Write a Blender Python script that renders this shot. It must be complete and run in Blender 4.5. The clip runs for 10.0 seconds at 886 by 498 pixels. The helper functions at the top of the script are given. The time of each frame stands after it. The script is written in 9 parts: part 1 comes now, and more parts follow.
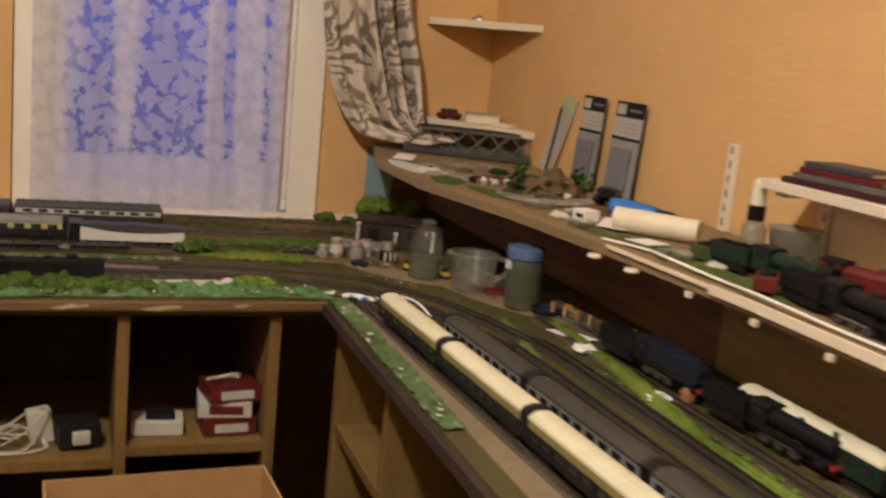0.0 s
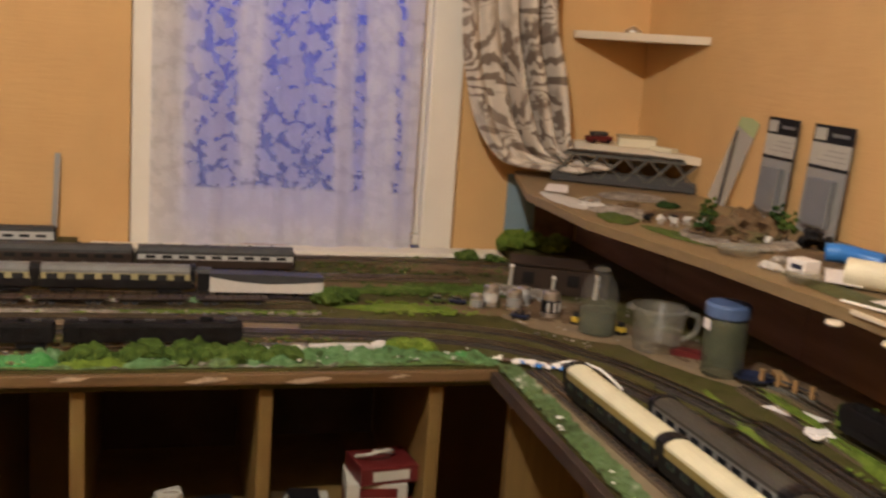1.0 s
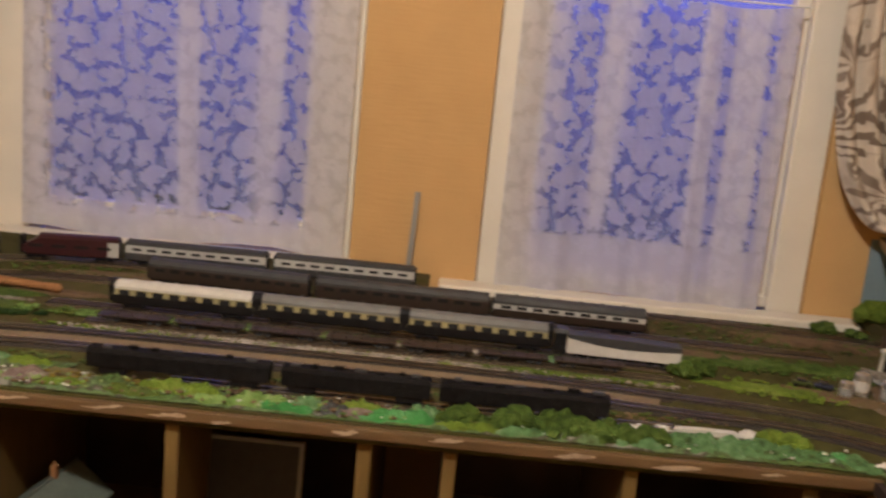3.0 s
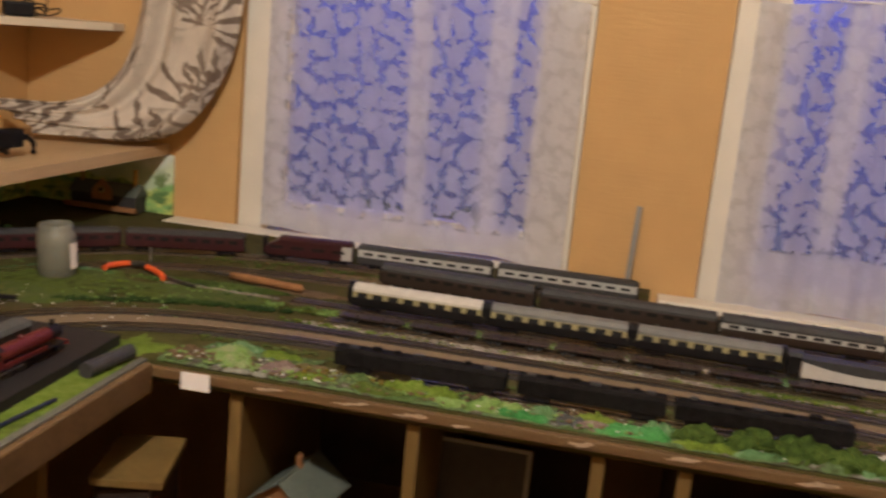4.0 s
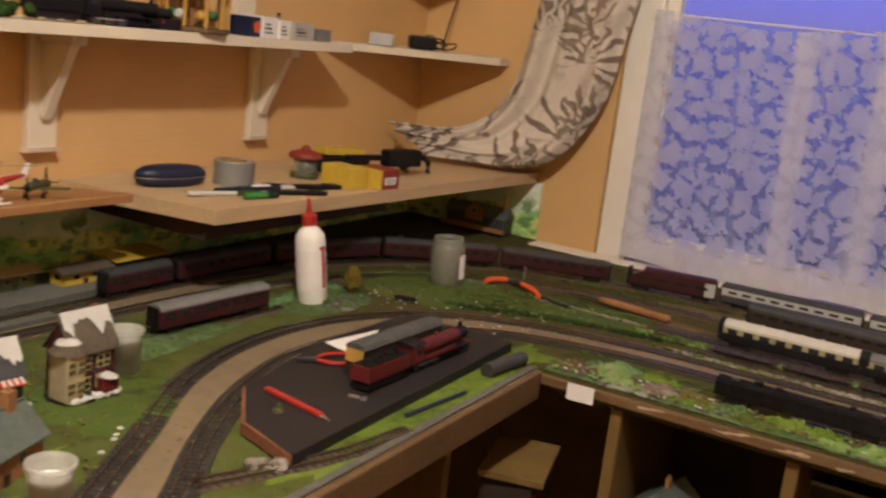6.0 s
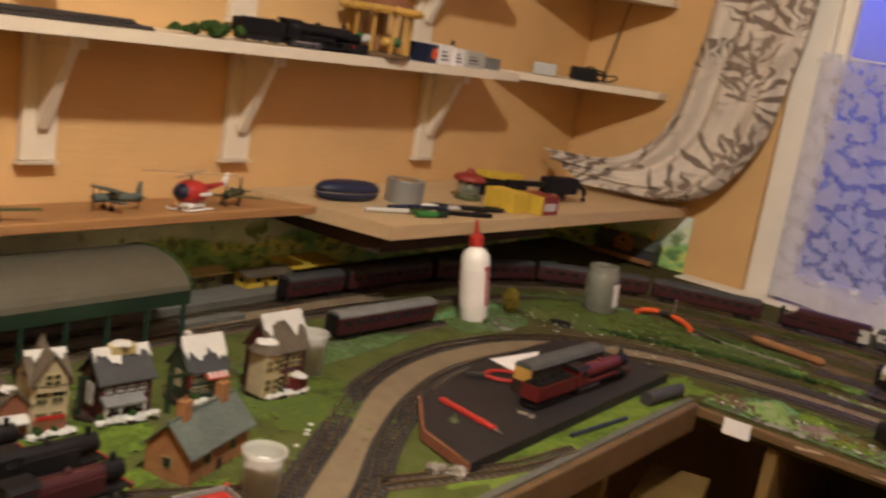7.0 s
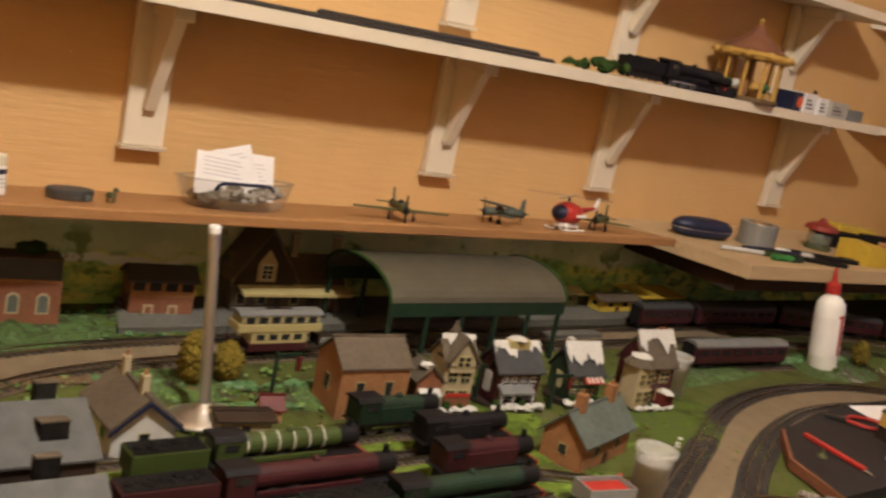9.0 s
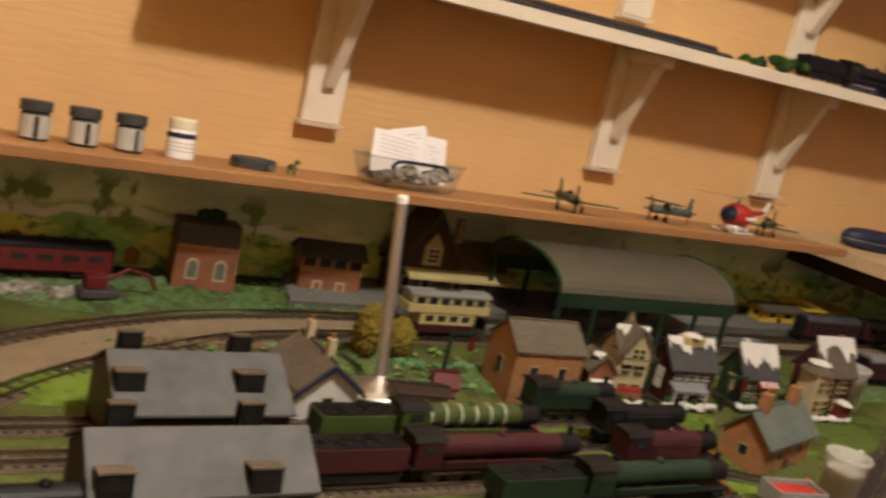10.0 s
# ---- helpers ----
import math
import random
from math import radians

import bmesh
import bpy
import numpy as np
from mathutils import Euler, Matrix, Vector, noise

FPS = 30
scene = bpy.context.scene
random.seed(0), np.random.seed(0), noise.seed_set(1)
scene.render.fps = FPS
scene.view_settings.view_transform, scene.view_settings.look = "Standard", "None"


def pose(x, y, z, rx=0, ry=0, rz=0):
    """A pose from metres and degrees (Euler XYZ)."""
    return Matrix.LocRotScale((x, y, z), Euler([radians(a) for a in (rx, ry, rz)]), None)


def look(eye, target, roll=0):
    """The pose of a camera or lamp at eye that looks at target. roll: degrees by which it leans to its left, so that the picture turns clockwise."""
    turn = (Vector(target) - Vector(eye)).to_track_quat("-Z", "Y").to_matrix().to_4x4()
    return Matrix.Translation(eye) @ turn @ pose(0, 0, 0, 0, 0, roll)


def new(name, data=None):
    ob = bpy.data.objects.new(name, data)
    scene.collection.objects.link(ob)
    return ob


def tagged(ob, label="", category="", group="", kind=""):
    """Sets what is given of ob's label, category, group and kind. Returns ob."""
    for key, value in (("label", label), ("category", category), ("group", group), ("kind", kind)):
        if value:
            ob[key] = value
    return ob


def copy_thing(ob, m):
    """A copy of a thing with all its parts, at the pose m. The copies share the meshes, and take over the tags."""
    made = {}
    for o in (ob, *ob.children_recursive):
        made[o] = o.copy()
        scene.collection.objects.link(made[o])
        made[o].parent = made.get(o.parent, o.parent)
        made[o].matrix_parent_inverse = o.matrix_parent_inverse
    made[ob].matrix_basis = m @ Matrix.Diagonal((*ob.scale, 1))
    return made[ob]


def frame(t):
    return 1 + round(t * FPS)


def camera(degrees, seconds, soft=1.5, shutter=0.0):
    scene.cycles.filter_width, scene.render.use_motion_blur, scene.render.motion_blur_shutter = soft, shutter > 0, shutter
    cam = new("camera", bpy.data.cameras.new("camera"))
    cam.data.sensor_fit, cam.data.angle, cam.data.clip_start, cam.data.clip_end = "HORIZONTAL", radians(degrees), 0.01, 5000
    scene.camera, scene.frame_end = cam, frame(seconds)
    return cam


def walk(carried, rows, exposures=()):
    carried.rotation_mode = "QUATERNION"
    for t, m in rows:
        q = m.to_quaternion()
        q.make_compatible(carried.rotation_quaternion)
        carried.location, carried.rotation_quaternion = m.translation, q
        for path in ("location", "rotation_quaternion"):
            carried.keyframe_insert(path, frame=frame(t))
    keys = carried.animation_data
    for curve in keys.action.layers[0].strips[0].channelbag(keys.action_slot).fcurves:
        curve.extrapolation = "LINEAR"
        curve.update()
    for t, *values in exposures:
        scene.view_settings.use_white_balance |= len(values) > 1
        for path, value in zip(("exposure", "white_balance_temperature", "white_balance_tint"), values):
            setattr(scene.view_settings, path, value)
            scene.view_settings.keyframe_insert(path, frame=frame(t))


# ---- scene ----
cam = camera(46.7, 10.0, soft=2.5, shutter=0.5)
PATH = [
    (0, (0.291, -2.751, 1.359), (0.983, -0.914, 0.974), 5.6),
    (0.5, (0.269, -2.567, 1.356), (0.898, -0.706, 0.979), 4.3),
    (1, (0.241, -2.449, 1.372), (0.765, -0.558, 0.986), 4.2),
    (1.5, (0.212, -2.397, 1.382), (0.608, -0.475, 0.998), 5.0),
    (2, (0.164, -2.385, 1.409), (0.423, -0.442, 1.012), 5.5),
    (3.5, (0.074, -2.402, 1.461), (-0.12, -0.459, 1.031), 5.4),
    (4, (0.026, -2.426, 1.46), (-0.353, -0.511, 1.025), 5.4),
    (4.5, (-0.012, -2.443, 1.453), (-0.524, -0.558, 1.024), 5.7),
    (5, (-0.039, -2.462, 1.444), (-0.692, -0.619, 1.022), 5.9),
    (5.5, (-0.059, -2.51, 1.444), (-0.879, -0.736, 1.018), 6.1),
    (7, (-0.115, -2.682, 1.456), (-1.237, -1.08, 1.038), 9.3),
    (7.5, (-0.131, -2.722, 1.445), (-1.413, -1.249, 1.013), 9.9),
    (8, (-0.128, -2.767, 1.44), (-1.505, -1.384, 1.002), 10.3),
    (8.5, (-0.136, -2.806, 1.424), (-1.571, -1.48, 0.997), 11.0),
    (9, (-0.147, -2.866, 1.402), (-1.663, -1.631, 0.985), 11.7),
    (9.5, (-0.166, -2.888, 1.359), (-1.737, -1.718, 0.955), 12.7),
    (10, (-0.199, -2.918, 1.333), (-1.843, -1.863, 0.906), 13.3),
]
walk(cam, [(t, look(eye, target, roll)) for t, eye, target, roll in PATH],
     exposures=[(0, 0.06), (1, 0.12), (2.2, 0.02), (4, -0.03), (7.5, -0.06), (10, -0.10)])

# ---- light ----
world = bpy.data.worlds.new("world")
scene.world = world
world.use_nodes = True
wn = world.node_tree.nodes
sky = wn.new("ShaderNodeTexSky")
sky.sky_type, sky.sun_disc, sky.sun_elevation, sky.sun_rotation = "NISHITA", False, radians(1.0), radians(200)
world.node_tree.links.new(sky.outputs[0], wn["Background"].inputs[0])
wn["Background"].inputs[1].default_value = 0.05

bulb_data = bpy.data.lights.new("ceiling_bulb", "POINT")
bulb_data.energy, bulb_data.shadow_soft_size, bulb_data.color = 150.0, 0.055, (1.0, 0.935, 0.84)
bulb = new("ceiling_bulb", bulb_data)
bulb.location = (-0.19, -2.44, 2.70)
scene.view_settings.exposure = 0.0

ZB = 0.90            # top of the layout boards
XW, XE, YS, ZC = -1.60, 1.42, -4.3, 2.75   # west, east, south walls; ceiling


# ---- materials ----
def mat(name, col, rough=0.7, metal=0.0, vary=0.12, scale=30.0, bump=0.0, bscale=None, col2=None, spec=0.3,
        trans=0.0, alpha=1.0, emit=None, rnd=0.0, coarse=0.5):
    m = bpy.data.materials.new(name)
    m.use_nodes = True
    nt = m.node_tree
    n, l = nt.nodes, nt.links
    b = n["Principled BSDF"]
    b.inputs["Roughness"].default_value = rough
    b.inputs["Metallic"].default_value = metal
    b.inputs["Specular IOR Level"].default_value = spec
    b.inputs["Transmission Weight"].default_value = trans
    b.inputs["Alpha"].default_value = alpha
    tc = n.new("ShaderNodeTexCoord")
    n1 = n.new("ShaderNodeTexNoise")
    n1.inputs["Scale"].default_value = scale
    n1.inputs["Detail"].default_value = 6
    n2 = n.new("ShaderNodeTexNoise")
    n2.inputs["Scale"].default_value = scale * 0.13
    n2.inputs["Detail"].default_value = 3
    l.new(tc.outputs["Object"], n1.inputs["Vector"])
    l.new(tc.outputs["Object"], n2.inputs["Vector"])
    mx = n.new("ShaderNodeMix")
    mx.data_type = "FLOAT"
    mx.inputs[0].default_value = coarse
    l.new(n1.outputs[0], mx.inputs[2])
    l.new(n2.outputs[0], mx.inputs[3])
    rp = n.new("ShaderNodeValToRGB")
    c2 = col2 or tuple(min(1, c * (1 + vary)) for c in col)
    c1 = col if col2 else tuple(c * (1 - vary) for c in col)
    rp.color_ramp.elements[0].position, rp.color_ramp.elements[1].position = 0.33, 0.67
    rp.color_ramp.elements[0].color, rp.color_ramp.elements[1].color = (*c1, 1), (*c2, 1)
    l.new(mx.outputs[0], rp.inputs[0])
    out = rp.outputs[0]
    if rnd:
        oi = n.new("ShaderNodeObjectInfo")
        hs = n.new("ShaderNodeHueSaturation")
        mr = n.new("ShaderNodeMapRange")
        mr.inputs[3].default_value, mr.inputs[4].default_value = 1 - rnd, 1 + rnd
        l.new(oi.outputs["Random"], mr.inputs[0])
        l.new(mr.outputs[0], hs.inputs["Value"])
        l.new(out, hs.inputs["Color"])
        out = hs.outputs[0]
    l.new(out, b.inputs["Base Color"])
    if emit:
        b.inputs["Emission Color"].default_value = (*emit[:3], 1)
        b.inputs["Emission Strength"].default_value = emit[3]
    if bump:
        nb = n.new("ShaderNodeTexNoise")
        nb.inputs["Scale"].default_value = bscale or scale * 2
        nb.inputs["Detail"].default_value = 4
        l.new(tc.outputs["Object"], nb.inputs["Vector"])
        bp = n.new("ShaderNodeBump")
        bp.inputs["Strength"].default_value = bump
        bp.inputs["Distance"].default_value = 0.004
        l.new(nb.outputs[0], bp.inputs["Height"])
        l.new(bp.outputs[0], b.inputs["Normal"])
    return m


def wood(name, a, b_, axis="X", scale=18.0, rough=0.55, gloss=0.3):
    m = mat(name, a, rough, col2=b_, scale=scale, bump=0.15, bscale=120, spec=gloss)
    nt = m.node_tree
    tc = [x for x in nt.nodes if x.type == "TEX_COORD"][0]
    mp = nt.nodes.new("ShaderNodeMapping")
    s = [6.0, 6.0, 6.0]
    s["XYZ".index(axis)] = 0.5
    mp.inputs["Scale"].default_value = s
    nt.links.new(tc.outputs["Object"], mp.inputs["Vector"])
    for x in nt.nodes:
        if x.type == "TEX_NOISE":
            nt.links.new(mp.outputs[0], x.inputs["Vector"])
    return m


def wallpaper(name):
    """Peach painted wallpaper: fine horizontal ripples and slight mottling."""
    m = mat(name, (0.585, 0.364, 0.160), 0.75, vary=0.06, scale=9.0, spec=0.2)
    nt = m.node_tree
    n, l = nt.nodes, nt.links
    tc = [x for x in n if x.type == "TEX_COORD"][0]
    mp = n.new("ShaderNodeMapping")
    mp.inputs["Scale"].default_value = (9, 9, 75)
    ns = n.new("ShaderNodeTexNoise")
    ns.inputs["Scale"].default_value = 1.6
    ns.inputs["Detail"].default_value = 5
    bp = n.new("ShaderNodeBump")
    bp.inputs["Strength"].default_value = 0.42
    bp.inputs["Distance"].default_value = 0.003
    l.new(tc.outputs["Object"], mp.inputs["Vector"])
    l.new(mp.outputs[0], ns.inputs["Vector"])
    l.new(ns.outputs[0], bp.inputs["Height"])
    l.new(bp.outputs[0], n["Principled BSDF"].inputs["Normal"])
    return m


def lace(name, split, closed):
    """Floral net: large woven flowers and small leaves nearly closed, the net between them open; closed below z = split and in the doubled bands (x from, to)."""
    m = bpy.data.materials.new(name)
    m.use_nodes = True
    nt = m.node_tree
    n, l = nt.nodes, nt.links
    for x in list(n):
        n.remove(x)
    out = n.new("ShaderNodeOutputMaterial")
    tc = n.new("ShaderNodeTexCoord")

    def op(kind, x, y=None, z=None, clamp=False):
        q = n.new("ShaderNodeMath")
        q.operation, q.use_clamp = kind, clamp
        for i, v in enumerate((x, y, z)):
            if v is None:
                continue
            if isinstance(v, (int, float)):
                q.inputs[i].default_value = v
            else:
                l.new(v, q.inputs[i])
        return q.outputs[0]

    def ramp(v, a, b, c=0.0, d=1.0):
        q = n.new("ShaderNodeMapRange")
        for i, w in ((1, a), (2, b), (3, c), (4, d)):
            q.inputs[i].default_value = w
        l.new(v, q.inputs[0])
        return q.outputs[0]

    def grain(scale, detail, vec):
        q = n.new("ShaderNodeTexNoise")
        q.inputs["Scale"].default_value, q.inputs["Detail"].default_value = scale, detail
        l.new(vec, q.inputs["Vector"])
        return q.outputs[0]
    sx = n.new("ShaderNodeSeparateXYZ")
    l.new(tc.outputs["Object"], sx.inputs[0])
    wob = grain(30, 2, tc.outputs["Object"])
    wob2 = grain(17, 1, tc.outputs["Object"])
    fine = op("SUBTRACT", grain(85, 1, tc.outputs["Object"]), 0.5)
    px = op("MULTIPLY_ADD", fine, 0.022, op("MULTIPLY_ADD", wob, 0.030, sx.outputs[0]))
    pz = op("MULTIPLY_ADD", fine, -0.018, op("MULTIPLY_ADD", wob2, 0.030, sx.outputs[2]))

    # flowers in cells with scalloped rims; broken, winding gaps between them
    c = n.new("ShaderNodeCombineXYZ")
    l.new(op("MULTIPLY", px, 17.5), c.inputs[0])
    l.new(op("MULTIPLY", pz, 17.5), c.inputs[1])

    def cells(feature):
        v = n.new("ShaderNodeTexVoronoi")
        v.voronoi_dimensions, v.feature = "2D", feature
        v.inputs["Scale"].default_value, v.inputs["Randomness"].default_value = 1.0, 0.85
        l.new(c.outputs[0], v.inputs["Vector"])
        return v
    near, rim = cells("F1"), cells("DISTANCE_TO_EDGE")
    d = n.new("ShaderNodeVectorMath")
    d.operation = "SUBTRACT"
    l.new(c.outputs[0], d.inputs[0])
    l.new(near.outputs["Position"], d.inputs[1])
    ds = n.new("ShaderNodeSeparateXYZ")
    l.new(d.outputs[0], ds.inputs[0])
    bigd = near.outputs["Distance"]
    petal = op("COSINE", op("MULTIPLY_ADD", wob2, 8.0, op("MULTIPLY", op("ARCTAN2", ds.outputs[1], ds.outputs[0]), 6.0)))
    width = op("MULTIPLY_ADD", ramp(grain(34, 2, tc.outputs["Object"]), 0.36, 0.56), 0.20, op("MULTIPLY", petal, 0.055))
    gap = ramp(op("SUBTRACT", op("SUBTRACT", width, 0.03), rim.outputs["Distance"]), -0.02, 0.02)
    # doubled folds close the net in upright bands
    fm = n.new("ShaderNodeMapping")
    fm.inputs["Scale"].default_value = (7.5, 0.0, 0.35)
    l.new(tc.outputs["Object"], fm.inputs["Vector"])
    fold = ramp(grain(1.0, 2, fm.outputs[0]), 0.58, 0.66)
    for a, z in closed:
        edge = op("MULTIPLY_ADD", wob, 0.02, op("MULTIPLY_ADD", sx.outputs[2], 0.03, sx.outputs[0]))
        fold = op("MAXIMUM", fold, op("MULTIPLY", ramp(edge, a + 0.038, a + 0.050), ramp(edge, z + 0.038, z + 0.050, 1.0, 0.0)))
    fold = op("MAXIMUM", fold, ramp(sx.outputs[2], split - 0.006, split + 0.006, 0.8, 0.0))
    hole = op("MULTIPLY", gap, op("MULTIPLY_ADD", fold, -0.86, 1.0))
    # weave: flowers dense, their ribs and the leaves a little thinner
    rib = op("MULTIPLY", ramp(op("COSINE", op("MULTIPLY", bigd, 44.0)), 0.2, 0.9), -0.06)
    weave = op("ADD", op("MULTIPLY_ADD", ramp(bigd, 0.30, 0.55), -0.08, 0.80), op("MULTIPLY_ADD", grain(60, 3, tc.outputs["Object"]), 0.10, rib))
    weave = op("MULTIPLY_ADD", fold, 0.12, weave, True)
    cover = op("MULTIPLY_ADD", hole, -0.68, weave, True)
    cover = op("MAXIMUM", cover, ramp(sx.outputs[2], split - 0.006, split + 0.006, 0.86, 0.0))
    df = n.new("ShaderNodeBsdfDiffuse")
    df.inputs[0].default_value = (0.66, 0.65, 0.68, 1)
    tl = n.new("ShaderNodeBsdfTranslucent")
    tl.inputs[0].default_value = (0.75, 0.75, 0.75, 1)
    ms = n.new("ShaderNodeMixShader")
    l.new(op("MULTIPLY_ADD", fold, -0.26, 0.56), ms.inputs[0])
    l.new(df.outputs[0], ms.inputs[1])
    l.new(tl.outputs[0], ms.inputs[2])
    tr = n.new("ShaderNodeBsdfTransparent")
    m3 = n.new("ShaderNodeMixShader")
    l.new(cover, m3.inputs[0])
    l.new(tr.outputs[0], m3.inputs[1])
    l.new(ms.outputs[0], m3.inputs[2])
    l.new(m3.outputs[0], out.inputs[0])
    return m


def scatter3(name, cols, scale=40.0, rough=0.9, bump=0.6, bscale=160, detail=5):
    """Ground cover: three colours in uneven patches."""
    m = mat(name, cols[0], rough, scale=scale, bump=bump, bscale=bscale, spec=0.1)
    nt = m.node_tree
    rp = [x for x in nt.nodes if x.type == "VALTORGB"][0]
    r = rp.color_ramp
    r.elements[0].color = (*cols[0], 1)
    r.elements[0].position = 0.36
    r.elements[1].color = (*cols[-1], 1)
    r.elements[1].position = 0.64
    k = len(cols)
    for i in range(1, k - 1):
        e = r.elements.new(0.36 + 0.28 * i / (k - 1))
        e.color = (*cols[i], 1)
    return m


M = {}
M["wall"] = wallpaper("peach_wallpaper")
M["ceil"] = mat("ceiling_paint", (0.82, 0.79, 0.72), 0.9, vary=0.03, scale=6)
M["carpet"] = mat("dark_carpet", (0.06, 0.045, 0.035), 0.95, vary=0.3, scale=120, bump=0.5)
M["white"] = mat("white_gloss_paint", (0.74, 0.69, 0.60), 0.4, vary=0.05, scale=14, bump=0.05)
M["shelfwhite"] = mat("white_shelf_board", (0.68, 0.59, 0.46), 0.45, vary=0.05, scale=20)
M["woodedge"] = wood("pine_edge", (0.080, 0.046, 0.020), (0.14, 0.083, 0.037))
M["woodpanel"] = wood("veneer_panel", (0.115, 0.070, 0.022), (0.175, 0.105, 0.034), axis="Z")
M["ochreboard"] = wood("ochre_wall_board", (0.20, 0.155, 0.080), (0.30, 0.235, 0.125), axis="Y")
M["dullwhite"] = mat("dull_white_plastic", (0.40, 0.38, 0.33), 0.5, vary=0.10, scale=40)
M["glaze"] = mat("glazed_dark_maroon", (0.05, 0.012, 0.014), 0.25, vary=0.2, scale=80, spec=0.5)
M["darkgreen"] = mat("glazed_dark_green", (0.020, 0.035, 0.022), 0.3, vary=0.2, scale=80, spec=0.5)
M["woodshelf"] = wood("brown_shelf", (0.26, 0.12, 0.045), (0.36, 0.18, 0.07), axis="Y")
M["bench"] = wood("pale_bench_top", (0.42, 0.29, 0.16), (0.52, 0.37, 0.21), axis="Y")
M["eastslab"] = wood("ochre_shelf_board", (0.17, 0.118, 0.060), (0.24, 0.168, 0.086), axis="Y")
# near-black brown; also holds the shade of cabinet recesses and bench underside
M["darkpanel"] = mat("dark_panel_and_shade", (0.035, 0.02, 0.014), 0.8, vary=0.5, scale=12, bump=0.2)
M["wallboard"] = wood("stained_brown_boards", (0.060, 0.034, 0.024), (0.21, 0.120, 0.078), axis="Y", scale=7.0, rough=0.7)
M["cork"] = mat("track_bed", (0.085, 0.060, 0.038), 0.95, vary=0.2, scale=180, bump=0.5, bscale=400)
M["tan"] = mat("bare_tan_board", (0.17, 0.125, 0.075), 0.9, vary=0.15, scale=40, bump=0.2)
M["sleeper"] = mat("sleeper_black", (0.035, 0.028, 0.024), 0.8, vary=0.3, scale=200)
M["rail"] = mat("nickel_rail", (0.42, 0.36, 0.27), 0.28, metal=1.0, vary=0.2, scale=60)
M["grass"] = scatter3("scatter_grass", [(0.036, 0.044, 0.012), (0.070, 0.098, 0.018), (0.058, 0.082, 0.024), (0.095, 0.105, 0.032)], 45)
M["grassE"] = scatter3("olive_ground", [(0.036, 0.034, 0.010), (0.06, 0.056, 0.016), (0.07, 0.052, 0.026)], 30)
M["turfw"] = scatter3("olive_turf", [(0.040, 0.042, 0.013), (0.062, 0.070, 0.018), (0.075, 0.088, 0.022), (0.085, 0.075, 0.035)], 26)
M["foam"] = scatter3("mixed_foam_scatter", [(0.075, 0.060, 0.048), (0.040, 0.050, 0.018), (0.075, 0.13, 0.040), (0.055, 0.075, 0.028), (0.095, 0.15, 0.065), (0.055, 0.045, 0.032), (0.19, 0.19, 0.16)], 34)
M["lime"] = scatter3("lime_turf", [(0.060, 0.085, 0.014), (0.10, 0.15, 0.020), (0.135, 0.175, 0.034)], 70)
M["bush"] = scatter3("bush_foliage", [(0.022, 0.040, 0.008), (0.048, 0.080, 0.015), (0.085, 0.12, 0.030)], 80)
M["mint"] = scatter3("mint_scatter", [(0.035, 0.06, 0.02), (0.065, 0.13, 0.05), (0.09, 0.17, 0.075), (0.18, 0.25, 0.15)], 75)
M["emerald"] = scatter3("bright_green_paint", [(0.028, 0.11, 0.030), (0.045, 0.19, 0.05), (0.08, 0.21, 0.08)], 40)
M["palegreen"] = scatter3("pale_green_paint", [(0.055, 0.095, 0.025), (0.12, 0.20, 0.052), (0.155, 0.235, 0.075), (0.21, 0.24, 0.12)], 55)
M["lilac"] = scatter3("lilac_brown_rubble", [(0.07, 0.045, 0.04), (0.15, 0.105, 0.095), (0.24, 0.19, 0.18)], 110)
M["moss"] = scatter3("mossy_rim", [(0.04, 0.05, 0.022), (0.07, 0.11, 0.04), (0.085, 0.13, 0.06), (0.26, 0.27, 0.20)], 60)
M["darkfol"] = scatter3("dark_foliage", [(0.012, 0.03, 0.008), (0.03, 0.055, 0.012)], 90)
M["ochre"] = scatter3("ochre_tree", [(0.10, 0.078, 0.012), (0.17, 0.12, 0.020)], 110)
M["stone"] = scatter3("stony_scatter", [(0.10, 0.085, 0.07), (0.22, 0.19, 0.16), (0.40, 0.36, 0.32)], 120)
M["earth"] = scatter3("brown_earth", [(0.07, 0.045, 0.025), (0.13, 0.085, 0.05), (0.10, 0.09, 0.04)], 45)
M["snow"] = mat("plaster_white", (0.50, 0.48, 0.45), 0.7, vary=0.08, scale=80, bump=0.3)
M["black"] = mat("black_plastic", (0.010, 0.009, 0.010), 0.45, vary=0.3, scale=60, spec=0.12)
M["soot"] = mat("sooty_black_paint", (0.008, 0.007, 0.007), 0.7, vary=0.5, scale=90, bump=0.3, spec=0.06)
M["worn"] = mat("worn_bare_edge", (0.34, 0.25, 0.17), 0.85, vary=0.3, scale=120, bump=0.3)
M["slate"] = mat("slate_board", (0.014, 0.012, 0.012), 0.65, vary=0.2, scale=60, bump=0.1)
M["grey"] = mat("grey_roof", (0.15, 0.15, 0.145), 0.55, vary=0.15, scale=60)
M["greylt"] = mat("pale_grey_plastic", (0.25, 0.25, 0.245), 0.55, vary=0.10, scale=60)
M["shedroof"] = mat("sooty_shed_roof", (0.068, 0.068, 0.066), 0.7, vary=0.3, scale=45, bump=0.15)
M["dkgrey"] = mat("dark_grey", (0.040, 0.040, 0.042), 0.55, vary=0.2, scale=60)
M["maroon"] = mat("maroon_paint", (0.038, 0.009, 0.011), 0.42, vary=0.15, scale=60)
M["red"] = mat("red_plastic", (0.36, 0.028, 0.022), 0.4, vary=0.1, scale=60)
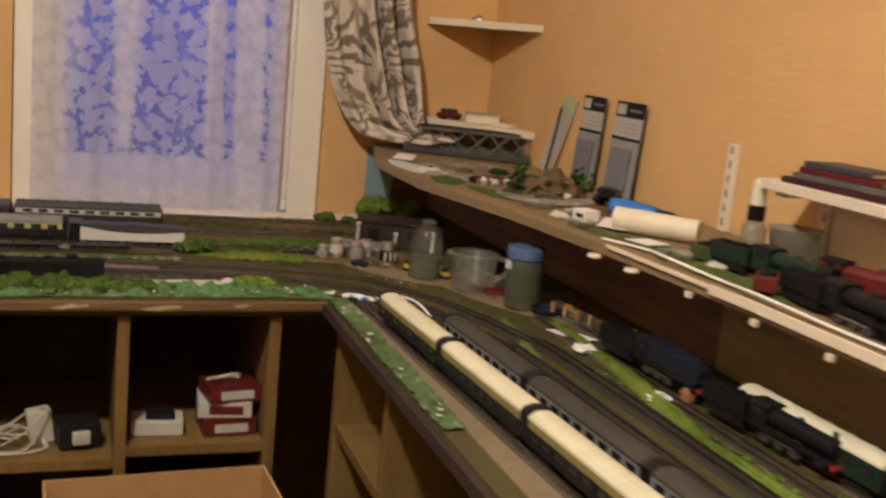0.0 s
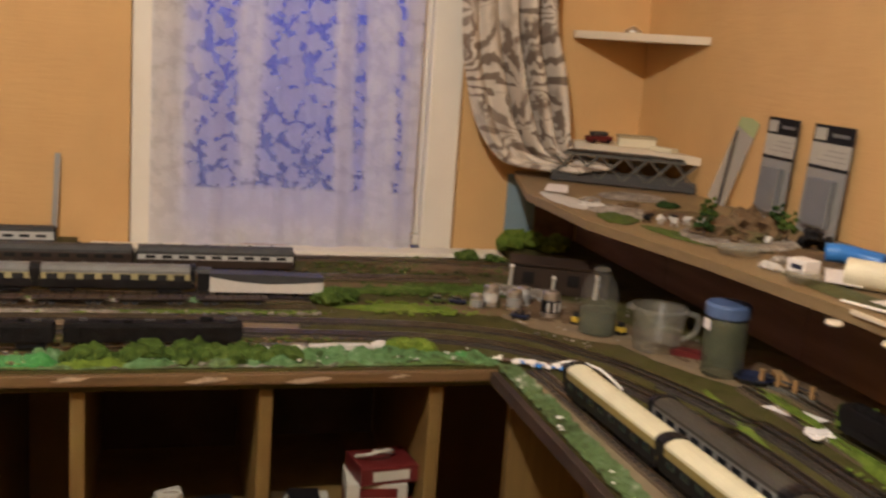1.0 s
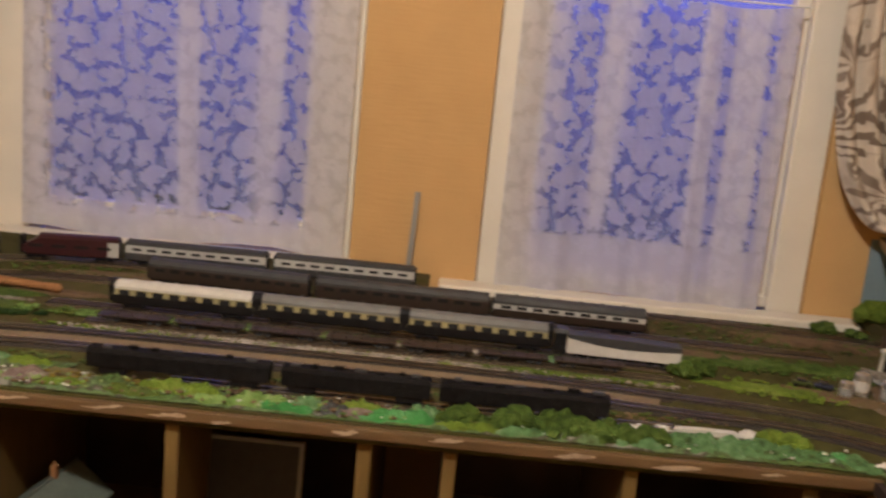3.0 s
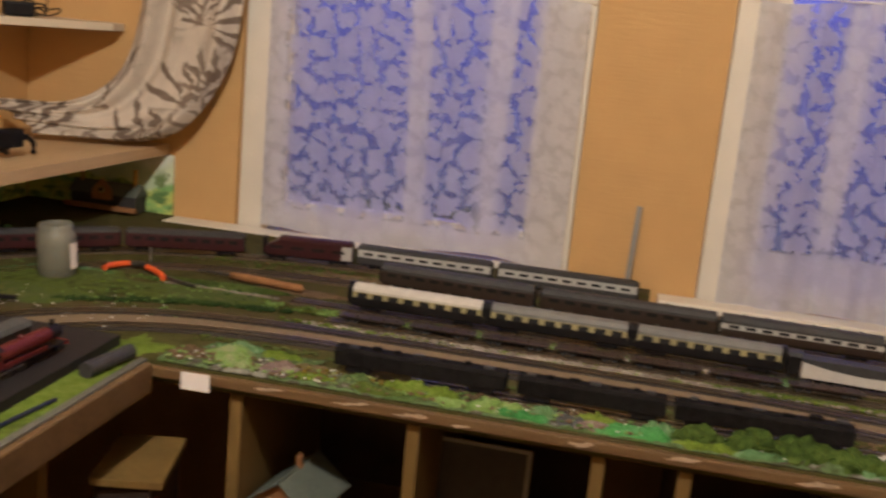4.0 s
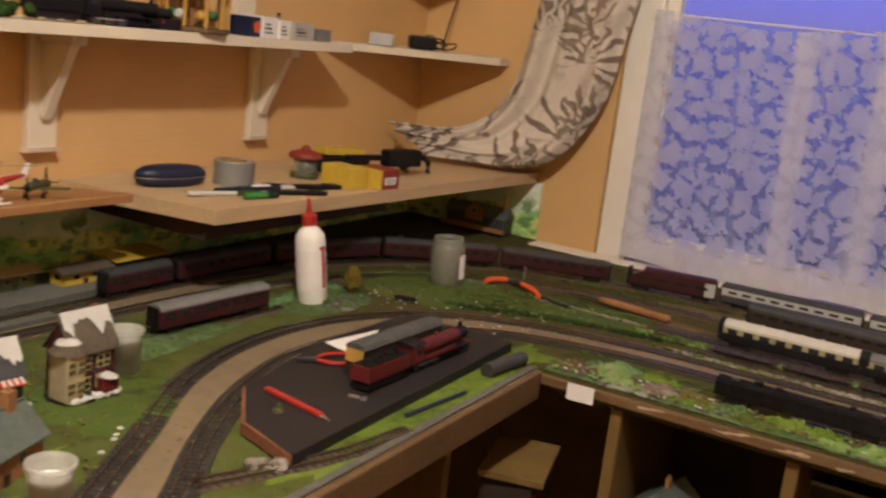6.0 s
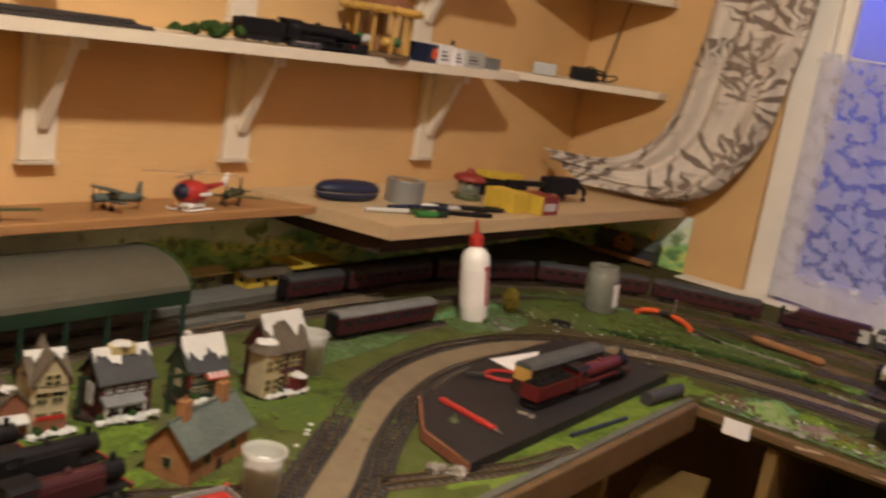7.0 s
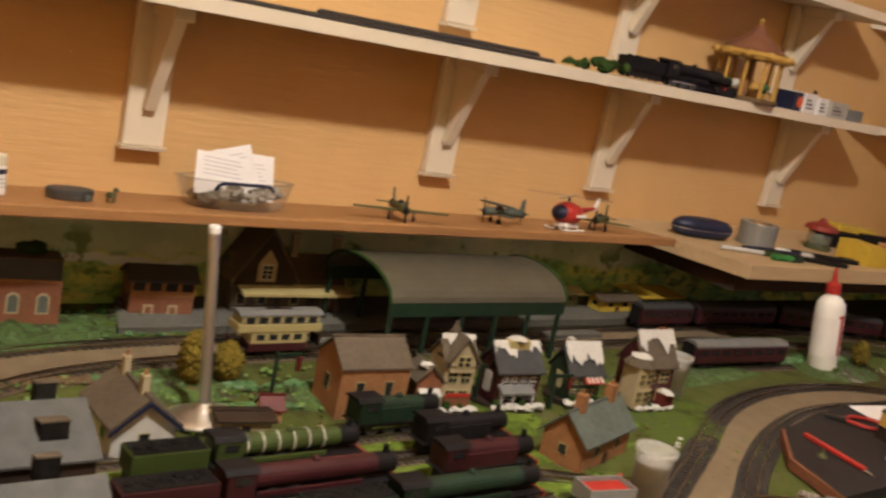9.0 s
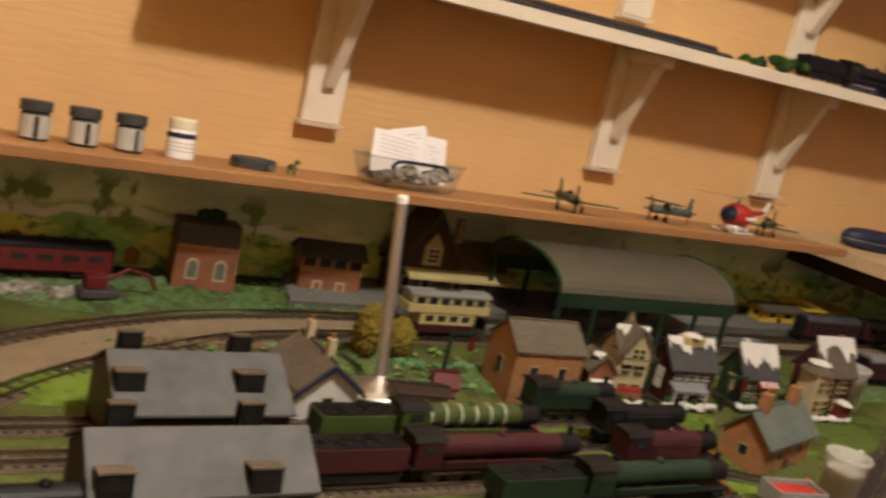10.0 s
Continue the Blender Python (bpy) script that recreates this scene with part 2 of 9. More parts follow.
M["lacquer"] = mat("bright_red_card", (0.22, 0.030, 0.022), 0.45, vary=0.12, scale=60)
M["redloco"] = mat("crimson_paint", (0.09, 0.011, 0.011), 0.42, vary=0.15, scale=60)
M["orange"] = mat("orange_grip", (0.66, 0.10, 0.025), 0.5, vary=0.1, scale=60)
M["green"] = mat("loco_green", (0.010, 0.024, 0.014), 0.42, vary=0.2, scale=60)
M["apple"] = mat("apple_green", (0.040, 0.058, 0.014), 0.42, vary=0.15, scale=60)
M["silver"] = mat("silver_grey_paint", (0.42, 0.42, 0.41), 0.38, vary=0.08, scale=60)
M["cream"] = mat("cream_paint", (0.38, 0.31, 0.14), 0.45, vary=0.08, scale=60)
M["creamroof"] = mat("cream_white_roof", (0.64, 0.59, 0.44), 0.5, vary=0.06, scale=30)
M["umber"] = mat("umber_brown_paint", (0.028, 0.018, 0.013), 0.45, vary=0.2, scale=60)
M["window"] = mat("dark_window", (0.02, 0.02, 0.022), 0.15, vary=0.2, scale=60, spec=0.6)
M["leafcard"] = mat("pale_green_card", (0.34, 0.40, 0.20), 0.6, vary=0.10, scale=50)
M["yellow"] = mat("yellow_paint", (0.52, 0.36, 0.045), 0.5, vary=0.1, scale=60)
M["olive"] = mat("drab_olive", (0.065, 0.07, 0.028), 0.6, vary=0.3, scale=60)
M["metal"] = mat("brushed_steel", (0.72, 0.70, 0.67), 0.42, metal=1.0, vary=0.08, scale=60)
M["darkmetal"] = mat("dark_steel", (0.10, 0.10, 0.10), 0.35, metal=0.8, vary=0.2, scale=60)
M["brick"] = mat("red_brick_card", (0.19, 0.074, 0.038), 0.8, vary=0.25, scale=240, bump=0.4, bscale=400)
M["brickor"] = mat("orange_brick_card", (0.255, 0.118, 0.048), 0.8, vary=0.22, scale=240, bump=0.4, bscale=400)
M["tile"] = mat("green_grey_tiles", (0.085, 0.10, 0.085), 0.7, vary=0.25, scale=160, bump=0.4, bscale=300)
M["brownroof"] = mat("brown_tiles", (0.085, 0.065, 0.045), 0.8, vary=0.25, scale=160, bump=0.4, bscale=300)
M["plaster"] = mat("cream_render", (0.36, 0.30, 0.19), 0.8, vary=0.15, scale=80)
M["whitewash"] = mat("whitewashed_wall", (0.50, 0.48, 0.44), 0.8, vary=0.12, scale=80)
M["platform"] = mat("platform_grey", (0.09, 0.086, 0.075), 0.85, vary=0.2, scale=80, bump=0.2)
M["paving"] = mat("paved_platform_top", (0.115, 0.11, 0.095), 0.85, vary=0.2, scale=90, bump=0.2)
M["canopy"] = mat("smoky_canopy", (0.070, 0.062, 0.044), 0.45, vary=0.12, scale=30)
M["pva"] = mat("white_bottle_plastic", (0.78, 0.76, 0.72), 0.35, vary=0.02, scale=40)
M["paper"] = mat("white_paper", (0.74, 0.70, 0.68), 0.8, vary=0.05, scale=40)
M["cardboard"] = mat("cardboard", (0.34, 0.20, 0.085), 0.85, vary=0.12, scale=30, bump=0.1)
M["blue"] = mat("blue_plastic", (0.03, 0.16, 0.48), 0.35, vary=0.1, scale=60)
M["lid"] = mat("pale_blue_lid", (0.075, 0.115, 0.23), 0.4, vary=0.08, scale=60)
M["inkblue"] = mat("ink_blue_paint", (0.010, 0.013, 0.024), 0.5, vary=0.3, scale=60)
M["navy"] = mat("navy_enamel", (0.012, 0.016, 0.040), 0.4, vary=0.2, scale=60)
M["clear"] = mat("clear_plastic", (0.42, 0.42, 0.38), 0.10, vary=0.02, scale=20, trans=0.0, alpha=0.08, spec=0.8)
M["haze"] = mat("cloudy_plastic", (0.34, 0.33, 0.28), 0.35, vary=0.06, scale=20, alpha=0.28, spec=0.4)
M["milky"] = mat("milky_cup_plastic", (0.55, 0.54, 0.50), 0.4, vary=0.06, scale=20, alpha=0.46, spec=0.4)
M["mustard"] = mat("mustard_cream_livery", (0.21, 0.165, 0.060), 0.45, vary=0.12, scale=60)
M["ivoryroof"] = mat("ivory_roof", (0.56, 0.53, 0.38), 0.55, vary=0.08, scale=30)
M["ashroof"] = mat("dull_ash_grey_roof", (0.042, 0.038, 0.031), 0.6, vary=0.12, scale=30, spec=0.2)
M["oldcream"] = mat("aged_cream_livery", (0.29, 0.255, 0.13), 0.45, vary=0.12, scale=60)
M["darkbed"] = mat("dark_track_bed", (0.032, 0.026, 0.021), 0.9, vary=0.3, scale=120, bump=0.4)
M["water"] = mat("grey_green_water", (0.11, 0.125, 0.085), 0.15, vary=0.06, scale=20, alpha=0.60, spec=0.5)
M["glassjar"] = mat("dusty_jar_glass", (0.26, 0.26, 0.215), 0.25, vary=0.10, scale=40, alpha=0.50, spec=0.5)
M["pane"] = mat("window_glass", (0.8, 0.8, 0.85), 0.05, vary=0.0, scale=5, alpha=0.12, spec=0.5)
M["bluepanel"] = mat("pale_blue_board", (0.20, 0.27, 0.31), 0.8, vary=0.1, scale=20)
M["print"] = mat("faint_grey_print", (0.46, 0.44, 0.46), 0.8, vary=0.1, scale=60)
M["bar"] = mat("grey_print_bars", (0.20, 0.20, 0.21), 0.7, vary=0.1, scale=60)
M["darkglass"] = mat("grey_blister", (0.16, 0.165, 0.175), 0.3, vary=0.1, scale=20)
M["tape"] = mat("dull_foil_roll", (0.28, 0.28, 0.27), 0.4, metal=0.4, vary=0.1, scale=40)
M["brass"] = mat("gilt_paint", (0.45, 0.26, 0.06), 0.45, vary=0.2, scale=60)
M["hill"] = None


def backscene(name):
    """Printed countryside: fields below, a lake strip towards one end, woods, far hills and a grey sky band on top."""
    m = mat(name, (0.07, 0.13, 0.04), 0.75, scale=9, spec=0.15)
    nt = m.node_tree
    n, l = nt.nodes, nt.links
    tc = [x for x in n if x.type == "TEX_COORD"][0]
    sx = n.new("ShaderNodeSeparateXYZ")
    l.new(tc.outputs["Object"], sx.inputs[0])

    def grain(scale, detail, stretch):
        mp = n.new("ShaderNodeMapping")
        mp.inputs["Scale"].default_value = (1, 1, stretch)
        l.new(tc.outputs["Object"], mp.inputs["Vector"])
        q = n.new("ShaderNodeTexNoise")
        q.inputs["Scale"].default_value, q.inputs["Detail"].default_value = scale, detail
        q.inputs["Roughness"].default_value = 0.62
        l.new(mp.outputs[0], q.inputs["Vector"])
        return q.outputs[0]

    def fade(v, a, b, c=0.0, d=1.0):
        q = n.new("ShaderNodeMapRange")
        for i, w in ((1, a), (2, b), (3, c), (4, d)):
            q.inputs[i].default_value = w
        l.new(v, q.inputs[0])
        return q.outputs[0]

    def blend(fac, under, over):
        q = n.new("ShaderNodeMix")
        q.data_type = "RGBA"
        l.new(fac, q.inputs[0])
        for sock, v in ((q.inputs[6], under), (q.inputs[7], over)):
            if isinstance(v, tuple):
                sock.default_value = (*v, 1)
            else:
                l.new(v, sock)
        return q.outputs[2]

    def op(kind, x, y):
        q = n.new("ShaderNodeMath")
        q.operation = kind
        for i, v in enumerate((x, y)):
            if isinstance(v, (int, float)):
                q.inputs[i].default_value = v
            else:
                l.new(v, q.inputs[i])
        return q.outputs[0]
    # height above the board, pushed up and down by the lie of the land
    lie = op("ADD", sx.outputs[2], op("MULTIPLY", op("SUBTRACT", grain(4.5, 3, 0.4), 0.5), 0.11))
    field = blend(fade(grain(9, 5, 2.2), 0.44, 0.56), (0.24, 0.50, 0.18), (0.62, 0.68, 0.20))
    field = blend(fade(grain(22, 5, 2.0), 0.50, 0.60), field, (0.13, 0.25, 0.09))
    # upper bands painted extra pale, making up for dim light under the shelf
    hills = blend(fade(grain(7, 6, 1.5), 0.42, 0.58), (0.48, 0.60, 0.42), (0.68, 0.76, 0.56))
    far = blend(fade(grain(11, 5, 1.0), 0.45, 0.60), (0.78, 0.82, 0.74), (0.66, 0.72, 0.60))
    col = blend(fade(lie, ZB + 0.080, ZB + 0.092), field, hills)
    col = blend(fade(lie, ZB + 0.128, ZB + 0.150), col, far)
    lake = op("MULTIPLY", op("MULTIPLY", fade(lie, ZB + 0.068, ZB + 0.072), fade(lie, ZB + 0.084, ZB + 0.080)), fade(sx.outputs[1], -2.10, -2.20))
    col = blend(lake, col, (0.68, 0.74, 0.70))
    woods = op("MULTIPLY", fade(grain(16, 6, 0.8), 0.57, 0.61), op("MULTIPLY", fade(lie, ZB + 0.04, ZB + 0.07), fade(lie, ZB + 0.135, ZB + 0.11)))
    col = blend(woods, col, (0.18, 0.26, 0.11))
    l.new(col, n["Principled BSDF"].inputs["Base Color"])
    return m


M["hill"] = backscene("painted_hills")


def chintz(name):
    """Cream curtain cloth printed with fans of slim grey-brown palm leaves."""
    m = mat(name, (0.57, 0.505, 0.435), 0.85, vary=0.08, scale=30, bump=0.15, spec=0.1)
    nt = m.node_tree
    n, l = nt.nodes, nt.links
    b = n["Principled BSDF"]
    col = [x for x in n if x.type == "VALTORGB"][0].outputs[0]
    tc = [x for x in n if x.type == "TEX_COORD"][0]

    def op(kind, x, y=None, z=None):
        q = n.new("ShaderNodeMath")
        q.operation = kind
        for i, v in enumerate((x, y, z)):
            if v is None:
                continue
            if isinstance(v, (int, float)):
                q.inputs[i].default_value = v
            else:
                l.new(v, q.inputs[i])
        return q.outputs[0]
    sx = n.new("ShaderNodeSeparateXYZ")
    l.new(tc.outputs["Object"], sx.inputs[0])
    wob = n.new("ShaderNodeTexNoise")
    wob.inputs["Scale"].default_value = 20
    l.new(tc.outputs["Object"], wob.inputs["Vector"])
    tone = n.new("ShaderNodeTexNoise")
    tone.inputs["Scale"].default_value = 6
    l.new(tc.outputs["Object"], tone.inputs["Vector"])
    for scale, off, leaves, reach, tilt, shade, pale in ((4.6, 0.0, 14.0, 0.66, 0.3, (0.085, 0.055, 0.042), (0.19, 0.14, 0.11)), (6.8, 3.7, 11.0, 0.55, -0.9, (0.13, 0.095, 0.075), (0.27, 0.215, 0.175))):
        cx = n.new("ShaderNodeCombineXYZ")
        bend = op("MULTIPLY_ADD", wob.outputs[0], 0.55, off)
        l.new(op("MULTIPLY_ADD", sx.outputs[0], scale, bend), cx.inputs[0])
        l.new(op("MULTIPLY_ADD", sx.outputs[2], scale * 0.85, off * 0.6), cx.inputs[1])
        vo = n.new("ShaderNodeTexVoronoi")
        vo.voronoi_dimensions = "2D"
        vo.inputs["Scale"].default_value = 1.0
        vo.inputs["Randomness"].default_value = 0.9
        l.new(cx.outputs[0], vo.inputs["Vector"])
        d = n.new("ShaderNodeVectorMath")
        d.operation = "SUBTRACT"
        l.new(cx.outputs[0], d.inputs[0])
        l.new(vo.outputs["Position"], d.inputs[1])
        ds = n.new("ShaderNodeSeparateXYZ")
        l.new(d.outputs[0], ds.inputs[0])
        ang = op("ARCTAN2", ds.outputs[1], ds.outputs[0])
        # slim leaves in a half fan, bent along their length
        wave = op("COSINE", op("MULTIPLY_ADD", vo.outputs["Distance"], 2.6, op("MULTIPLY_ADD", wob.outputs[0], 4.0, op("MULTIPLY", ang, leaves))))
        need = op("MULTIPLY_ADD", op("ABSOLUTE", op("SUBTRACT", vo.outputs["Distance"], reach * 0.5)), 3.2, -0.25)
        leaf = n.new("ShaderNodeMapRange")
        leaf.inputs[1].default_value, leaf.inputs[2].default_value = 0.10, 0.40
        l.new(op("SUBTRACT", wave, need), leaf.inputs[0])
        fan = n.new("ShaderNodeMapRange")
        fan.inputs[1].default_value, fan.inputs[2].default_value = -0.55, -0.30
        l.new(op("SINE", op("ADD", ang, tilt)), fan.inputs[0])
        near = n.new("ShaderNodeMapRange")
        near.inputs[1].default_value, near.inputs[2].default_value, near.inputs[3].default_value, near.inputs[4].default_value = reach, reach + 0.08, 0.9, 0.0
        l.new(vo.outputs["Distance"], near.inputs[0])
        ink = n.new("ShaderNodeMix")
        ink.data_type = "RGBA"
        ink.inputs[6].default_value, ink.inputs[7].default_value = (*shade, 1), (*pale, 1)
        l.new(tone.outputs[0], ink.inputs[0])
        mx = n.new("ShaderNodeMix")
        mx.data_type = "RGBA"
        l.new(ink.outputs[2], mx.inputs[7])
        l.new(op("MULTIPLY", op("MULTIPLY", leaf.outputs[0], near.outputs[0]), fan.outputs[0]), mx.inputs[0])
        l.new(col, mx.inputs[6])
        col = mx.outputs[2]
    # brown wash round the leaf bases
    wash = n.new("ShaderNodeTexNoise")
    wash.inputs["Scale"].default_value, wash.inputs["Detail"].default_value = 13, 3
    l.new(tc.outputs["Object"], wash.inputs["Vector"])
    wr = n.new("ShaderNodeMapRange")
    wr.inputs[1].default_value, wr.inputs[2].default_value, wr.inputs[4].default_value = 0.52, 0.72, 0.55
    l.new(wash.outputs[0], wr.inputs[0])
    wm = n.new("ShaderNodeMix")
    wm.data_type = "RGBA"
    wm.inputs[7].default_value = (0.15, 0.105, 0.08, 1)
    l.new(wr.outputs[0], wm.inputs[0])
    l.new(col, wm.inputs[6])
    col = wm.outputs[2]
    l.new(col, b.inputs["Base Color"])
    return m


M["chintz"] = chintz("leafy_chintz")


# ---- building blocks ----
def box(bm, x0, x1, y0, y1, z0, z1, bev=0.0):
    r = bmesh.ops.create_cube(bm, size=1.0)
    vs = r["verts"]
    for v in vs:
        v.co = Vector((x0 + (v.co.x + 0.5) * (x1 - x0), y0 + (v.co.y + 0.5) * (y1 - y0), z0 + (v.co.z + 0.5) * (z1 - z0)))
    if bev:
        es = list({e for v in vs for e in v.link_edges})
        bmesh.ops.bevel(bm, geom=es, offset=bev, segments=2, affect="EDGES", profile=0.6)
    return bm


def cyl(bm, a, b, r0, r1=None, n=14, caps=True):
    a, b = Vector(a), Vector(b)
    r1 = r0 if r1 is None else r1
    q = (b - a).to_track_quat("Z", "Y").to_matrix()
    rings = []
    for p, r in ((a, r0), (b, r1)):
        rings.append([bm.verts.new(p + q @ Vector((r * math.cos(2 * math.pi * i / n), r * math.sin(2 * math.pi * i / n), 0))) for i in range(n)])
    for i in range(n):
        bm.faces.new((rings[0][i], rings[0][(i + 1) % n], rings[1][(i + 1) % n], rings[1][i]))
    if caps:
        if r0 > 1e-6:
            bm.faces.new(rings[0][::-1])
        if r1 > 1e-6:
            bm.faces.new(rings[1])
    return bm


def lathe(bm, prof, n=24, cx=0.0, cy=0.0):
    rings = []
    for r, z in prof:
        rings.append([bm.verts.new((cx + max(r, 1e-5) * math.cos(2 * math.pi * i / n), cy + max(r, 1e-5) * math.sin(2 * math.pi * i / n), z)) for i in range(n)])
    for u, v in zip(rings, rings[1:]):
        for i in range(n):
            bm.faces.new((u[i], u[(i + 1) % n], v[(i + 1) % n], v[i]))
    return bm


def prism(bm, poly, axis, a, b):
    """A polygon drawn in the two other axes, pushed along axis from a to b."""
    def at(p, t):
        return {"x": (t, p[0], p[1]), "y": (p[0], t, p[1]), "z": (p[0], p[1], t)}[axis]
    u = [bm.verts.new(at(p, a)) for p in poly]
    v = [bm.verts.new(at(p, b)) for p in poly]
    k = len(poly)
    for i in range(k):
        bm.faces.new((u[i], u[(i + 1) % k], v[(i + 1) % k], v[i]))
    bm.faces.new(u[::-1])
    bm.faces.new(v)
    return bm


def sheet(bm, f, nu, nv):
    g = [[bm.verts.new(f(i / nu, j / nv)) for j in range(nv + 1)] for i in range(nu + 1)]
    for i in range(nu):
        for j in range(nv):
            bm.faces.new((g[i][j], g[i + 1][j], g[i + 1][j + 1], g[i][j + 1]))
    return bm


def lump(bm, c, r, flat=0.6, rough=0.35, sub=2, seed=0):
    """One uneven clump."""
    q = bmesh.ops.create_icosphere(bm, subdivisions=sub, radius=1.0)
    o = Vector((seed * 3.17, seed * 1.3, seed * 0.7))
    for v in q["verts"]:
        k = 1 + rough * (noise.noise(v.co * 1.7 + o) + 0.6 * noise.noise(v.co * 4.1 + o))
        v.co = Vector((c[0] + v.co.x * r * k, c[1] + v.co.y * r * k, c[2] + v.co.z * r * k * flat))
    return bm


def tube(bm, pts, r, n=7):
    rings = []
    pts = [Vector(p) for p in pts]
    for i, p in enumerate(pts):
        d = (pts[min(i + 1, len(pts) - 1)] - pts[max(i - 1, 0)]).normalized()
        q = d.to_track_quat("Z", "Y").to_matrix()
        rings.append([bm.verts.new(p + q @ Vector((r * math.cos(2 * math.pi * k / n), r * math.sin(2 * math.pi * k / n), 0))) for k in range(n)])
    for a, b in zip(rings, rings[1:]):
        for k in range(n):
            bm.faces.new((a[k], a[(k + 1) % n], b[(k + 1) % n], b[k]))
    bm.faces.new(rings[0][::-1])
    bm.faces.new(rings[-1])
    return bm


def spline(pts, k=10):
    """Catmull-Rom through a few control points."""
    p = [Vector(q) for q in pts]
    p = [p[0] * 2 - p[1], *p, p[-1] * 2 - p[-2]]
    out = []
    for i in range(1, len(p) - 2):
        for j in range(k):
            t = j / k
            a, b, c, d = p[i - 1], p[i], p[i + 1], p[i + 2]
            out.append(0.5 * (2 * b + (c - a) * t + (2 * a - 5 * b + 4 * c - d) * t * t + (3 * b - a - 3 * c + d) * t ** 3))
    out.append(p[-2])
    return out


def mesh(name, bm, m, smooth=False):
    me = bpy.data.meshes.new(name)
    bmesh.ops.recalc_face_normals(bm, faces=bm.faces)
    if smooth:
        for f in bm.faces:
            f.smooth = True
    bm.to_mesh(me)
    bm.free()
    me.materials.append(m)
    return me


def part(name, bm, m, parent, label="", smooth=False):
    me = bm if isinstance(bm, bpy.types.Mesh) else mesh(name, bm, m, smooth)
    ob = new(name, me)
    ob.parent = parent
    if label:
        tagged(ob, label)
    return ob


def solo(name, bm, m, label, cat, at=None, group="", kind="", smooth=False):
    ob = new(name, mesh(name, bm, m, smooth))
    if at is not None:
        ob.matrix_basis = at
    return tagged(ob, label, cat, group, kind)


def thing(name, at, label, cat, group=""):
    ob = new(name)
    ob.empty_display_size = 0.05
    ob.matrix_basis = at
    return tagged(ob, label, cat, group)


def B():
    return bmesh.new()


def at2(x, y, z=ZB, rz=0.0, rx=0.0, ry=0.0):
    return pose(x, y, z, rx, ry, rz)


# ---- room ----
def structure(name, bm, m, label, cat):
    return solo(name, bm, m, label, cat, kind="structure")


structure("floor", box(B(), XW - 0.2, XE + 0.2, YS - 0.2, 0.25, -0.1, 0), M["carpet"], "dark carpeted floor of the small room", "floor")
structure("ceiling", box(B(), XW - 0.2, XE + 0.2, YS - 0.2, 0.25, ZC, ZC + 0.1), M["ceil"], "plain white painted ceiling", "ceiling")
structure("wall_west", box(B(), XW - 0.15, XW, YS - 0.15, 0.25, 0, ZC), M["wall"], "peach papered wall behind the long shelves", "wall")
structure("wall_east", box(B(), XE, XE + 0.15, YS - 0.15, 0.25, 0, ZC), M["wall"], "peach papered wall beside the corner shelves", "wall")
structure("wall_south", box(B(), XW, XE, YS - 0.15, YS, 0, ZC), M["wall"], "peach papered wall closing the room", "wall")
WIN = ((-1.005, -0.145), (0.16, 0.945))     # openings
FOOT, Z1 = (0.872, 0.845), 2.10          # feet and head of the openings
bm = B()
for a, b in ((XW, WIN[0][0]), (WIN[0][1], WIN[1][0]), (WIN[1][1], XE)):
    box(bm, a, b, 0, 0.22, 0, ZC)
for (a, b), Z0 in zip(WIN, FOOT):
    box(bm, a, b, 0, 0.22, 0, Z0 - 0.001)
    box(bm, a, b, 0, 0.22, Z1, ZC)
structure("wall_north", bm, M["wall"], "peach papered window wall with two openings", "wall")

for i, (a, b) in enumerate(WIN):
    Z0 = FOOT[i]
    w = thing(f"window_{i + 1}", Matrix.Translation((0, 0, 0)), "white painted window with net curtain and dusk outside", "window")
    w["kind"] = "structure"
    bm = B()
    fw = 0.085
    box(bm, a + 0.002, a + fw, 0.012, 0.10, Z0, Z1, 0.006)
    box(bm, b - fw, b - 0.002, 0.012, 0.10, Z0, Z1, 0.006)
    box(bm, a + fw, b - fw, 0.014, 0.098, Z1 - fw, Z1 - 0.002, 0.006)
    box(bm, a + fw, b - fw, 0.014, 0.098, Z0 + 0.031, Z0 + 0.06, 0.006)
    part("window_frame", bm, M["white"], w)
    bm = B()
    for u, v in ((a + fw, a + fw + 0.035), (b - fw - 0.035, b - fw)):
        box(bm, u, v, 0.035, 0.075, Z0 + 0.05, Z1 - fw, 0.004)
    box(bm, a + fw + 0.035, b - fw - 0.035, 0.036, 0.074, Z0 + 0.05, Z0 + 0.10, 0.004)
    box(bm, a + fw + 0.035, b - fw - 0.035, 0.036, 0.074, Z1 - fw - 0.05, Z1 - fw, 0.004)
    part("sash", bm, M["white"], w)
    pn = part("pane", box(B(), a + fw + 0.03, b - fw - 0.03, 0.052, 0.057, Z0 + 0.09, Z1 - fw - 0.04), M["pane"], w)
    pn.visible_shadow = False
sill = ((-1.17, -0.135), (0.075, 1.06))
for i, (a, b) in enumerate(sill):
    structure("window_sill" if i == 0 else "window_sill.001", box(B(), a, b, -0.075, -0.003, FOOT[i] - 0.010, FOOT[i] + 0.031 - 0.002 * (1 - i), 0.006), M["white"], "white painted window sill board", "window sill")

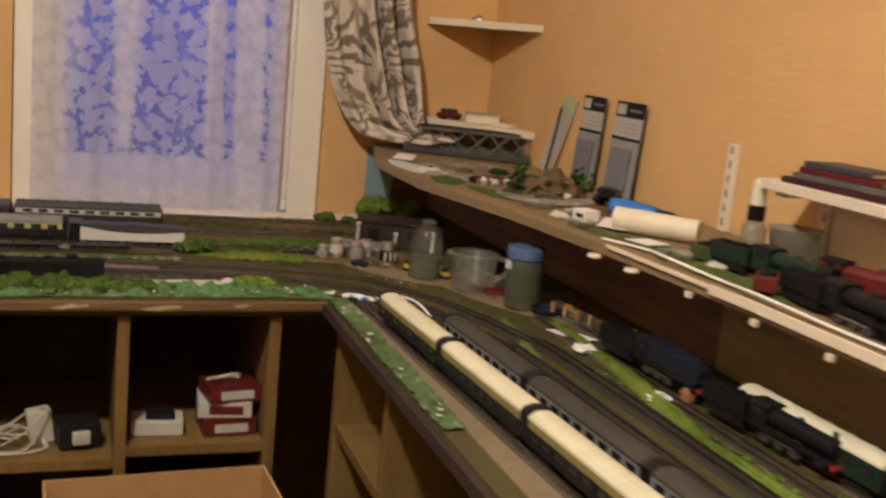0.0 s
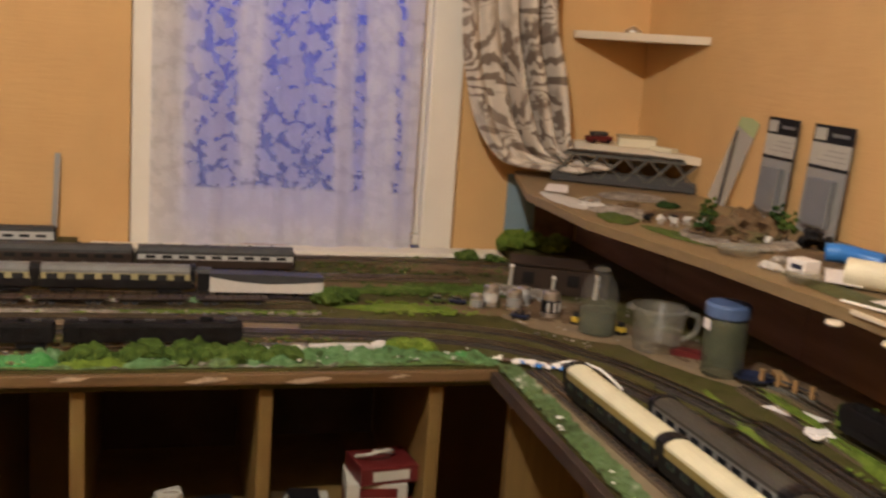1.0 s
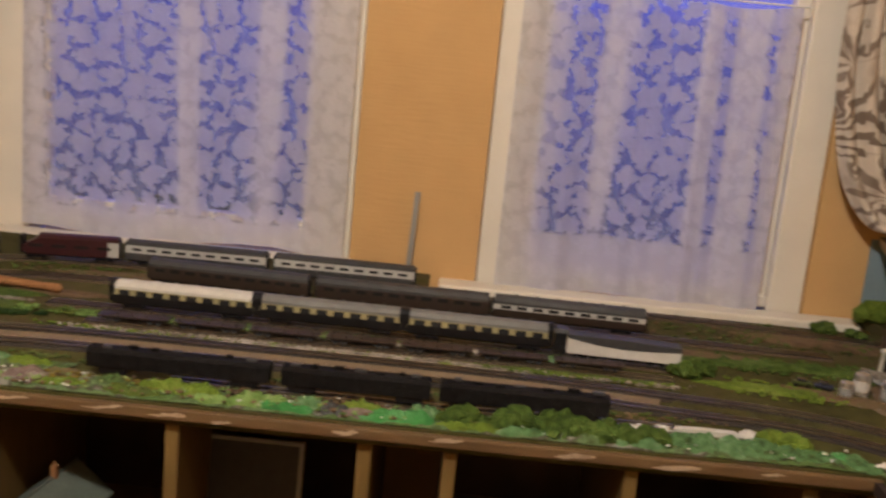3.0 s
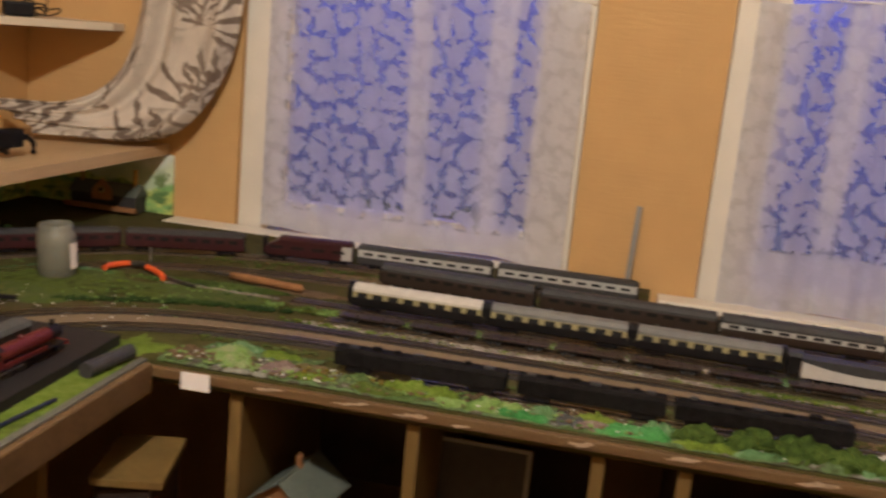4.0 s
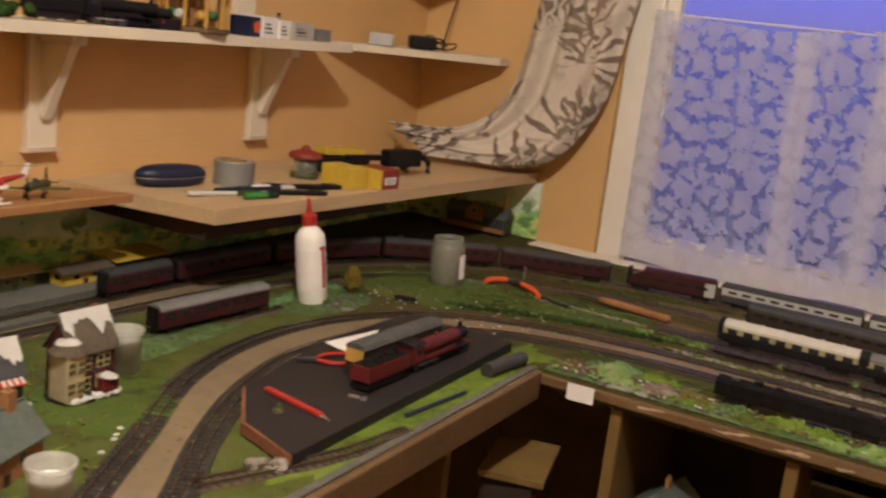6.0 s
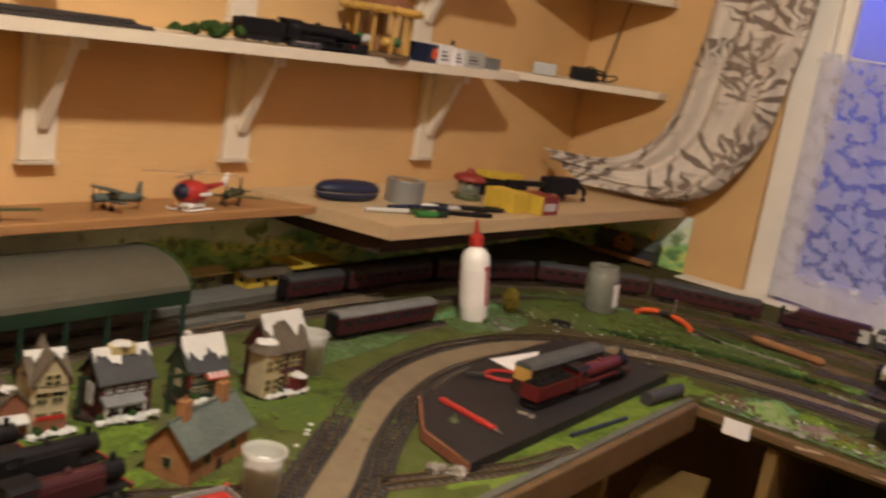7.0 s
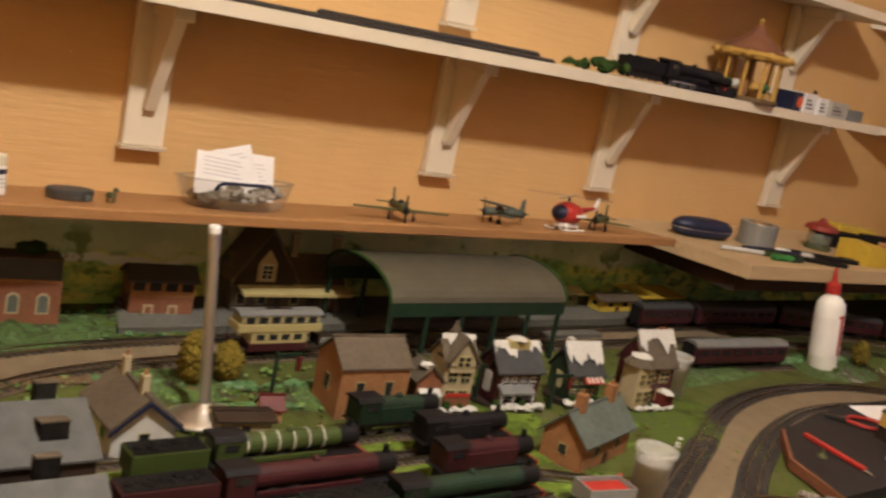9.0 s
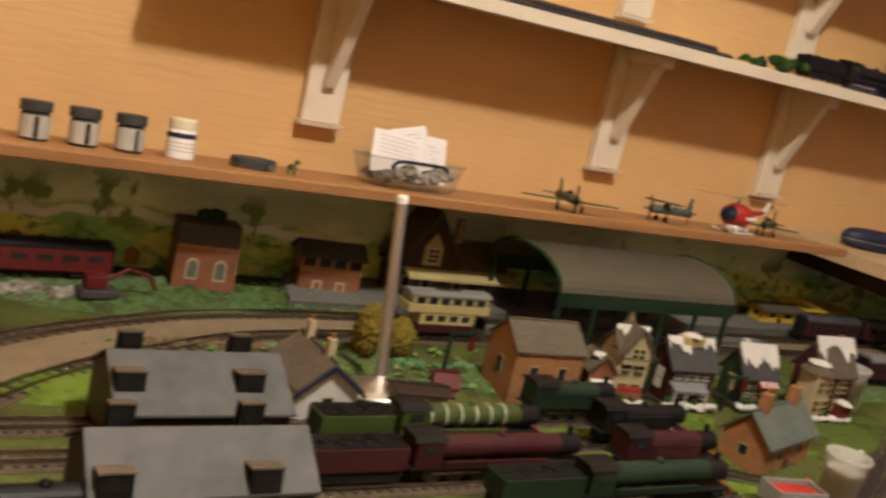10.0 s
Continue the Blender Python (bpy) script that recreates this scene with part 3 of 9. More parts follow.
sky_m = bpy.data.materials.new("dusk_sky")
sky_m.use_nodes = True
sn = sky_m.node_tree.nodes
se = sn.new("ShaderNodeEmission")
stc = sn.new("ShaderNodeTexCoord")
ssx = sn.new("ShaderNodeSeparateXYZ")
srp = sn.new("ShaderNodeValToRGB")
sky_m.node_tree.links.new(stc.outputs["Object"], ssx.inputs[0])
smr = sn.new("ShaderNodeMapRange")
smr.inputs[1].default_value, smr.inputs[2].default_value = 0.4, 3.4
sky_m.node_tree.links.new(ssx.outputs[2], smr.inputs[0])
sky_m.node_tree.links.new(smr.outputs[0], srp.inputs[0])
for p_, c_ in ((0.0, (0.02, 0.025, 0.06)), (0.22, (0.03, 0.038, 0.19)), (0.38, (0.036, 0.048, 0.28)), (0.43, (0.05, 0.075, 0.52)), (0.6, (0.10, 0.15, 0.95))):
    e_ = srp.color_ramp.elements.new(p_)
    e_.color = (*c_, 1)
srp.color_ramp.elements[-1].color = (0.14, 0.20, 1.0, 1)
srp.color_ramp.elements[0].color = (0.02, 0.025, 0.06, 1)
sky_m.node_tree.links.new(srp.outputs[0], se.inputs[0])
se.inputs[1].default_value = 1.42
sky_m.node_tree.links.new(se.outputs[0], sn["Material Output"].inputs[0])
structure("backdrop", box(B(), -7, 7, 2.5, 2.52, -1, 7), sky_m, "deep blue dusk sky outside the windows", "sky")

random.seed(41)
hb = bmesh.new()
for i in range(70):
    lump(hb, (-2.4 + 0.07 * i, 1.75 + random.uniform(-0.1, 0.1), 0.25 + random.uniform(0, 0.28)), random.uniform(0.12, 0.22), 0.9, 0.6, 2, i)
solo("garden_hedge", hb, M["darkfol"], "dark garden hedge outside the windows", "hedge", kind="stuff")

# ---- curtains ----
def net(x0, x1, zb, ztop, folds, split, closed, label, seed):
    random.seed(seed)
    ph = [random.uniform(0, 6.28) for _ in range(4)]

    def f(u, v):
        x = x0 + (x1 - x0) * u
        z = zb + 0.012 * math.sin(u * 9 + ph[0]) + (ztop - zb) * v
        y = -0.014 + 0.008 * math.sin(u * folds * 3.1 + ph[1] + 0.6 * math.sin(5 * u)) + 0.002 * math.sin(u * folds * 9 + ph[2] + v)
        return Vector((x, y - 0.01 * (1 - v) * math.sin(u * 14 + ph[3]) * 0.5, z))
    ob = solo("net_curtain", sheet(B(), f, 90, 12), lace("floral_lace_" + str(seed), split, closed), label, "curtain", group="net curtains", smooth=True)
    return ob


net(-0.93, -0.16, 0.90, 1.535, 7, 0.965, ((-0.94, -0.875), (-0.568, -0.515), (-0.264, -0.15)), "white floral lace net curtain with a plain hem", 3)
net(0.205, 0.83, 0.868, 1.575, 9, 1.015, ((0.20, 0.285), (0.625, 0.675), (0.70, 0.775), (0.79, 0.84)), "white floral lace net curtain gathered at one side", 5)


def drape(left, right, folds, label, seed, at_y, depth=0.024):
    """Cloth between two edge curves, gathered into deep folds."""
    L, R = spline(left, 8), spline(right, 8)
    k = len(L) - 1

    def f(u, v):
        i = min(int(v * k), k - 1)
        t = v * k - i
        a, b = L[i].lerp(L[i + 1], t), R[i].lerp(R[i + 1], t)
        p = a.lerp(b, u)
        s = math.sin(u * folds * 6.28 + seed + 1.5 * math.sin(v * 3 + seed))
        p.y += at_y + depth * s * (0.6 + 0.4 * math.sin(u * 5 + seed * 2)) + 0.005 * math.sin(u * folds * 9 + v * 9 + 2 * math.sin(v * 6) + seed)
        return p
    ob = solo("curtain", sheet(B(), f, 64, 60), M["chintz"], label, "curtain", group="curtains", smooth=True)
    so = ob.modifiers.new("thick", "SOLIDIFY")
    so.thickness = 0.004
    return ob


drape([(-1.20, 0, 2.25), (-1.215, 0, 1.7), (-1.245, 0, 1.45), (-1.30, 0, 1.27), (-1.40, -0.05, 1.178), (-1.565, -0.13, 1.172)],
      [(-0.93, 0, 2.25), (-0.955, 0, 1.7), (-0.985, 0, 1.47), (-1.03, 0, 1.27), (-1.16, -0.04, 1.112), (-1.43, -0.13, 1.102)], 3,
      "cream leaf-patterned curtain swept back onto the bench", 1.0, -0.075)
drape([(0.91, 0, 2.25), (0.90, 0, 1.7), (0.905, 0, 1.45), (0.930, 0, 1.29), (0.966, 0, 1.185), (1.025, -0.02, 1.112), (1.09, -0.07, 1.102), (1.17, -0.14, 1.105)],
      [(1.15, 0, 2.25), (1.145, 0, 1.7), (1.152, 0, 1.46), (1.180, 0, 1.34), (1.192, 0, 1.25), (1.192, -0.02, 1.17), (1.20, -0.06, 1.14), (1.26, -0.14, 1.125)], 5,
      "cream leaf-patterned curtain bunched on the corner shelf", 2.2, -0.080, 0.040)

for x0, x1, z in ((-0.945, -0.145, 1.538), (0.19, 0.845, 1.578)):
    solo("curtain_wire", cyl(B(), (x0, -0.016, z), (x1, -0.016, z), 0.0022, None, 8), M["pva"], "white stretched wire carrying the net", "curtain wire", group="curtain wires")

# ---- layout boards and the cabinets below ----
FY = -1.025          # front of the north board
FXW, FXE = -0.70, 0.745


def board(name, poly, label, m="grassE"):
    t = thing(name, Matrix.Translation((0, 0, 0)), label, "layout board")
    part("top", prism(B(), poly, "z", ZB - 0.03, ZB), M[m], t)
    return t


north = board("layout_board", [(XW, -0.001), (-1.175, -0.001), (-1.175, -0.082), (0.055, -0.082), (0.055, -0.235), (1.065, -0.235), (1.065, -0.001), (XE, -0.001), (XE, FY), (XW, FY)], "long scenic railway board under the windows")
part("edging", box(B(), FXW - 0.0, FXE, FY - 0.012, FY - 0.0005, ZB - 0.020, ZB - 0.003, 0.003), M["woodedge"], north, "worn brown wooden front edge")
part("back_rail", box(B(), 0.06, 1.06, -0.234, -0.004, 0.795, 0.832, 0.002), M["woodedge"], north)
west = board("layout_board", [(XW, FY - 0.001), (FXW, FY - 0.001), (FXW, -3.3), (XW, -3.3)], "scenic railway board along the shelves", "turfw")
part("edging", box(B(), FXW + 0.0005, FXW + 0.014, -3.3, FY - 0.014, ZB - 0.045, ZB + 0.004, 0.003), M["woodedge"], west, "wooden front edge with a pale rim")
part("rim", box(B(), FXW - 0.013, FXW - 0.0005, -3.3, FY - 0.004, ZB + 0.0005, ZB + 0.006, 0.002), M["platform"], west)
east = board("layout_board", [(FXE - 0.012, FY - 0.001), (XE, FY - 0.001), (XE, -3.3), (FXE - 0.025, -3.3)], "scenic railway board along the corner-shelf wall")
part("edging", prism(B(), [(FXE - 0.024, FY - 0.014), (FXE - 0.013, FY - 0.014), (FXE - 0.026, -3.3), (FXE - 0.037, -3.3)], "z", ZB - 0.022, ZB - 0.004), M["darkpanel"], east)


def cabinet(name, at, w, d, h, ups, shelves, label):
    """Open-fronted unit: uprights, shelves, back. Local x along the front, y to the back."""
    c = thing(name, at, label, "cabinet", "open cabinets under the layout")
    for u in ups:
        part("upright", box(B(), u - 0.010, u + 0.010, 0.0, d, 0.03, h, 0.0015), M["woodpanel"], c)
    for a, b, z in shelves:
        part("shelf", box(B(), a, b, 0.004, d - 0.01, z - 0.02, z, 0.0015), M["woodpanel"], c)
    # back and plinth carry the shade of the deep compartments in their colour
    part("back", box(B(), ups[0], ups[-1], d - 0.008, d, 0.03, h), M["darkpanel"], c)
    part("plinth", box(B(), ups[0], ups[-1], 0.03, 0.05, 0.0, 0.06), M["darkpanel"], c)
    return c


UP = [-0.556, -0.272, 0.005]
cabinet("cabinet", Matrix.Translation((0, FY + 0.008, 0)), 1, 0.42, ZB - 0.034, UP, [(-0.546, -0.282, 0.56), (-0.262, -0.005, 0.56)], "open wooden cabinet with dark compartments")
UP2 = [0.128, 0.388, 0.645]
cabinet("cabinet", Matrix.Translation((0, FY + 0.008, 0)), 1, 0.42, ZB - 0.034, UP2, [(0.138, 0.378, 0.612), (0.398, 0.635, 0.632)], "open wooden cabinet holding cables and boxes")
cabinet("cabinet", at2(FXE + 0.005, FY - 0.0, 0, -90.5), 1, 0.4, ZB - 0.045, [0.03, 0.34, 0.70, 1.1, 1.5], [(0.04, 0.33, 0.68), (0.35, 0.69, 0.60), (0.71, 1.09, 0.60)], "open wooden cabinet under the far board")
cabinet("cabinet", at2(FXW - 0.03, -3.2, 0, 90.0), 1, 0.4, ZB - 0.05, [0.05, 0.6, 1.1, 1.6, 1.94], [(0.06, 0.59, 0.5), (0.61, 1.09, 0.5), (1.11, 1.59, 0.5)], "open wooden cabinet under the shelf-side board")
# ---- shelves on the west wall ----
structure("shelf_board_west", prism(B(), [(XW + 0.001, 1.0565), (-1.402, 1.0785), (-1.400, 1.0800), (-1.400, 1.0925), (-1.402, 1.0940), (XW + 0.001, 1.0720)], "y", -3.2, -1.276), M["woodshelf"], "long brown wooden shelf sagging back to the wall", "shelf")
tb = thing("bench_top", Matrix.Translation((0, 0, 0)), "thick pale wooden bench board in the corner", "bench")
part("slab", prism(B(), [(XW + 0.002, -1.270), (-1.262, -1.216), (-1.215, -0.40), (-1.19, -0.004), (XW + 0.002, -0.004)], "z", 1.058, 1.085), M["bench"], tb)
# dark slab added to give the shade under the bench
part("shade_slab", prism(B(), [(XW + 0.004, -1.20), (-1.30, -1.20), (-1.285, -0.62), (XW + 0.004, -0.62)], "z", 1.022, 1.0575), M["darkpanel"], tb, "dark slab standing in for the shade under the bench")


def wall_shelf(z, y0, y1, label):
    t = thing("wall_shelf", Matrix.Translation((0, 0, 0)), label, "shelf", "white wall shelves")
    part("board", box(B(), XW + 0.001, -1.4635, y0, y1, z, z + 0.019, 0.001), M["shelfwhite"], t)
    part("front_edge", box(B(), -1.4633, -1.46, y0, y1, z - 0.0005, z + 0.0195, 0.001), M["shelfwhite"], t)
    return t


def corner_shelf(p, z, label):
    return solo("corner_shelf", prism(B(), p, "z", z, z + 0.018), M["shelfwhite"], label, "shelf", group="corner shelves")


wall_shelf(1.357, -2.56, -0.56, "long white shelf on brackets loaded with track")
wall_shelf(1.605, -2.56, -0.60, "upper long white shelf on brackets")
corner_shelf([(XW + 0.002, -0.50), (-1.325, -0.06), (-1.325, -0.003), (XW + 0.002, -0.003)], 1.357, "white triangular corner shelf carrying a black adaptor")
corner_shelf([(XW + 0.002, -0.50), (-1.345, -0.06), (-1.345, -0.003), (XW + 0.002, -0.003)], 1.605, "upper white triangular corner shelf")
corner_shelf([(XE - 0.002, -0.325), (1.215, -0.02), (1.215, -0.003), (XE - 0.002, -0.003)], 1.418, "white triangular corner shelf with a small trinket")
corner_shelf([(XE - 0.002, -0.345), (1.205, -0.02), (1.205, -0.003), (XE - 0.002, -0.003)], 1.147, "low white corner shelf over a model bridge")


def bracket(y, ztop, drop):
    b = thing("shelf_bracket", Matrix.Translation((XW, y, ztop)), "white wooden shelf bracket with a slanted strut", "bracket", "shelf brackets")
    part("plate", box(B(), 0.001, 0.018, -0.031, 0.031, -drop, -0.0005, 0.003), M["shelfwhite"], b)
    part("arm", box(B(), 0.0185, 0.105, -0.015, 0.015, -0.020, -0.0005, 0.002), M["shelfwhite"], b)
    part("gusset", prism(B(), [(0.0185, -0.0205), (0.076, -0.0205), (0.026, -drop * 0.71), (0.0185, -drop * 0.70)], "y", -0.0075, 0.0075), M["shelfwhite"], b)
    part("strut", prism(B(), [(0.0190, -drop * 0.705), (0.028, -drop * 0.745), (0.092, -0.0206), (0.077, -0.0206)], "y", -0.0090, 0.0090), M["shelfwhite"], b)
    part("plate_foot", prism(B(), [(0.001, -drop - 0.008), (0.022, -drop - 0.006), (0.024, -drop - 0.0005), (0.001, -drop - 0.0005)], "y", -0.034, 0.034), M["shelfwhite"], b, "moulded foot of the wall plate")
    return b


for y in (-2.29, -1.742, -1.322, -0.728):
    bracket(y, 1.357, 0.21)
for y in (-2.29, -1.76, -1.343, -0.80):
    bracket(y, 1.605, 0.195)

# ---- painted backscenes ----
bsw = thing("backscene", Matrix.Translation((0, 0, 0)), "painted countryside backscene of hills and fields", "backscene")
for y0, y1 in ((-3.2, -2.8001), (-2.8, -1.2001), (-1.2, -0.012)):
    part("painted_sheet", box(B(), XW + 0.002, XW + 0.008, y0, y1, ZB + 0.001, 1.0555), M["hill"], bsw)
solo("backscene", box(B(), XW + 0.010, -1.175, -0.009, -0.003, ZB + 0.001, 1.056), M["hill"], "painted green backscene board in the corner", "backscene")
solo("backscene", box(B(), 1.075, 1.152, -0.009, -0.003, ZB + 0.001, 1.07), M["bluepanel"], "pale blue painted sky board", "backscene")
bp_ = thing("back_panel", Matrix.Translation((0, 0, 0)), "dark brown boards behind the sidings", "panel")
for y0, y1 in ((-0.52, -0.012), (-1.02, -0.5225), (-1.438, -1.0225)):
    part("dark_board", box(B(), 1.268, 1.276, y0, y1, ZB + 0.001, 1.052, 0.001), M["wallboard"], bp_, "stained dark brown board")
# extra dark sheet added to fill the dark area beside the blue board
part("dark_board", box(B(), 1.1545, 1.2655, -0.011, -0.003, ZB + 0.001, 1.052, 0.001), M["wallboard"], bp_, "stained dark brown board")
part("pale_board", box(B(), 1.262, 1.272, -3.2, -1.442, ZB + 0.001, 1.052), M["ochreboard"], bp_, "lighter ochre board")
es = thing("east_shelf", Matrix.Translation((0, 0, 0)), "wooden shelf with a white lip over the sidings", "shelf")
EP = [(1.085, -0.02), (0.985, -0.40), (0.985, -0.73), (1.05, -1.05), (1.09, -1.36), (1.11, -1.70), (1.11, -3.2)]
part("slab", prism(B(), [*EP, (XE - 0.002, -3.2), (XE - 0.002, -0.02)], "z", 1.063, 1.08), M["eastslab"], es)
part("lip", prism(B(), [(1.0995, -1.62), (1.1045, -1.70), (1.1045, -3.2), (1.1098, -3.2), (1.1098, -1.70), (1.1040, -1.62)], "z", 1.0705, 1.083), M["shelfwhite"], es, "white plastic edge strip")
part("lip", prism(B(), [(1.0855, -1.36), (1.0995, -1.619), (1.1030, -1.619), (1.0890, -1.36)], "z", 1.0765, 1.082), M["shelfwhite"], es, "white plastic edge strip")
for x, y in ((1.102, -1.58), (1.108, -1.72), (1.108, -1.86)):
    part("clip", box(B(), x - 0.008, x - 0.0005, y - 0.005, y + 0.005, 1.054, 1.0625, 0.001), M["shelfwhite"], es)

for x, y in ((1.076, -1.345), (1.086, -1.444)):
    part("clip", lathe(B(), [(0, 1.0565), (0.010, 1.0565), (0.012, 1.059), (0.010, 1.0625), (0, 1.0625)], 18, x, y), M["shelfwhite"], es, "round white plastic clip")

# ---- track ----


def track(pts, label, bed=0.021, bed_m="cork"):
    """Track on a low bed: two rails and one mesh of sleepers."""
    t = thing("railway_track", Matrix.Translation((0, 0, ZB)), label, "track", "model railway tracks")
    c = spline([(x, y, 0) for x, y in pts], 14)
    nrm = []
    for i, p in enumerate(c):
        d = (c[min(i + 1, len(c) - 1)] - c[max(i - 1, 0)]).normalized()
        nrm.append(Vector((-d.y, d.x, 0)))

    def strip(o0, o1, z0, z1):
        bm = B()
        rows = []
        for p, n in zip(c, nrm):
            rows.append([bm.verts.new(p + n * o + Vector((0, 0, z))) for o, z in ((o0, z0), (o0 + (z1 - z0) * (0.6 if abs(o0) > 0.015 else 0), z1), (o1 - (z1 - z0) * (0.6 if abs(o1) > 0.015 else 0), z1), (o1, z0))])
        for a, b in zip(rows, rows[1:]):
            for k in range(4):
                bm.faces.new((a[k], a[(k + 1) % 4], b[(k + 1) % 4], b[k]))
        return bm
    part("track_bed", strip(-bed, bed, 0.0005, 0.003), M[bed_m], t)
    for o in (-0.00825, 0.00825):
        part("rail", strip(o - 0.0009, o + 0.0009, 0.0045, 0.0078), M["rail"], t)
    bm = B()
    acc, last = 0.0, c[0]
    for p, n in zip(c, nrm):
        seg = (p - last).length
        steps = max(1, int(seg / 0.0105))
        for k in range(steps):
            q = last.lerp(p, (k + 1) / steps)
            d = Vector((n.y, -n.x, 0))
            vs = [bm.verts.new(q + d * sx * 0.0022 + n * sy * 0.0165 + Vector((0, 0, z))) for z in (0.0031, 0.0046) for sx, sy in ((-1, -1), (1, -1), (1, 1), (-1, 1))]
            for f in ((4, 5, 6, 7), (0, 1, 5, 4), (1, 2, 6, 5), (2, 3, 7, 6), (3, 0, 4, 7)):
                bm.faces.new([vs[i] for i in f])
        last = p
    s = part("sleeper_ladder", bm, M["sleeper"], t)
    s["kind"] = "stuff"
    return t


RZ = ZB + 0.0078     # rail top
OUTER = [(-0.78, -1.99), (-0.87, -1.83), (-0.945, -1.69), (-1.05, -1.50), (-1.10, -1.30), (-1.085, -1.09), (-0.99, -0.915), (-0.83, -0.81), (-0.61, -0.765), (-0.3, -0.755), (0.2, -0.76), (0.52, -0.79), (0.67, -0.81), (0.806, -0.862), (0.885, -0.955), (0.955, -1.09), (1.005, -1.28), (1.03, -1.5), (1.035, -3.1)]
INNER = [(-0.72, -1.94), (-0.80, -1.775), (-0.885, -1.637), (-0.965, -1.47), (-1.01, -1.29), (-0.995, -1.105), (-0.93, -0.98), (-0.80, -0.885), (-0.6, -0.835), (-0.3, -0.825), (0.2, -0.83), (0.50, -0.86), (0.66, -0.88), (0.775, -0.93), (0.855, -1.02), (0.91, -1.15), (0.95, -1.32), (0.968, -1.5), (0.973, -3.1)]
track(OUTER, "outer running line curving round the corners", 0.022, "darkbed")
track(INNER, "inner running line curving round the corners", 0.022, "darkbed")
track([(-0.30, -0.94), (0.1, -0.945), (0.46, -0.93)], "front siding with parked black stock")
track([(-0.52, -0.69), (0.0, -0.685), (0.50, -0.70)], "siding with a row of flat wagons")
track([(-0.62, -0.60), (0.0, -0.605), (0.56, -0.635)], "siding holding the cream and umber coaches")
track([(0.85, -0.46), (0.2, -0.44), (-0.5, -0.42), (-0.85, -0.46), (-1.08, -0.58), (-1.25, -0.82), (-1.33, -1.1), (-1.35, -1.5), (-1.35, -2.3), (-1.27, -2.58), (-1.13, -2.78), (-0.9, -3.0)], "station loop curving past the jar")
track([(1.02, -0.33), (0.6, -0.28), (0, -0.275), (-0.6, -0.285), (-0.9, -0.345), (-1.15, -0.47), (-1.33, -0.72), (-1.405, -1.05), (-1.42, -1.5), (-1.42, -2.33), (-1.345, -2.64), (-1.2, -2.86), (-0.95, -3.1)], "outermost line under the window sills")
for x in (-1.088, -1.024, -0.955, -0.888):
    track([(x, -3.15), (x, -2.5), (x, -2.02)], "straight engine yard track")
track([(-0.955, -2.02), (-0.93, -1.97), (-0.87, -1.86)], "short connecting piece of yard track")
track([(-0.715, -1.42), (-0.74, -1.56), (-0.81, -1.74)], "short stub of track at the board edge", 0.018)
track([(0.787, -1.06), (0.793, -1.19), (0.815, -1.73), (0.850, -2.6)], "siding holding the cream-roofed coaches")
track([(0.84, -1.10), (0.853, -1.25), (0.868, -1.62), (0.895, -2.6)], "siding holding the grey-roofed coaches")
track([(1.09, -1.15), (1.10, -1.6), (1.105, -3.0)], "loaded siding beside the dark board")
track([(1.15, -1.1), (1.16, -1.7), (1.165, -3.0)], "rear siding beside the dark board")

# platforms
def model_platform(poly, h, label):
    t = thing("platform", Matrix.Translation((0, 0, ZB)), label, "platform", "model platforms")
    cx, cy = sum(p[0] for p in poly) / len(poly), sum(p[1] for p in poly) / len(poly)
    part("body", prism(B(), poly, "z", 0.0005, h - 0.0015), M["platform"], t)
    part("surface", prism(B(), [(cx + (x - cx) * 1.01, cy + (y - cy) * 1.001) for x, y in poly], "z", h - 0.0014, h), M["paving"], t)


model_platform([(-1.452, -2.34), (-1.448, -1.1), (-1.585, -1.1), (-1.585, -2.30)], 0.014, "grey platform in front of the model station")
model_platform([(-1.378, -2.2), (-1.375, -1.45), (-1.397, -1.45), (-1.398, -2.2)], 0.012, "narrow grey island platform")


# ---- ground cover ----
def patch(cx, cy, rx, ry, m, h=0.004, rot=0.0, seed=0, name="turf_patch", label="patch of scatter turf", bumps=0.5, z=ZB):
    bm = B()
    n, k = 64, 8
    ca, sa = math.cos(radians(rot)), math.sin(radians(rot))
    c0 = bm.verts.new((cx, cy, z + h))
    rings = []
    for j in range(1, k + 1):
        ring = []
        for i in range(n):
            a = 2 * math.pi * i / n
            e = 1 + 0.22 * noise.noise(Vector((math.cos(a) * 2 + seed, math.sin(a) * 2, seed * 1.7))) + 0.10 * noise.noise(Vector((math.cos(a) * 6 + seed, math.sin(a) * 6, 3)))
            f = j / k
            x, y = rx * e * f * math.cos(a), ry * e * f * math.sin(a)
            zz = h * (1 - f ** 4) * (1 + bumps * noise.noise(Vector((x * 40 + seed, y * 40, 1))) + 0.6 * bumps * noise.noise(Vector((x * 170, y * 170 + seed, 2)))) + 0.0006
            ring.append(bm.verts.new((cx + x * ca - y * sa, cy + x * sa + y * ca, z + max(zz, 0.0004))))
        rings.append(ring)
    for i in range(n):
        bm.faces.new((c0, rings[0][i], rings[0][(i + 1) % n]))
        for u, v in zip(rings, rings[1:]):
            bm.faces.new((u[i], v[i], v[(i + 1) % n], u[(i + 1) % n]))
    return solo(name, bm, M[m], label, "ground cover", kind="stuff", smooth=True)


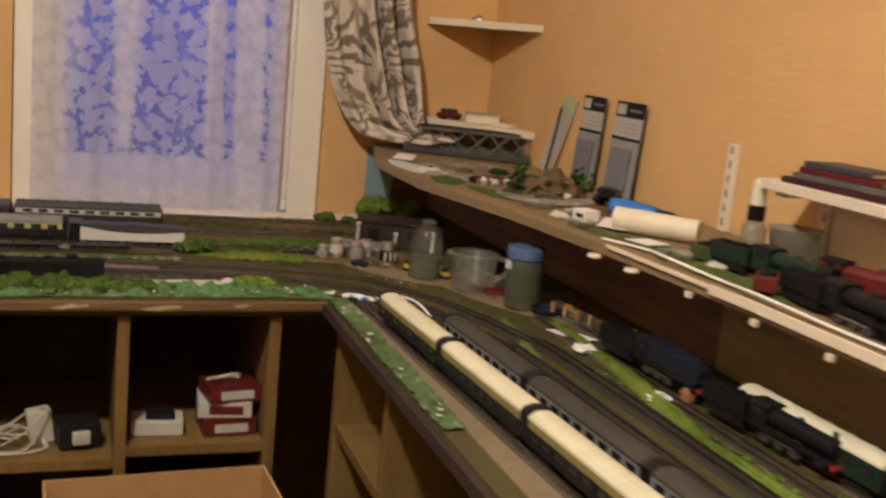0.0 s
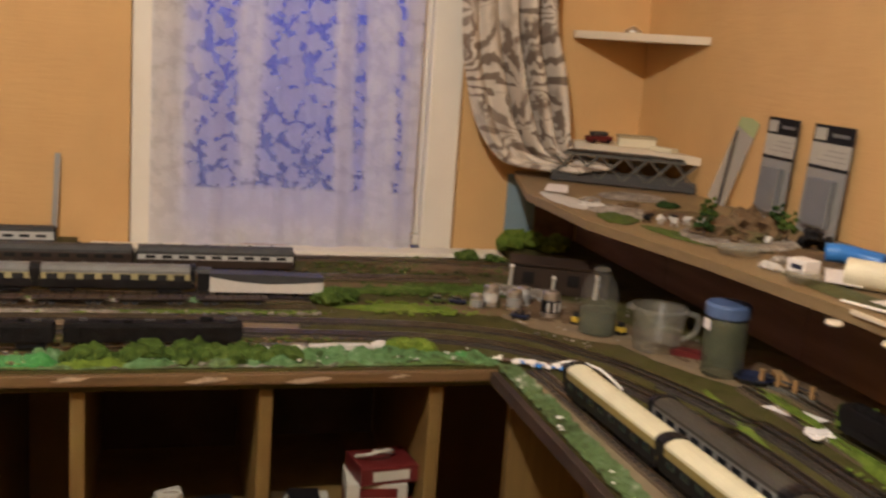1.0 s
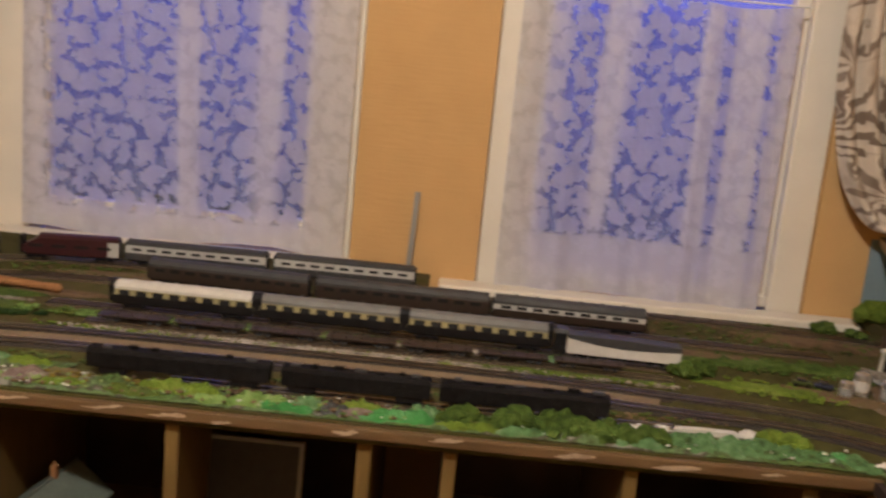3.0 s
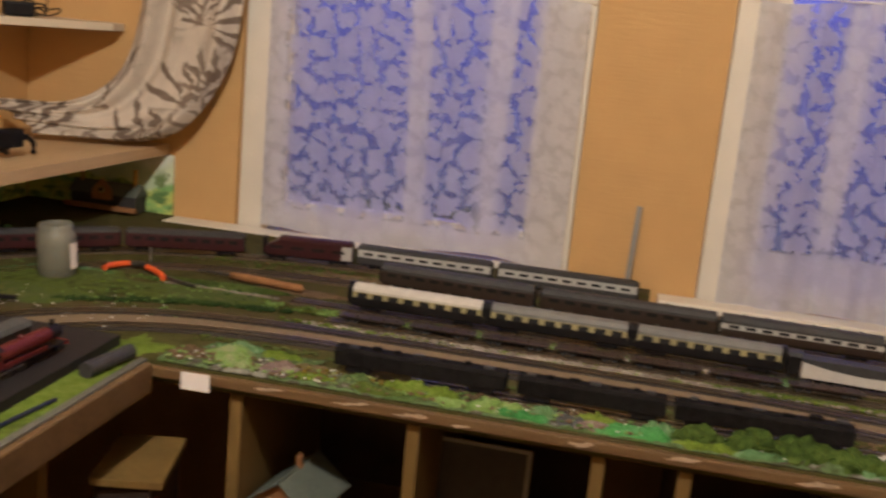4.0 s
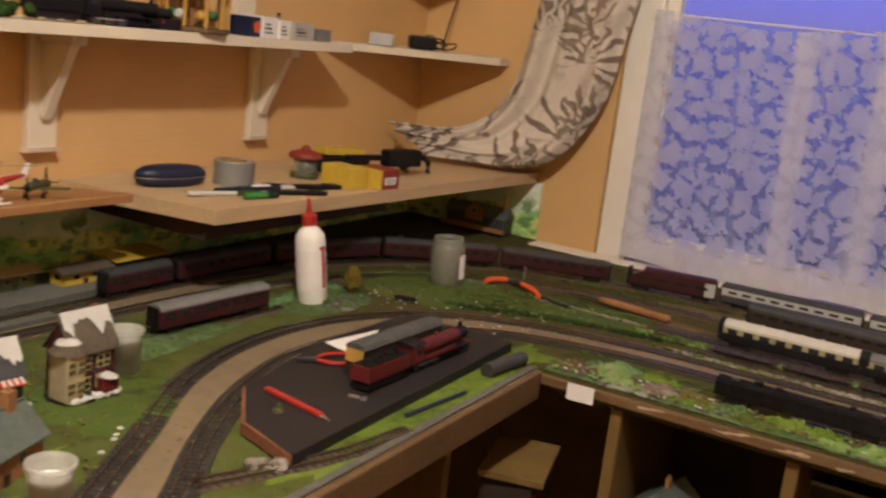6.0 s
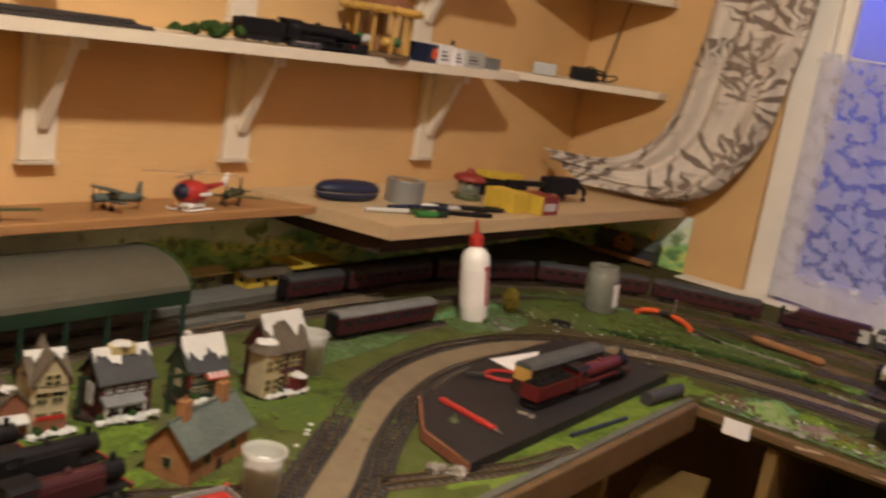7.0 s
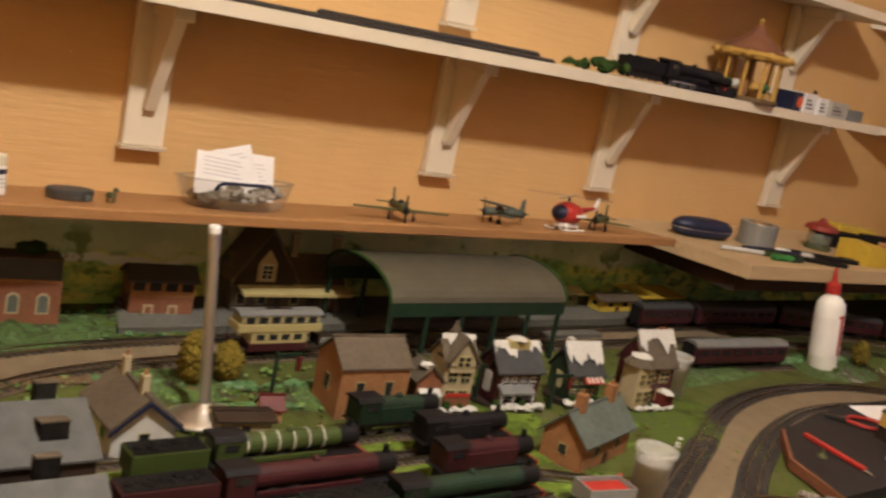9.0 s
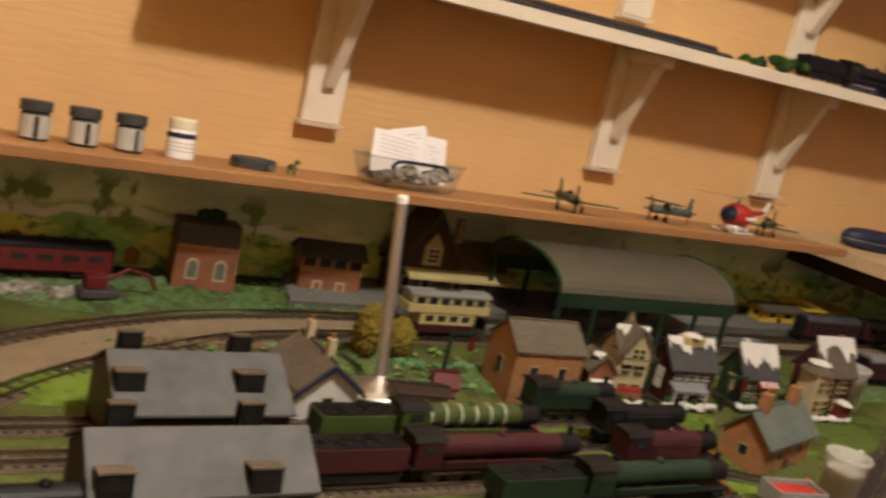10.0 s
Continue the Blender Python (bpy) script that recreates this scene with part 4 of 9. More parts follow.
def hedge(pts, r, m, label, flat=0.7, dens=1.0, seed=1, name="hedge"):
    random.seed(seed)
    bm = B()
    c = spline([(x, y, 0) for x, y in pts], 12)
    total = sum((b - a).length for a, b in zip(c, c[1:]))
    k = max(4, int(dens * total / (r * 0.55)))
    for i in range(k):
        j = random.randrange(len(c) - 1)
        p = c[j].lerp(c[j + 1], random.random())
        rr = r * random.uniform(0.5, 1.1)
        lump(bm, (p.x + random.uniform(-1, 1) * r * 0.7, p.y + random.uniform(-1, 1) * r * 0.7, ZB + rr * flat * 0.55), rr, flat, 0.55, 2, i + seed * 31)
    return solo(name, bm, M[m], label, "foliage", kind="stuff")


def clump(x, y, r, m, label, name="bush", z=ZB, flat=0.8, k=7, seed=0):
    random.seed(seed + 100)
    bm = B()
    for i in range(k * 2):
        a, d = random.uniform(0, 6.28), random.uniform(0, 0.8) * r
        rr = r * random.uniform(0.28, 0.58)
        lump(bm, (x + d * math.cos(a), y + d * math.sin(a), z + rr * flat * random.uniform(0.5, 1.1)), rr, flat, 0.6, 2, seed * 7 + i)
    return solo(name, bm, M[m], label, "bush")


# turf of the corner part
for i, (cx, cy, rx, ry, m, h, rot) in enumerate((
        (-0.84, -1.02, 0.16, 0.05, "lime", 0.003, 25),
        (-0.755, -1.30, 0.055, 0.36, "lime", 0.003, 2),
        (-1.05, -1.62, 0.11, 0.12, "grass", 0.003, 10),
        (-1.20, -1.42, 0.05, 0.22, "foam", 0.006, 4),
        (-1.19, -0.97, 0.08, 0.14, "foam", 0.006, 10),
        (-1.08, -0.72, 0.16, 0.13, "grass", 0.006, 30),
        (-0.85, -0.66, 0.20, 0.06, "grass", 0.004, 8),
        (-0.80, -0.57, 0.16, 0.03, "bush", 0.004, 4))):
    patch(cx, cy, rx, ry, m, h, rot, 0 + i * 1.37)
# turf by the sill
for i, (cx, cy, rx, ry, m, h, rot) in enumerate((
        (0.60, -0.56, 0.10, 0.02, "bush", 0.006, 3),
        (0.78, -0.545, 0.12, 0.025, "bush", 0.007, -4),
        (0.66, -0.69, 0.12, 0.025, "lime", 0.005, -5))):
    patch(cx, cy, rx, ry, m, h, rot, 17 + i * 1.37)
# turf of the front part
for i, (cx, cy, rx, ry, m, h, rot) in enumerate((
        (0.0, -0.725, 0.28, 0.012, "stone", 0.005, 0),
        (-0.30, -0.645, 0.25, 0.012, "foam", 0.006, 0),
        (0.30, -0.72, 0.22, 0.010, "grass", 0.005, 0),
        (0.45, -0.525, 0.28, 0.03, "earth", 0.004, 2),
        (-0.42, -0.36, 0.28, 0.03, "earth", 0.004, 2),
        (-0.62, -0.53, 0.10, 0.02, "earth", 0.004, 2))):
    patch(cx, cy, rx, ry, m, h, rot, 34 + i * 1.37)
# turf of the station part
for i, (cx, cy, rx, ry, m, h, rot) in enumerate((
        (-1.48, -2.52, 0.09, 0.20, "foam", 0.008, 5),
        (-1.50, -2.28, 0.06, 0.12, "grass", 0.008, 0),
        (-1.28, -2.33, 0.06, 0.09, "foam", 0.006, 0),
        (-1.22, -2.13, 0.05, 0.12, "foam", 0.006, 0),
        (-1.18, -2.62, 0.05, 0.20, "lime", 0.004, 0),
        (-1.10, -1.97, 0.07, 0.10, "lime", 0.003, 0),
        (-0.99, -2.1, 0.02, 0.3, "lime", 0.003, 0),
        (-0.92, -2.0, 0.02, 0.12, "lime", 0.003, 0),
        (-1.056, -2.3, 0.018, 0.3, "lime", 0.003, 0))):
    patch(cx, cy, rx, ry, m, h, rot, 51 + i * 1.37)
# turf of the far part
for i, (cx, cy, rx, ry, m, h, rot) in enumerate((
        (0.85, -0.36, 0.16, 0.04, "earth", 0.004, -8),
        (0.96, -0.72, 0.10, 0.13, "earth", 0.003, 20),
        (1.08, -0.95, 0.07, 0.16, "earth", 0.003, 12),
        (1.20, -1.15, 0.08, 0.2, "earth", 0.003, 0),
        (1.098, -1.29, 0.014, 0.16, "lime", 0.008, -4),
        (1.078, -1.56, 0.017, 0.22, "lime", 0.010, -7),
        (1.056, -2.0, 0.016, 0.32, "lime", 0.008, -1),
        (0.995, -1.30, 0.010, 0.16, "lime", 0.003, -10))):
    patch(cx, cy, rx, ry, m, h, rot, 68 + i * 1.37)
patch(0.955, -0.835, 0.15, 0.055, "tan", 0.003, -42, 81.0, label="patch of bare tan ground round the bottles")
patch(1.075, -1.03, 0.16, 0.050, "tan", 0.003, -66, 83.0, label="patch of bare tan ground behind the bottles")
patch(0.80, -0.70, 0.12, 0.030, "earth", 0.004, -20, 85.0)
oc, ic = spline([(x, y, 0) for x, y in OUTER], 14), spline([(x, y, 0) for x, y in INNER], 14)
for name, i0, i1, m, lab in (("bare_track_bed", 0, 152, "tan", "bare tan strip between the curved tracks"), ("verge_strip", 152, len(oc) - 40, "grassE", "olive verge between the running lines")):
    bm = B()
    rows = []
    for p, q in list(zip(oc, ic))[i0:i1]:
        d = q - p
        f = min(0.45, 0.0215 / max(d.length, 0.03))
        rows.append([bm.verts.new((*(p + d * g).xy, ZB + z)) for g, z in ((f, 0.0005), (f, 0.0042), (1 - f, 0.0042), (1 - f, 0.0005))])
    for u, v in zip(rows, rows[1:]):
        for k in range(3):
            bm.faces.new((u[k], u[k + 1], v[k + 1], v[k]))
    solo(name, bm, M[m], lab, "track bed", kind="stuff")
STATION = [(-1.33, -1.1), (-1.35, -1.5), (-1.35, -2.3), (-1.27, -2.58), (-1.13, -2.78)]
BACK = [(-1.405, -1.05), (-1.42, -1.5), (-1.42, -2.33), (-1.345, -2.64), (-1.2, -2.86)]
bm = B()
rows = []
for p, q in zip(spline([(x, y, 0) for x, y in STATION], 16), spline([(x, y, 0) for x, y in BACK], 16)):
    f = 0.017 / (q - p).length
    rows.append([bm.verts.new((*p.lerp(q, g).xy, ZB + z)) for g, z in ((f, 0.0008), (f, 0.0036), (1 - f, 0.0036), (1 - f, 0.0008))])
for u, v in zip(rows, rows[1:]):
    for k in range(3):
        bm.faces.new((u[k], u[k + 1], v[k + 1], v[k]))
solo("bare_track_bed", bm, M["tan"], "bare tan strip between the station lines", "track bed", kind="stuff")
# edge strips on the E wing: mossy rim and bare wood behind it
solo("moss_rim", sheet(B(), lambda u, v: Vector((0.731 - 0.0035 * u + 0.034 * v + 0.006 * noise.noise(Vector((u * 27, v * 3, 0))), -1.03 - 0.62 * u, ZB + 0.0035 + 0.010 * abs(noise.noise(Vector((u * 36, v * 5, 2)))))), 150, 8), M["moss"], "mossy green rim of the board", "ground cover", kind="stuff", smooth=True)
solo("bare_strip", prism(B(), [(0.762, -1.06), (0.770, -1.06), (0.778, -1.42), (0.798, -1.92), (0.82, -2.5), (0.755, -2.5), (0.757, -1.92)], "z", ZB + 0.0005, ZB + 0.003), M["tan"], "bare brown board strip beside the siding", "ground cover", kind="stuff")

def foam(x0, x1, y0, y1, h, label, seed):
    """A lumpy carpet of foam scatter with a ragged edge."""
    def f(u, v):
        x, y = x0 + (x1 - x0) * u, y0 + (y1 - y0) * v
        y += 0.012 * v * noise.noise(Vector((x * 30, seed, 0)))
        k = 0.5 + 0.5 * noise.noise(Vector((x * 26, y * 26, seed))) + 0.5 * noise.noise(Vector((x * 75, y * 75, seed)))
        return Vector((x, y, ZB + 0.0006 + h * max(0.05, k) * min(1, 6 * v + 0.35, 5 * (1 - v))))
    return solo("foam_scatter", sheet(B(), f, int((x1 - x0) / 0.0035), 22), M["foam"], label, "ground cover", kind="stuff")


def crumbs(name, label, m, pts, r, seed, flat=0.7):
    """Many little uneven grains lying on the board, one joined mesh."""
    random.seed(seed)
    g = (1 + 5 ** 0.5) / 2
    ico = [Vector(v).normalized() for v in ((-1, g, 0), (1, g, 0), (-1, -g, 0), (1, -g, 0), (0, -1, g), (0, 1, g), (0, -1, -g), (0, 1, -g), (g, 0, -1), (g, 0, 1), (-g, 0, -1), (-g, 0, 1))]
    tri = ((0, 11, 5), (0, 5, 1), (0, 1, 7), (0, 7, 10), (0, 10, 11), (1, 5, 9), (5, 11, 4), (11, 10, 2), (10, 7, 6), (7, 1, 8), (3, 9, 4), (3, 4, 2), (3, 2, 6), (3, 6, 8), (3, 8, 9), (4, 9, 5), (2, 4, 11), (6, 2, 10), (8, 6, 7), (9, 8, 1))
    vs, fs = [], []
    for x, y, z in pts:
        rr = r * random.uniform(0.45, 1.15)
        ax, ay = random.uniform(0.7, 1.6), random.uniform(0.7, 1.3)
        k0 = len(vs)
        for v in ico:
            q = rr * random.uniform(0.65, 1.2)
            vs.append((x + v.x * q * ax, y + v.y * q * ay, ZB + z + rr * flat * 0.5 + v.z * q * flat))
        fs.extend([(k0 + i, k0 + j, k0 + k) for i, j, k in tri])
    me = bpy.data.meshes.new(name)
    me.from_pydata(vs, [], fs)
    me.materials.append(M[m])
    return tagged(new(name, me), label, "ground cover", kind="stuff")


def strew(n, x0, x1, y0, y1, seed, z=0.003, clus=9.0):
    """Places in a strip, thinned into uneven drifts."""
    random.seed(seed)
    out = []
    while len(out) < n:
        x, y = random.uniform(x0, x1), random.uniform(y0, y1)
        if noise.noise(Vector((x * clus * 3, y * clus * 3, seed))) + 0.25 > random.uniform(-0.4, 0.5):
            out.append((x, y, z))
    return out


foam(-0.69, -0.20, -1.022, -0.955, 0.009, "mixed green and brown foam scatter along the edge", 3)
foam(-0.64, -0.45, -0.965, -0.900, 0.008, "mixed foam scatter behind the edge", 5)
foam(-0.20, 0.33, -1.022, -0.975, 0.007, "mixed green foam scatter along the edge", 7)
foam(0.31, 0.72, -1.022, -0.955, 0.008, "mixed green foam scatter near the corner", 9)
# painted pads of scatter lying side by side along the edge
for i, (cx, cy, rx, ry, m, h, rot) in enumerate((
        (-0.655, -0.975, 0.035, 0.030, "earth", 0.010, 0),
        (-0.60, -0.955, 0.045, 0.030, "palegreen", 0.012, 12),
        (-0.565, -0.990, 0.042, 0.022, "palegreen", 0.014, -8),
        (-0.60, -0.915, 0.055, 0.018, "mint", 0.009, 5),
        (-0.515, -0.925, 0.040, 0.020, "lime", 0.010, 0),
        (-0.50, -0.985, 0.040, 0.028, "lilac", 0.012, 10),
        (-0.455, -0.955, 0.035, 0.018, "earth", 0.010, 0),
        (-0.435, -0.998, 0.050, 0.018, "lime", 0.011, 0),
        (-0.385, -0.985, 0.045, 0.020, "foam", 0.013, 8),
        (-0.335, -1.003, 0.050, 0.015, "grass", 0.011, 0),
        (-0.295, -0.982, 0.045, 0.018, "lime", 0.018, 4),
        (-0.235, -0.990, 0.034, 0.024, "lime", 0.018, -6),
        (-0.225, -1.008, 0.035, 0.012, "palegreen", 0.012, 0),
        (-0.150, -0.995, 0.055, 0.022, "palegreen", 0.014, 3),
        (-0.120, -1.008, 0.050, 0.012, "emerald", 0.011, 0),
        (-0.085, -0.985, 0.030, 0.018, "mint", 0.012, 0),
        (-0.045, -0.990, 0.030, 0.024, "dkgrey", 0.010, 0),
        (-0.010, -1.002, 0.040, 0.014, "lilac", 0.009, 0),
        (-0.005, -0.982, 0.035, 0.015, "lime", 0.014, 0),
        (0.055, -1.000, 0.055, 0.020, "emerald", 0.014, 0),
        (0.040, -1.010, 0.065, 0.010, "emerald", 0.010, 0),
        (0.085, -0.982, 0.030, 0.014, "mint", 0.014, 0),
        (0.150, -1.008, 0.050, 0.012, "lime", 0.010, 0),
        (0.235, -1.010, 0.060, 0.010, "mint", 0.009, 0),
        (0.320, -1.008, 0.060, 0.012, "foam", 0.010, 0),
        (0.390, -1.008, 0.050, 0.012, "mint", 0.010, 0),
        (0.475, -0.985, 0.050, 0.030, "mint", 0.014, 0),
        (0.545, -0.995, 0.060, 0.024, "mint", 0.010, 0),
        (0.560, -0.972, 0.055, 0.024, "mint", 0.013, 5),
        (0.635, -0.990, 0.055, 0.026, "mint", 0.012, -10),
        (0.690, -0.985, 0.040, 0.024, "emerald", 0.008, -20),
        (0.715, -1.000, 0.030, 0.020, "mint", 0.010, -30))):
    patch(cx, cy, rx, ry, m, h, rot, 90 + i * 1.71, bumps=0.9)
hedge([(0.115, -0.985), (0.30, -0.990), (0.43, -0.985)], 0.019, "bush", "row of leafy green model bushes", 0.8, 1.7, 2)
hedge([(0.20, -0.972), (0.36, -0.975)], 0.021, "bush", "denser leafy model bushes", 0.8, 1.3, 8)
hedge([(0.595, -0.960), (0.645, -0.962)], 0.020, "lime", "olive model bushes near the corner", 0.75, 1.6, 11)
hedge([(-0.31, -0.985), (-0.22, -0.985)], 0.012, "lime", "yellow-green hummocks along the edge", 0.7, 1.3, 5)
hedge([(-0.53, -0.985), (-0.47, -0.975)], 0.009, "lilac", "loose grey and brown rubble", 0.6, 1.6, 6, "rubble")
hedge([(0.36, -0.945), (0.42, -0.938), (0.45, -0.940)], 0.009, "snow", "lumps of bare white plaster", 0.6, 1.2, 9, "plaster_lumps")
hedge([(0.55, -0.935), (0.585, -0.935)], 0.013, "snow", "larger lumps of bare white plaster", 0.7, 1.2, 10, "plaster_lumps")
solo("plaster_strip", prism(B(), [(0.455, -0.945), (0.50, -0.938), (0.555, -0.942), (0.55, -0.928), (0.50, -0.926), (0.46, -0.931)], "z", ZB + 0.0005, ZB + 0.009), M["snow"], "flat strip of bare white plaster", "plaster")
# loose grains over the ground
for i, (m, n_, x0, x1, y0, y1, r, z, lab) in enumerate((
        ("palegreen", 160, -0.68, 0.08, -1.018, -0.96, 0.0042, 0.008, "pale green grains along the edge"),
        ("snow", 110, -0.68, 0.72, -1.020, -0.96, 0.0026, 0.009, "white plaster crumbs along the edge"),
        ("earth", 220, -0.68, 0.05, -1.018, -0.955, 0.0042, 0.008, "brown crumbs along the edge"),
        ("ochre", 60, -0.48, -0.30, -1.01, -0.965, 0.0036, 0.010, "ochre grains along the edge"),
        ("palegreen", 420, -0.66, 0.04, -0.664, -0.632, 0.0050, 0.002, "pale green tufts between the sidings"),
        ("grass", 320, -0.66, 0.30, -0.668, -0.628, 0.0055, 0.002, "olive tufts between the sidings"),
        ("lilac", 300, 0.02, 0.28, -0.664, -0.630, 0.0048, 0.002, "pinkish ballast beside the coaches"),
        ("mint", 120, 0.22, 0.34, -0.67, -0.630, 0.0050, 0.002, "grey-green tufts beside the van"),
        ("lime", 260, -0.60, 0.52, -0.735, -0.715, 0.0040, 0.002, "yellow-green tufts beside the flat wagons"),
        ("stone", 160, -0.60, 0.55, -0.735, -0.712, 0.0034, 0.002, "pale ballast beside the flat wagons"),
        ("grass", 300, -0.70, 0.50, -0.895, -0.870, 0.0042, 0.001, "olive tufts beside the running line"),
        ("earth", 200, -0.40, 0.55, -0.905, -0.870, 0.0040, 0.001, "brown grains beside the running line"),
        ("palegreen", 150, -1.22, -0.75, -0.82, -0.58, 0.0032, 0.004, "pale green grains round the jar"),
        ("darkfol", 70, -1.20, -0.70, -0.82, -0.56, 0.0030, 0.004, "dark green grains round the jar"),
        ("snow", 50, -1.15, -0.80, -0.93, -0.72, 0.0024, 0.004, "white crumbs behind the curve"),
        ("grass", 260, -0.95, -0.10, -0.395, -0.325, 0.0045, 0.001, "olive tufts behind the station loop"),
        ("earth", 260, -0.95, 0.95, -0.40, -0.32, 0.0040, 0.001, "brown grains behind the station loop"),
        ("bush", 260, 0.62, 0.92, -0.60, -0.50, 0.0052, 0.001, "green tufts in front of the toy cars"),
        ("lime", 160, 0.60, 0.80, -0.74, -0.64, 0.0048, 0.001, "yellow-green tufts beside the bush"),
        ("grass", 260, 0.55, 1.0, -0.46, -0.25, 0.0048, 0.001, "olive tufts near the sill"),
        ("stone", 160, 0.80, 1.15, -0.98, -0.60, 0.0036, 0.001, "stony grains round the bottles"),
        ("lime", 320, -1.25, -0.86, -2.45, -1.55, 0.0036, 0.002, "yellow-green grains round the cottages"),
        ("earth", 240, -1.30, -0.86, -2.65, -1.60, 0.0034, 0.002, "brown grains in the engine yard"),
        ("mint", 300, -1.58, -1.44, -2.75, -2.20, 0.0050, 0.004, "pale green tufts on the bank"),
        ("palegreen", 220, -1.31, -1.16, -2.62, -1.98, 0.0046, 0.003, "pale green tufts beside the station line"),
        ("lime", 160, 1.045, 1.085, -2.40, -1.45, 0.0046, 0.003, "bright green tufts along the siding"))):
    crumbs("scatter", lab, m, strew(n_, x0, x1, y0, y1, 300 + i, z), r, 400 + i)
crumbs("paint_flakes", "white plaster flakes along the mossy rim", "snow", [(0.742 - 0.010 * (q - 1.1) + 0.012 * math.sin(q * 37), -q, 0.010) for q in (1.12, 1.15, 1.27, 1.30, 1.31, 1.44, 1.47, 1.58, 1.60, 1.62)], 0.0048, 520, 0.30)
for i, (m, lab, k) in enumerate((("paper", "torn scraps of white paper by the coach siding", 34), ("lilac", "lilac scraps by the coach siding", 16), ("blue", "bits of blue plastic by the coach siding", 5))):
    random.seed(500 + i)
    crumbs("paper_litter", lab, m, [(0.742 + 0.085 * q + random.uniform(-0.012, 0.012), -1.003 - 0.055 * q + random.uniform(-0.010, 0.010), 0.006) for q in (random.random() for _ in range(k))], 0.0065, 510 + i, 0.5)
hedge([(-1.24, -1.35), (-1.22, -1.1), (-1.21, -0.9)], 0.012, "mint", "pale green scatter behind the curve", 0.6, 1.2, 15)
hedge([(-1.0, -0.80), (-0.80, -0.71), (-0.60, -0.675)], 0.009, "darkfol", "dark green verge beside the track", 0.5, 1.6, 16)
hedge([(-0.5, -0.715), (0.0, -0.715), (0.5, -0.73)], 0.006, "stone", "ballast crumbs between the lines", 0.5, 1.0, 17, "ballast")
hedge([(-0.05, -0.655), (0.26, -0.655)], 0.009, "stone", "pinkish ballast crumbs beside the coaches", 0.5, 1.2, 18, "ballast")
hedge([(-1.30, -2.42), (-1.25, -2.2), (-1.24, -1.98)], 0.010, "mint", "green scatter beside the station line", 0.6, 1.0, 19)
hedge([(-1.53, -2.6), (-1.50, -2.36), (-1.545, -2.2)], 0.014, "foam", "green scatter on the bank", 0.6, 1.1, 20)
hedge([(-0.985, -1.68), (-0.93, -1.78)], 0.0045, "snow", "crumbs of bare plaster by the plinth", 0.6, 0.0, 21, "plaster_lumps")
hedge([(-0.80, -1.66), (-0.77, -1.635)], 0.012, "stone", "pale lichen clumps by the dark plinth", 0.7, 1.6, 22, "rubble")
for i, (pts, m, r) in enumerate((([(-1.25, -0.78), (-1.15, -0.62), (-1.0, -0.60)], "mint", 0.007), ([(-1.12, -0.83), (-0.98, -0.72), (-0.84, -0.64)], "darkfol", 0.006), ([(-1.10, -0.75), (-0.95, -0.64)], "lime", 0.007), ([(-0.9, -0.60), (-0.65, -0.60)], "stone", 0.005), 
        ([(-1.26, -1.28), (-1.235, -1.05), (-1.22, -0.9)], "grass", 0.009), ([(-1.46, -2.62), (-1.46, -2.42), (-1.47, -2.3)], "foam", 0.010), ([(-1.53, -2.56), (-1.52, -2.4)], "grass", 0.012), ([(-1.30, -2.62), (-1.30, -2.42), (-1.25, -2.30)], "earth", 0.008), ([(-1.20, -2.32), (-1.19, -2.2)], "mint", 0.008), ([(-1.20, -2.55), (-1.21, -2.38)], "grass", 0.008))):
    hedge(pts, r, m, "loose scatter over the model ground", 0.55, 1.3, 90 + i, "scatter")
clump(0.535, -0.655, 0.036, "bush", "large round green model bush", seed=1)
clump(0.565, -0.63, 0.028, "bush", "round green model bush", seed=2)
clump(0.905, -0.262, 0.026, "bush", "dark green model bush by the sill", seed=3)
clump(0.965, -0.275, 0.022, "bush", "dark green model bush by the sill", seed=4)
clump(1.09, -0.10, 0.05, "lime", "yellow-green bush against the corner", seed=5)
clump(1.16, -0.14, 0.045, "lime", "yellow-green bush against the corner", seed=6)
clump(1.165, -1.30, 0.03, "lime", "bright green clump beside the siding", seed=7)
clump(-1.17, -1.02, 0.020, "bush", "green clump at the foot of the glue bottle", seed=8)
clump(0.255, -0.66, 0.014, "mint", "small grey-green bush beside the coaches", seed=9)
for x, y, r, h, m in ((-1.172, -0.90, 0.018, 0.060, "ochre"), (-1.235, -0.93, 0.016, 0.055, "olive"), (-1.27, -2.31, 0.022, 0.078, "ochre"), (-1.272, -2.262, 0.021, 0.060, "ochre"), (-1.30, -0.52, 0.018, 0.05, "darkfol")):
    t = thing("model_tree", at2(x, y), "small %s model tree with a dense rounded crown" % ("ochre" if m == "ochre" else "olive"), "tree", "model trees")
    part("trunk", cyl(B(), (0, 0, -0.002), (0, 0, h * 0.45), 0.0028, 0.0016, 8), M["umber"], t)
    bm = B()
    random.seed(int(x * 1000))
    for i in range(150):
        a, q = random.uniform(0, 6.283), random.random()
        z = h * (0.14 + 0.82 * q)
        d = r * (math.sin(math.pi * (0.10 + 0.88 * q)) ** 0.7) * 0.88
        lump(bm, (d * math.cos(a), d * math.sin(a), z), r * random.uniform(0.12, 0.22), 1.0, 0.7, 1, i)
    for i in range(8):
        q = 0.08 + 0.11 * i
        lump(bm, (0, 0, h * (0.14 + 0.82 * q)), r * (math.sin(math.pi * (0.10 + 0.88 * q)) ** 0.7) * 0.92, 0.8, 0.2, 2, i)
    part("crown", bm, M[m], t)


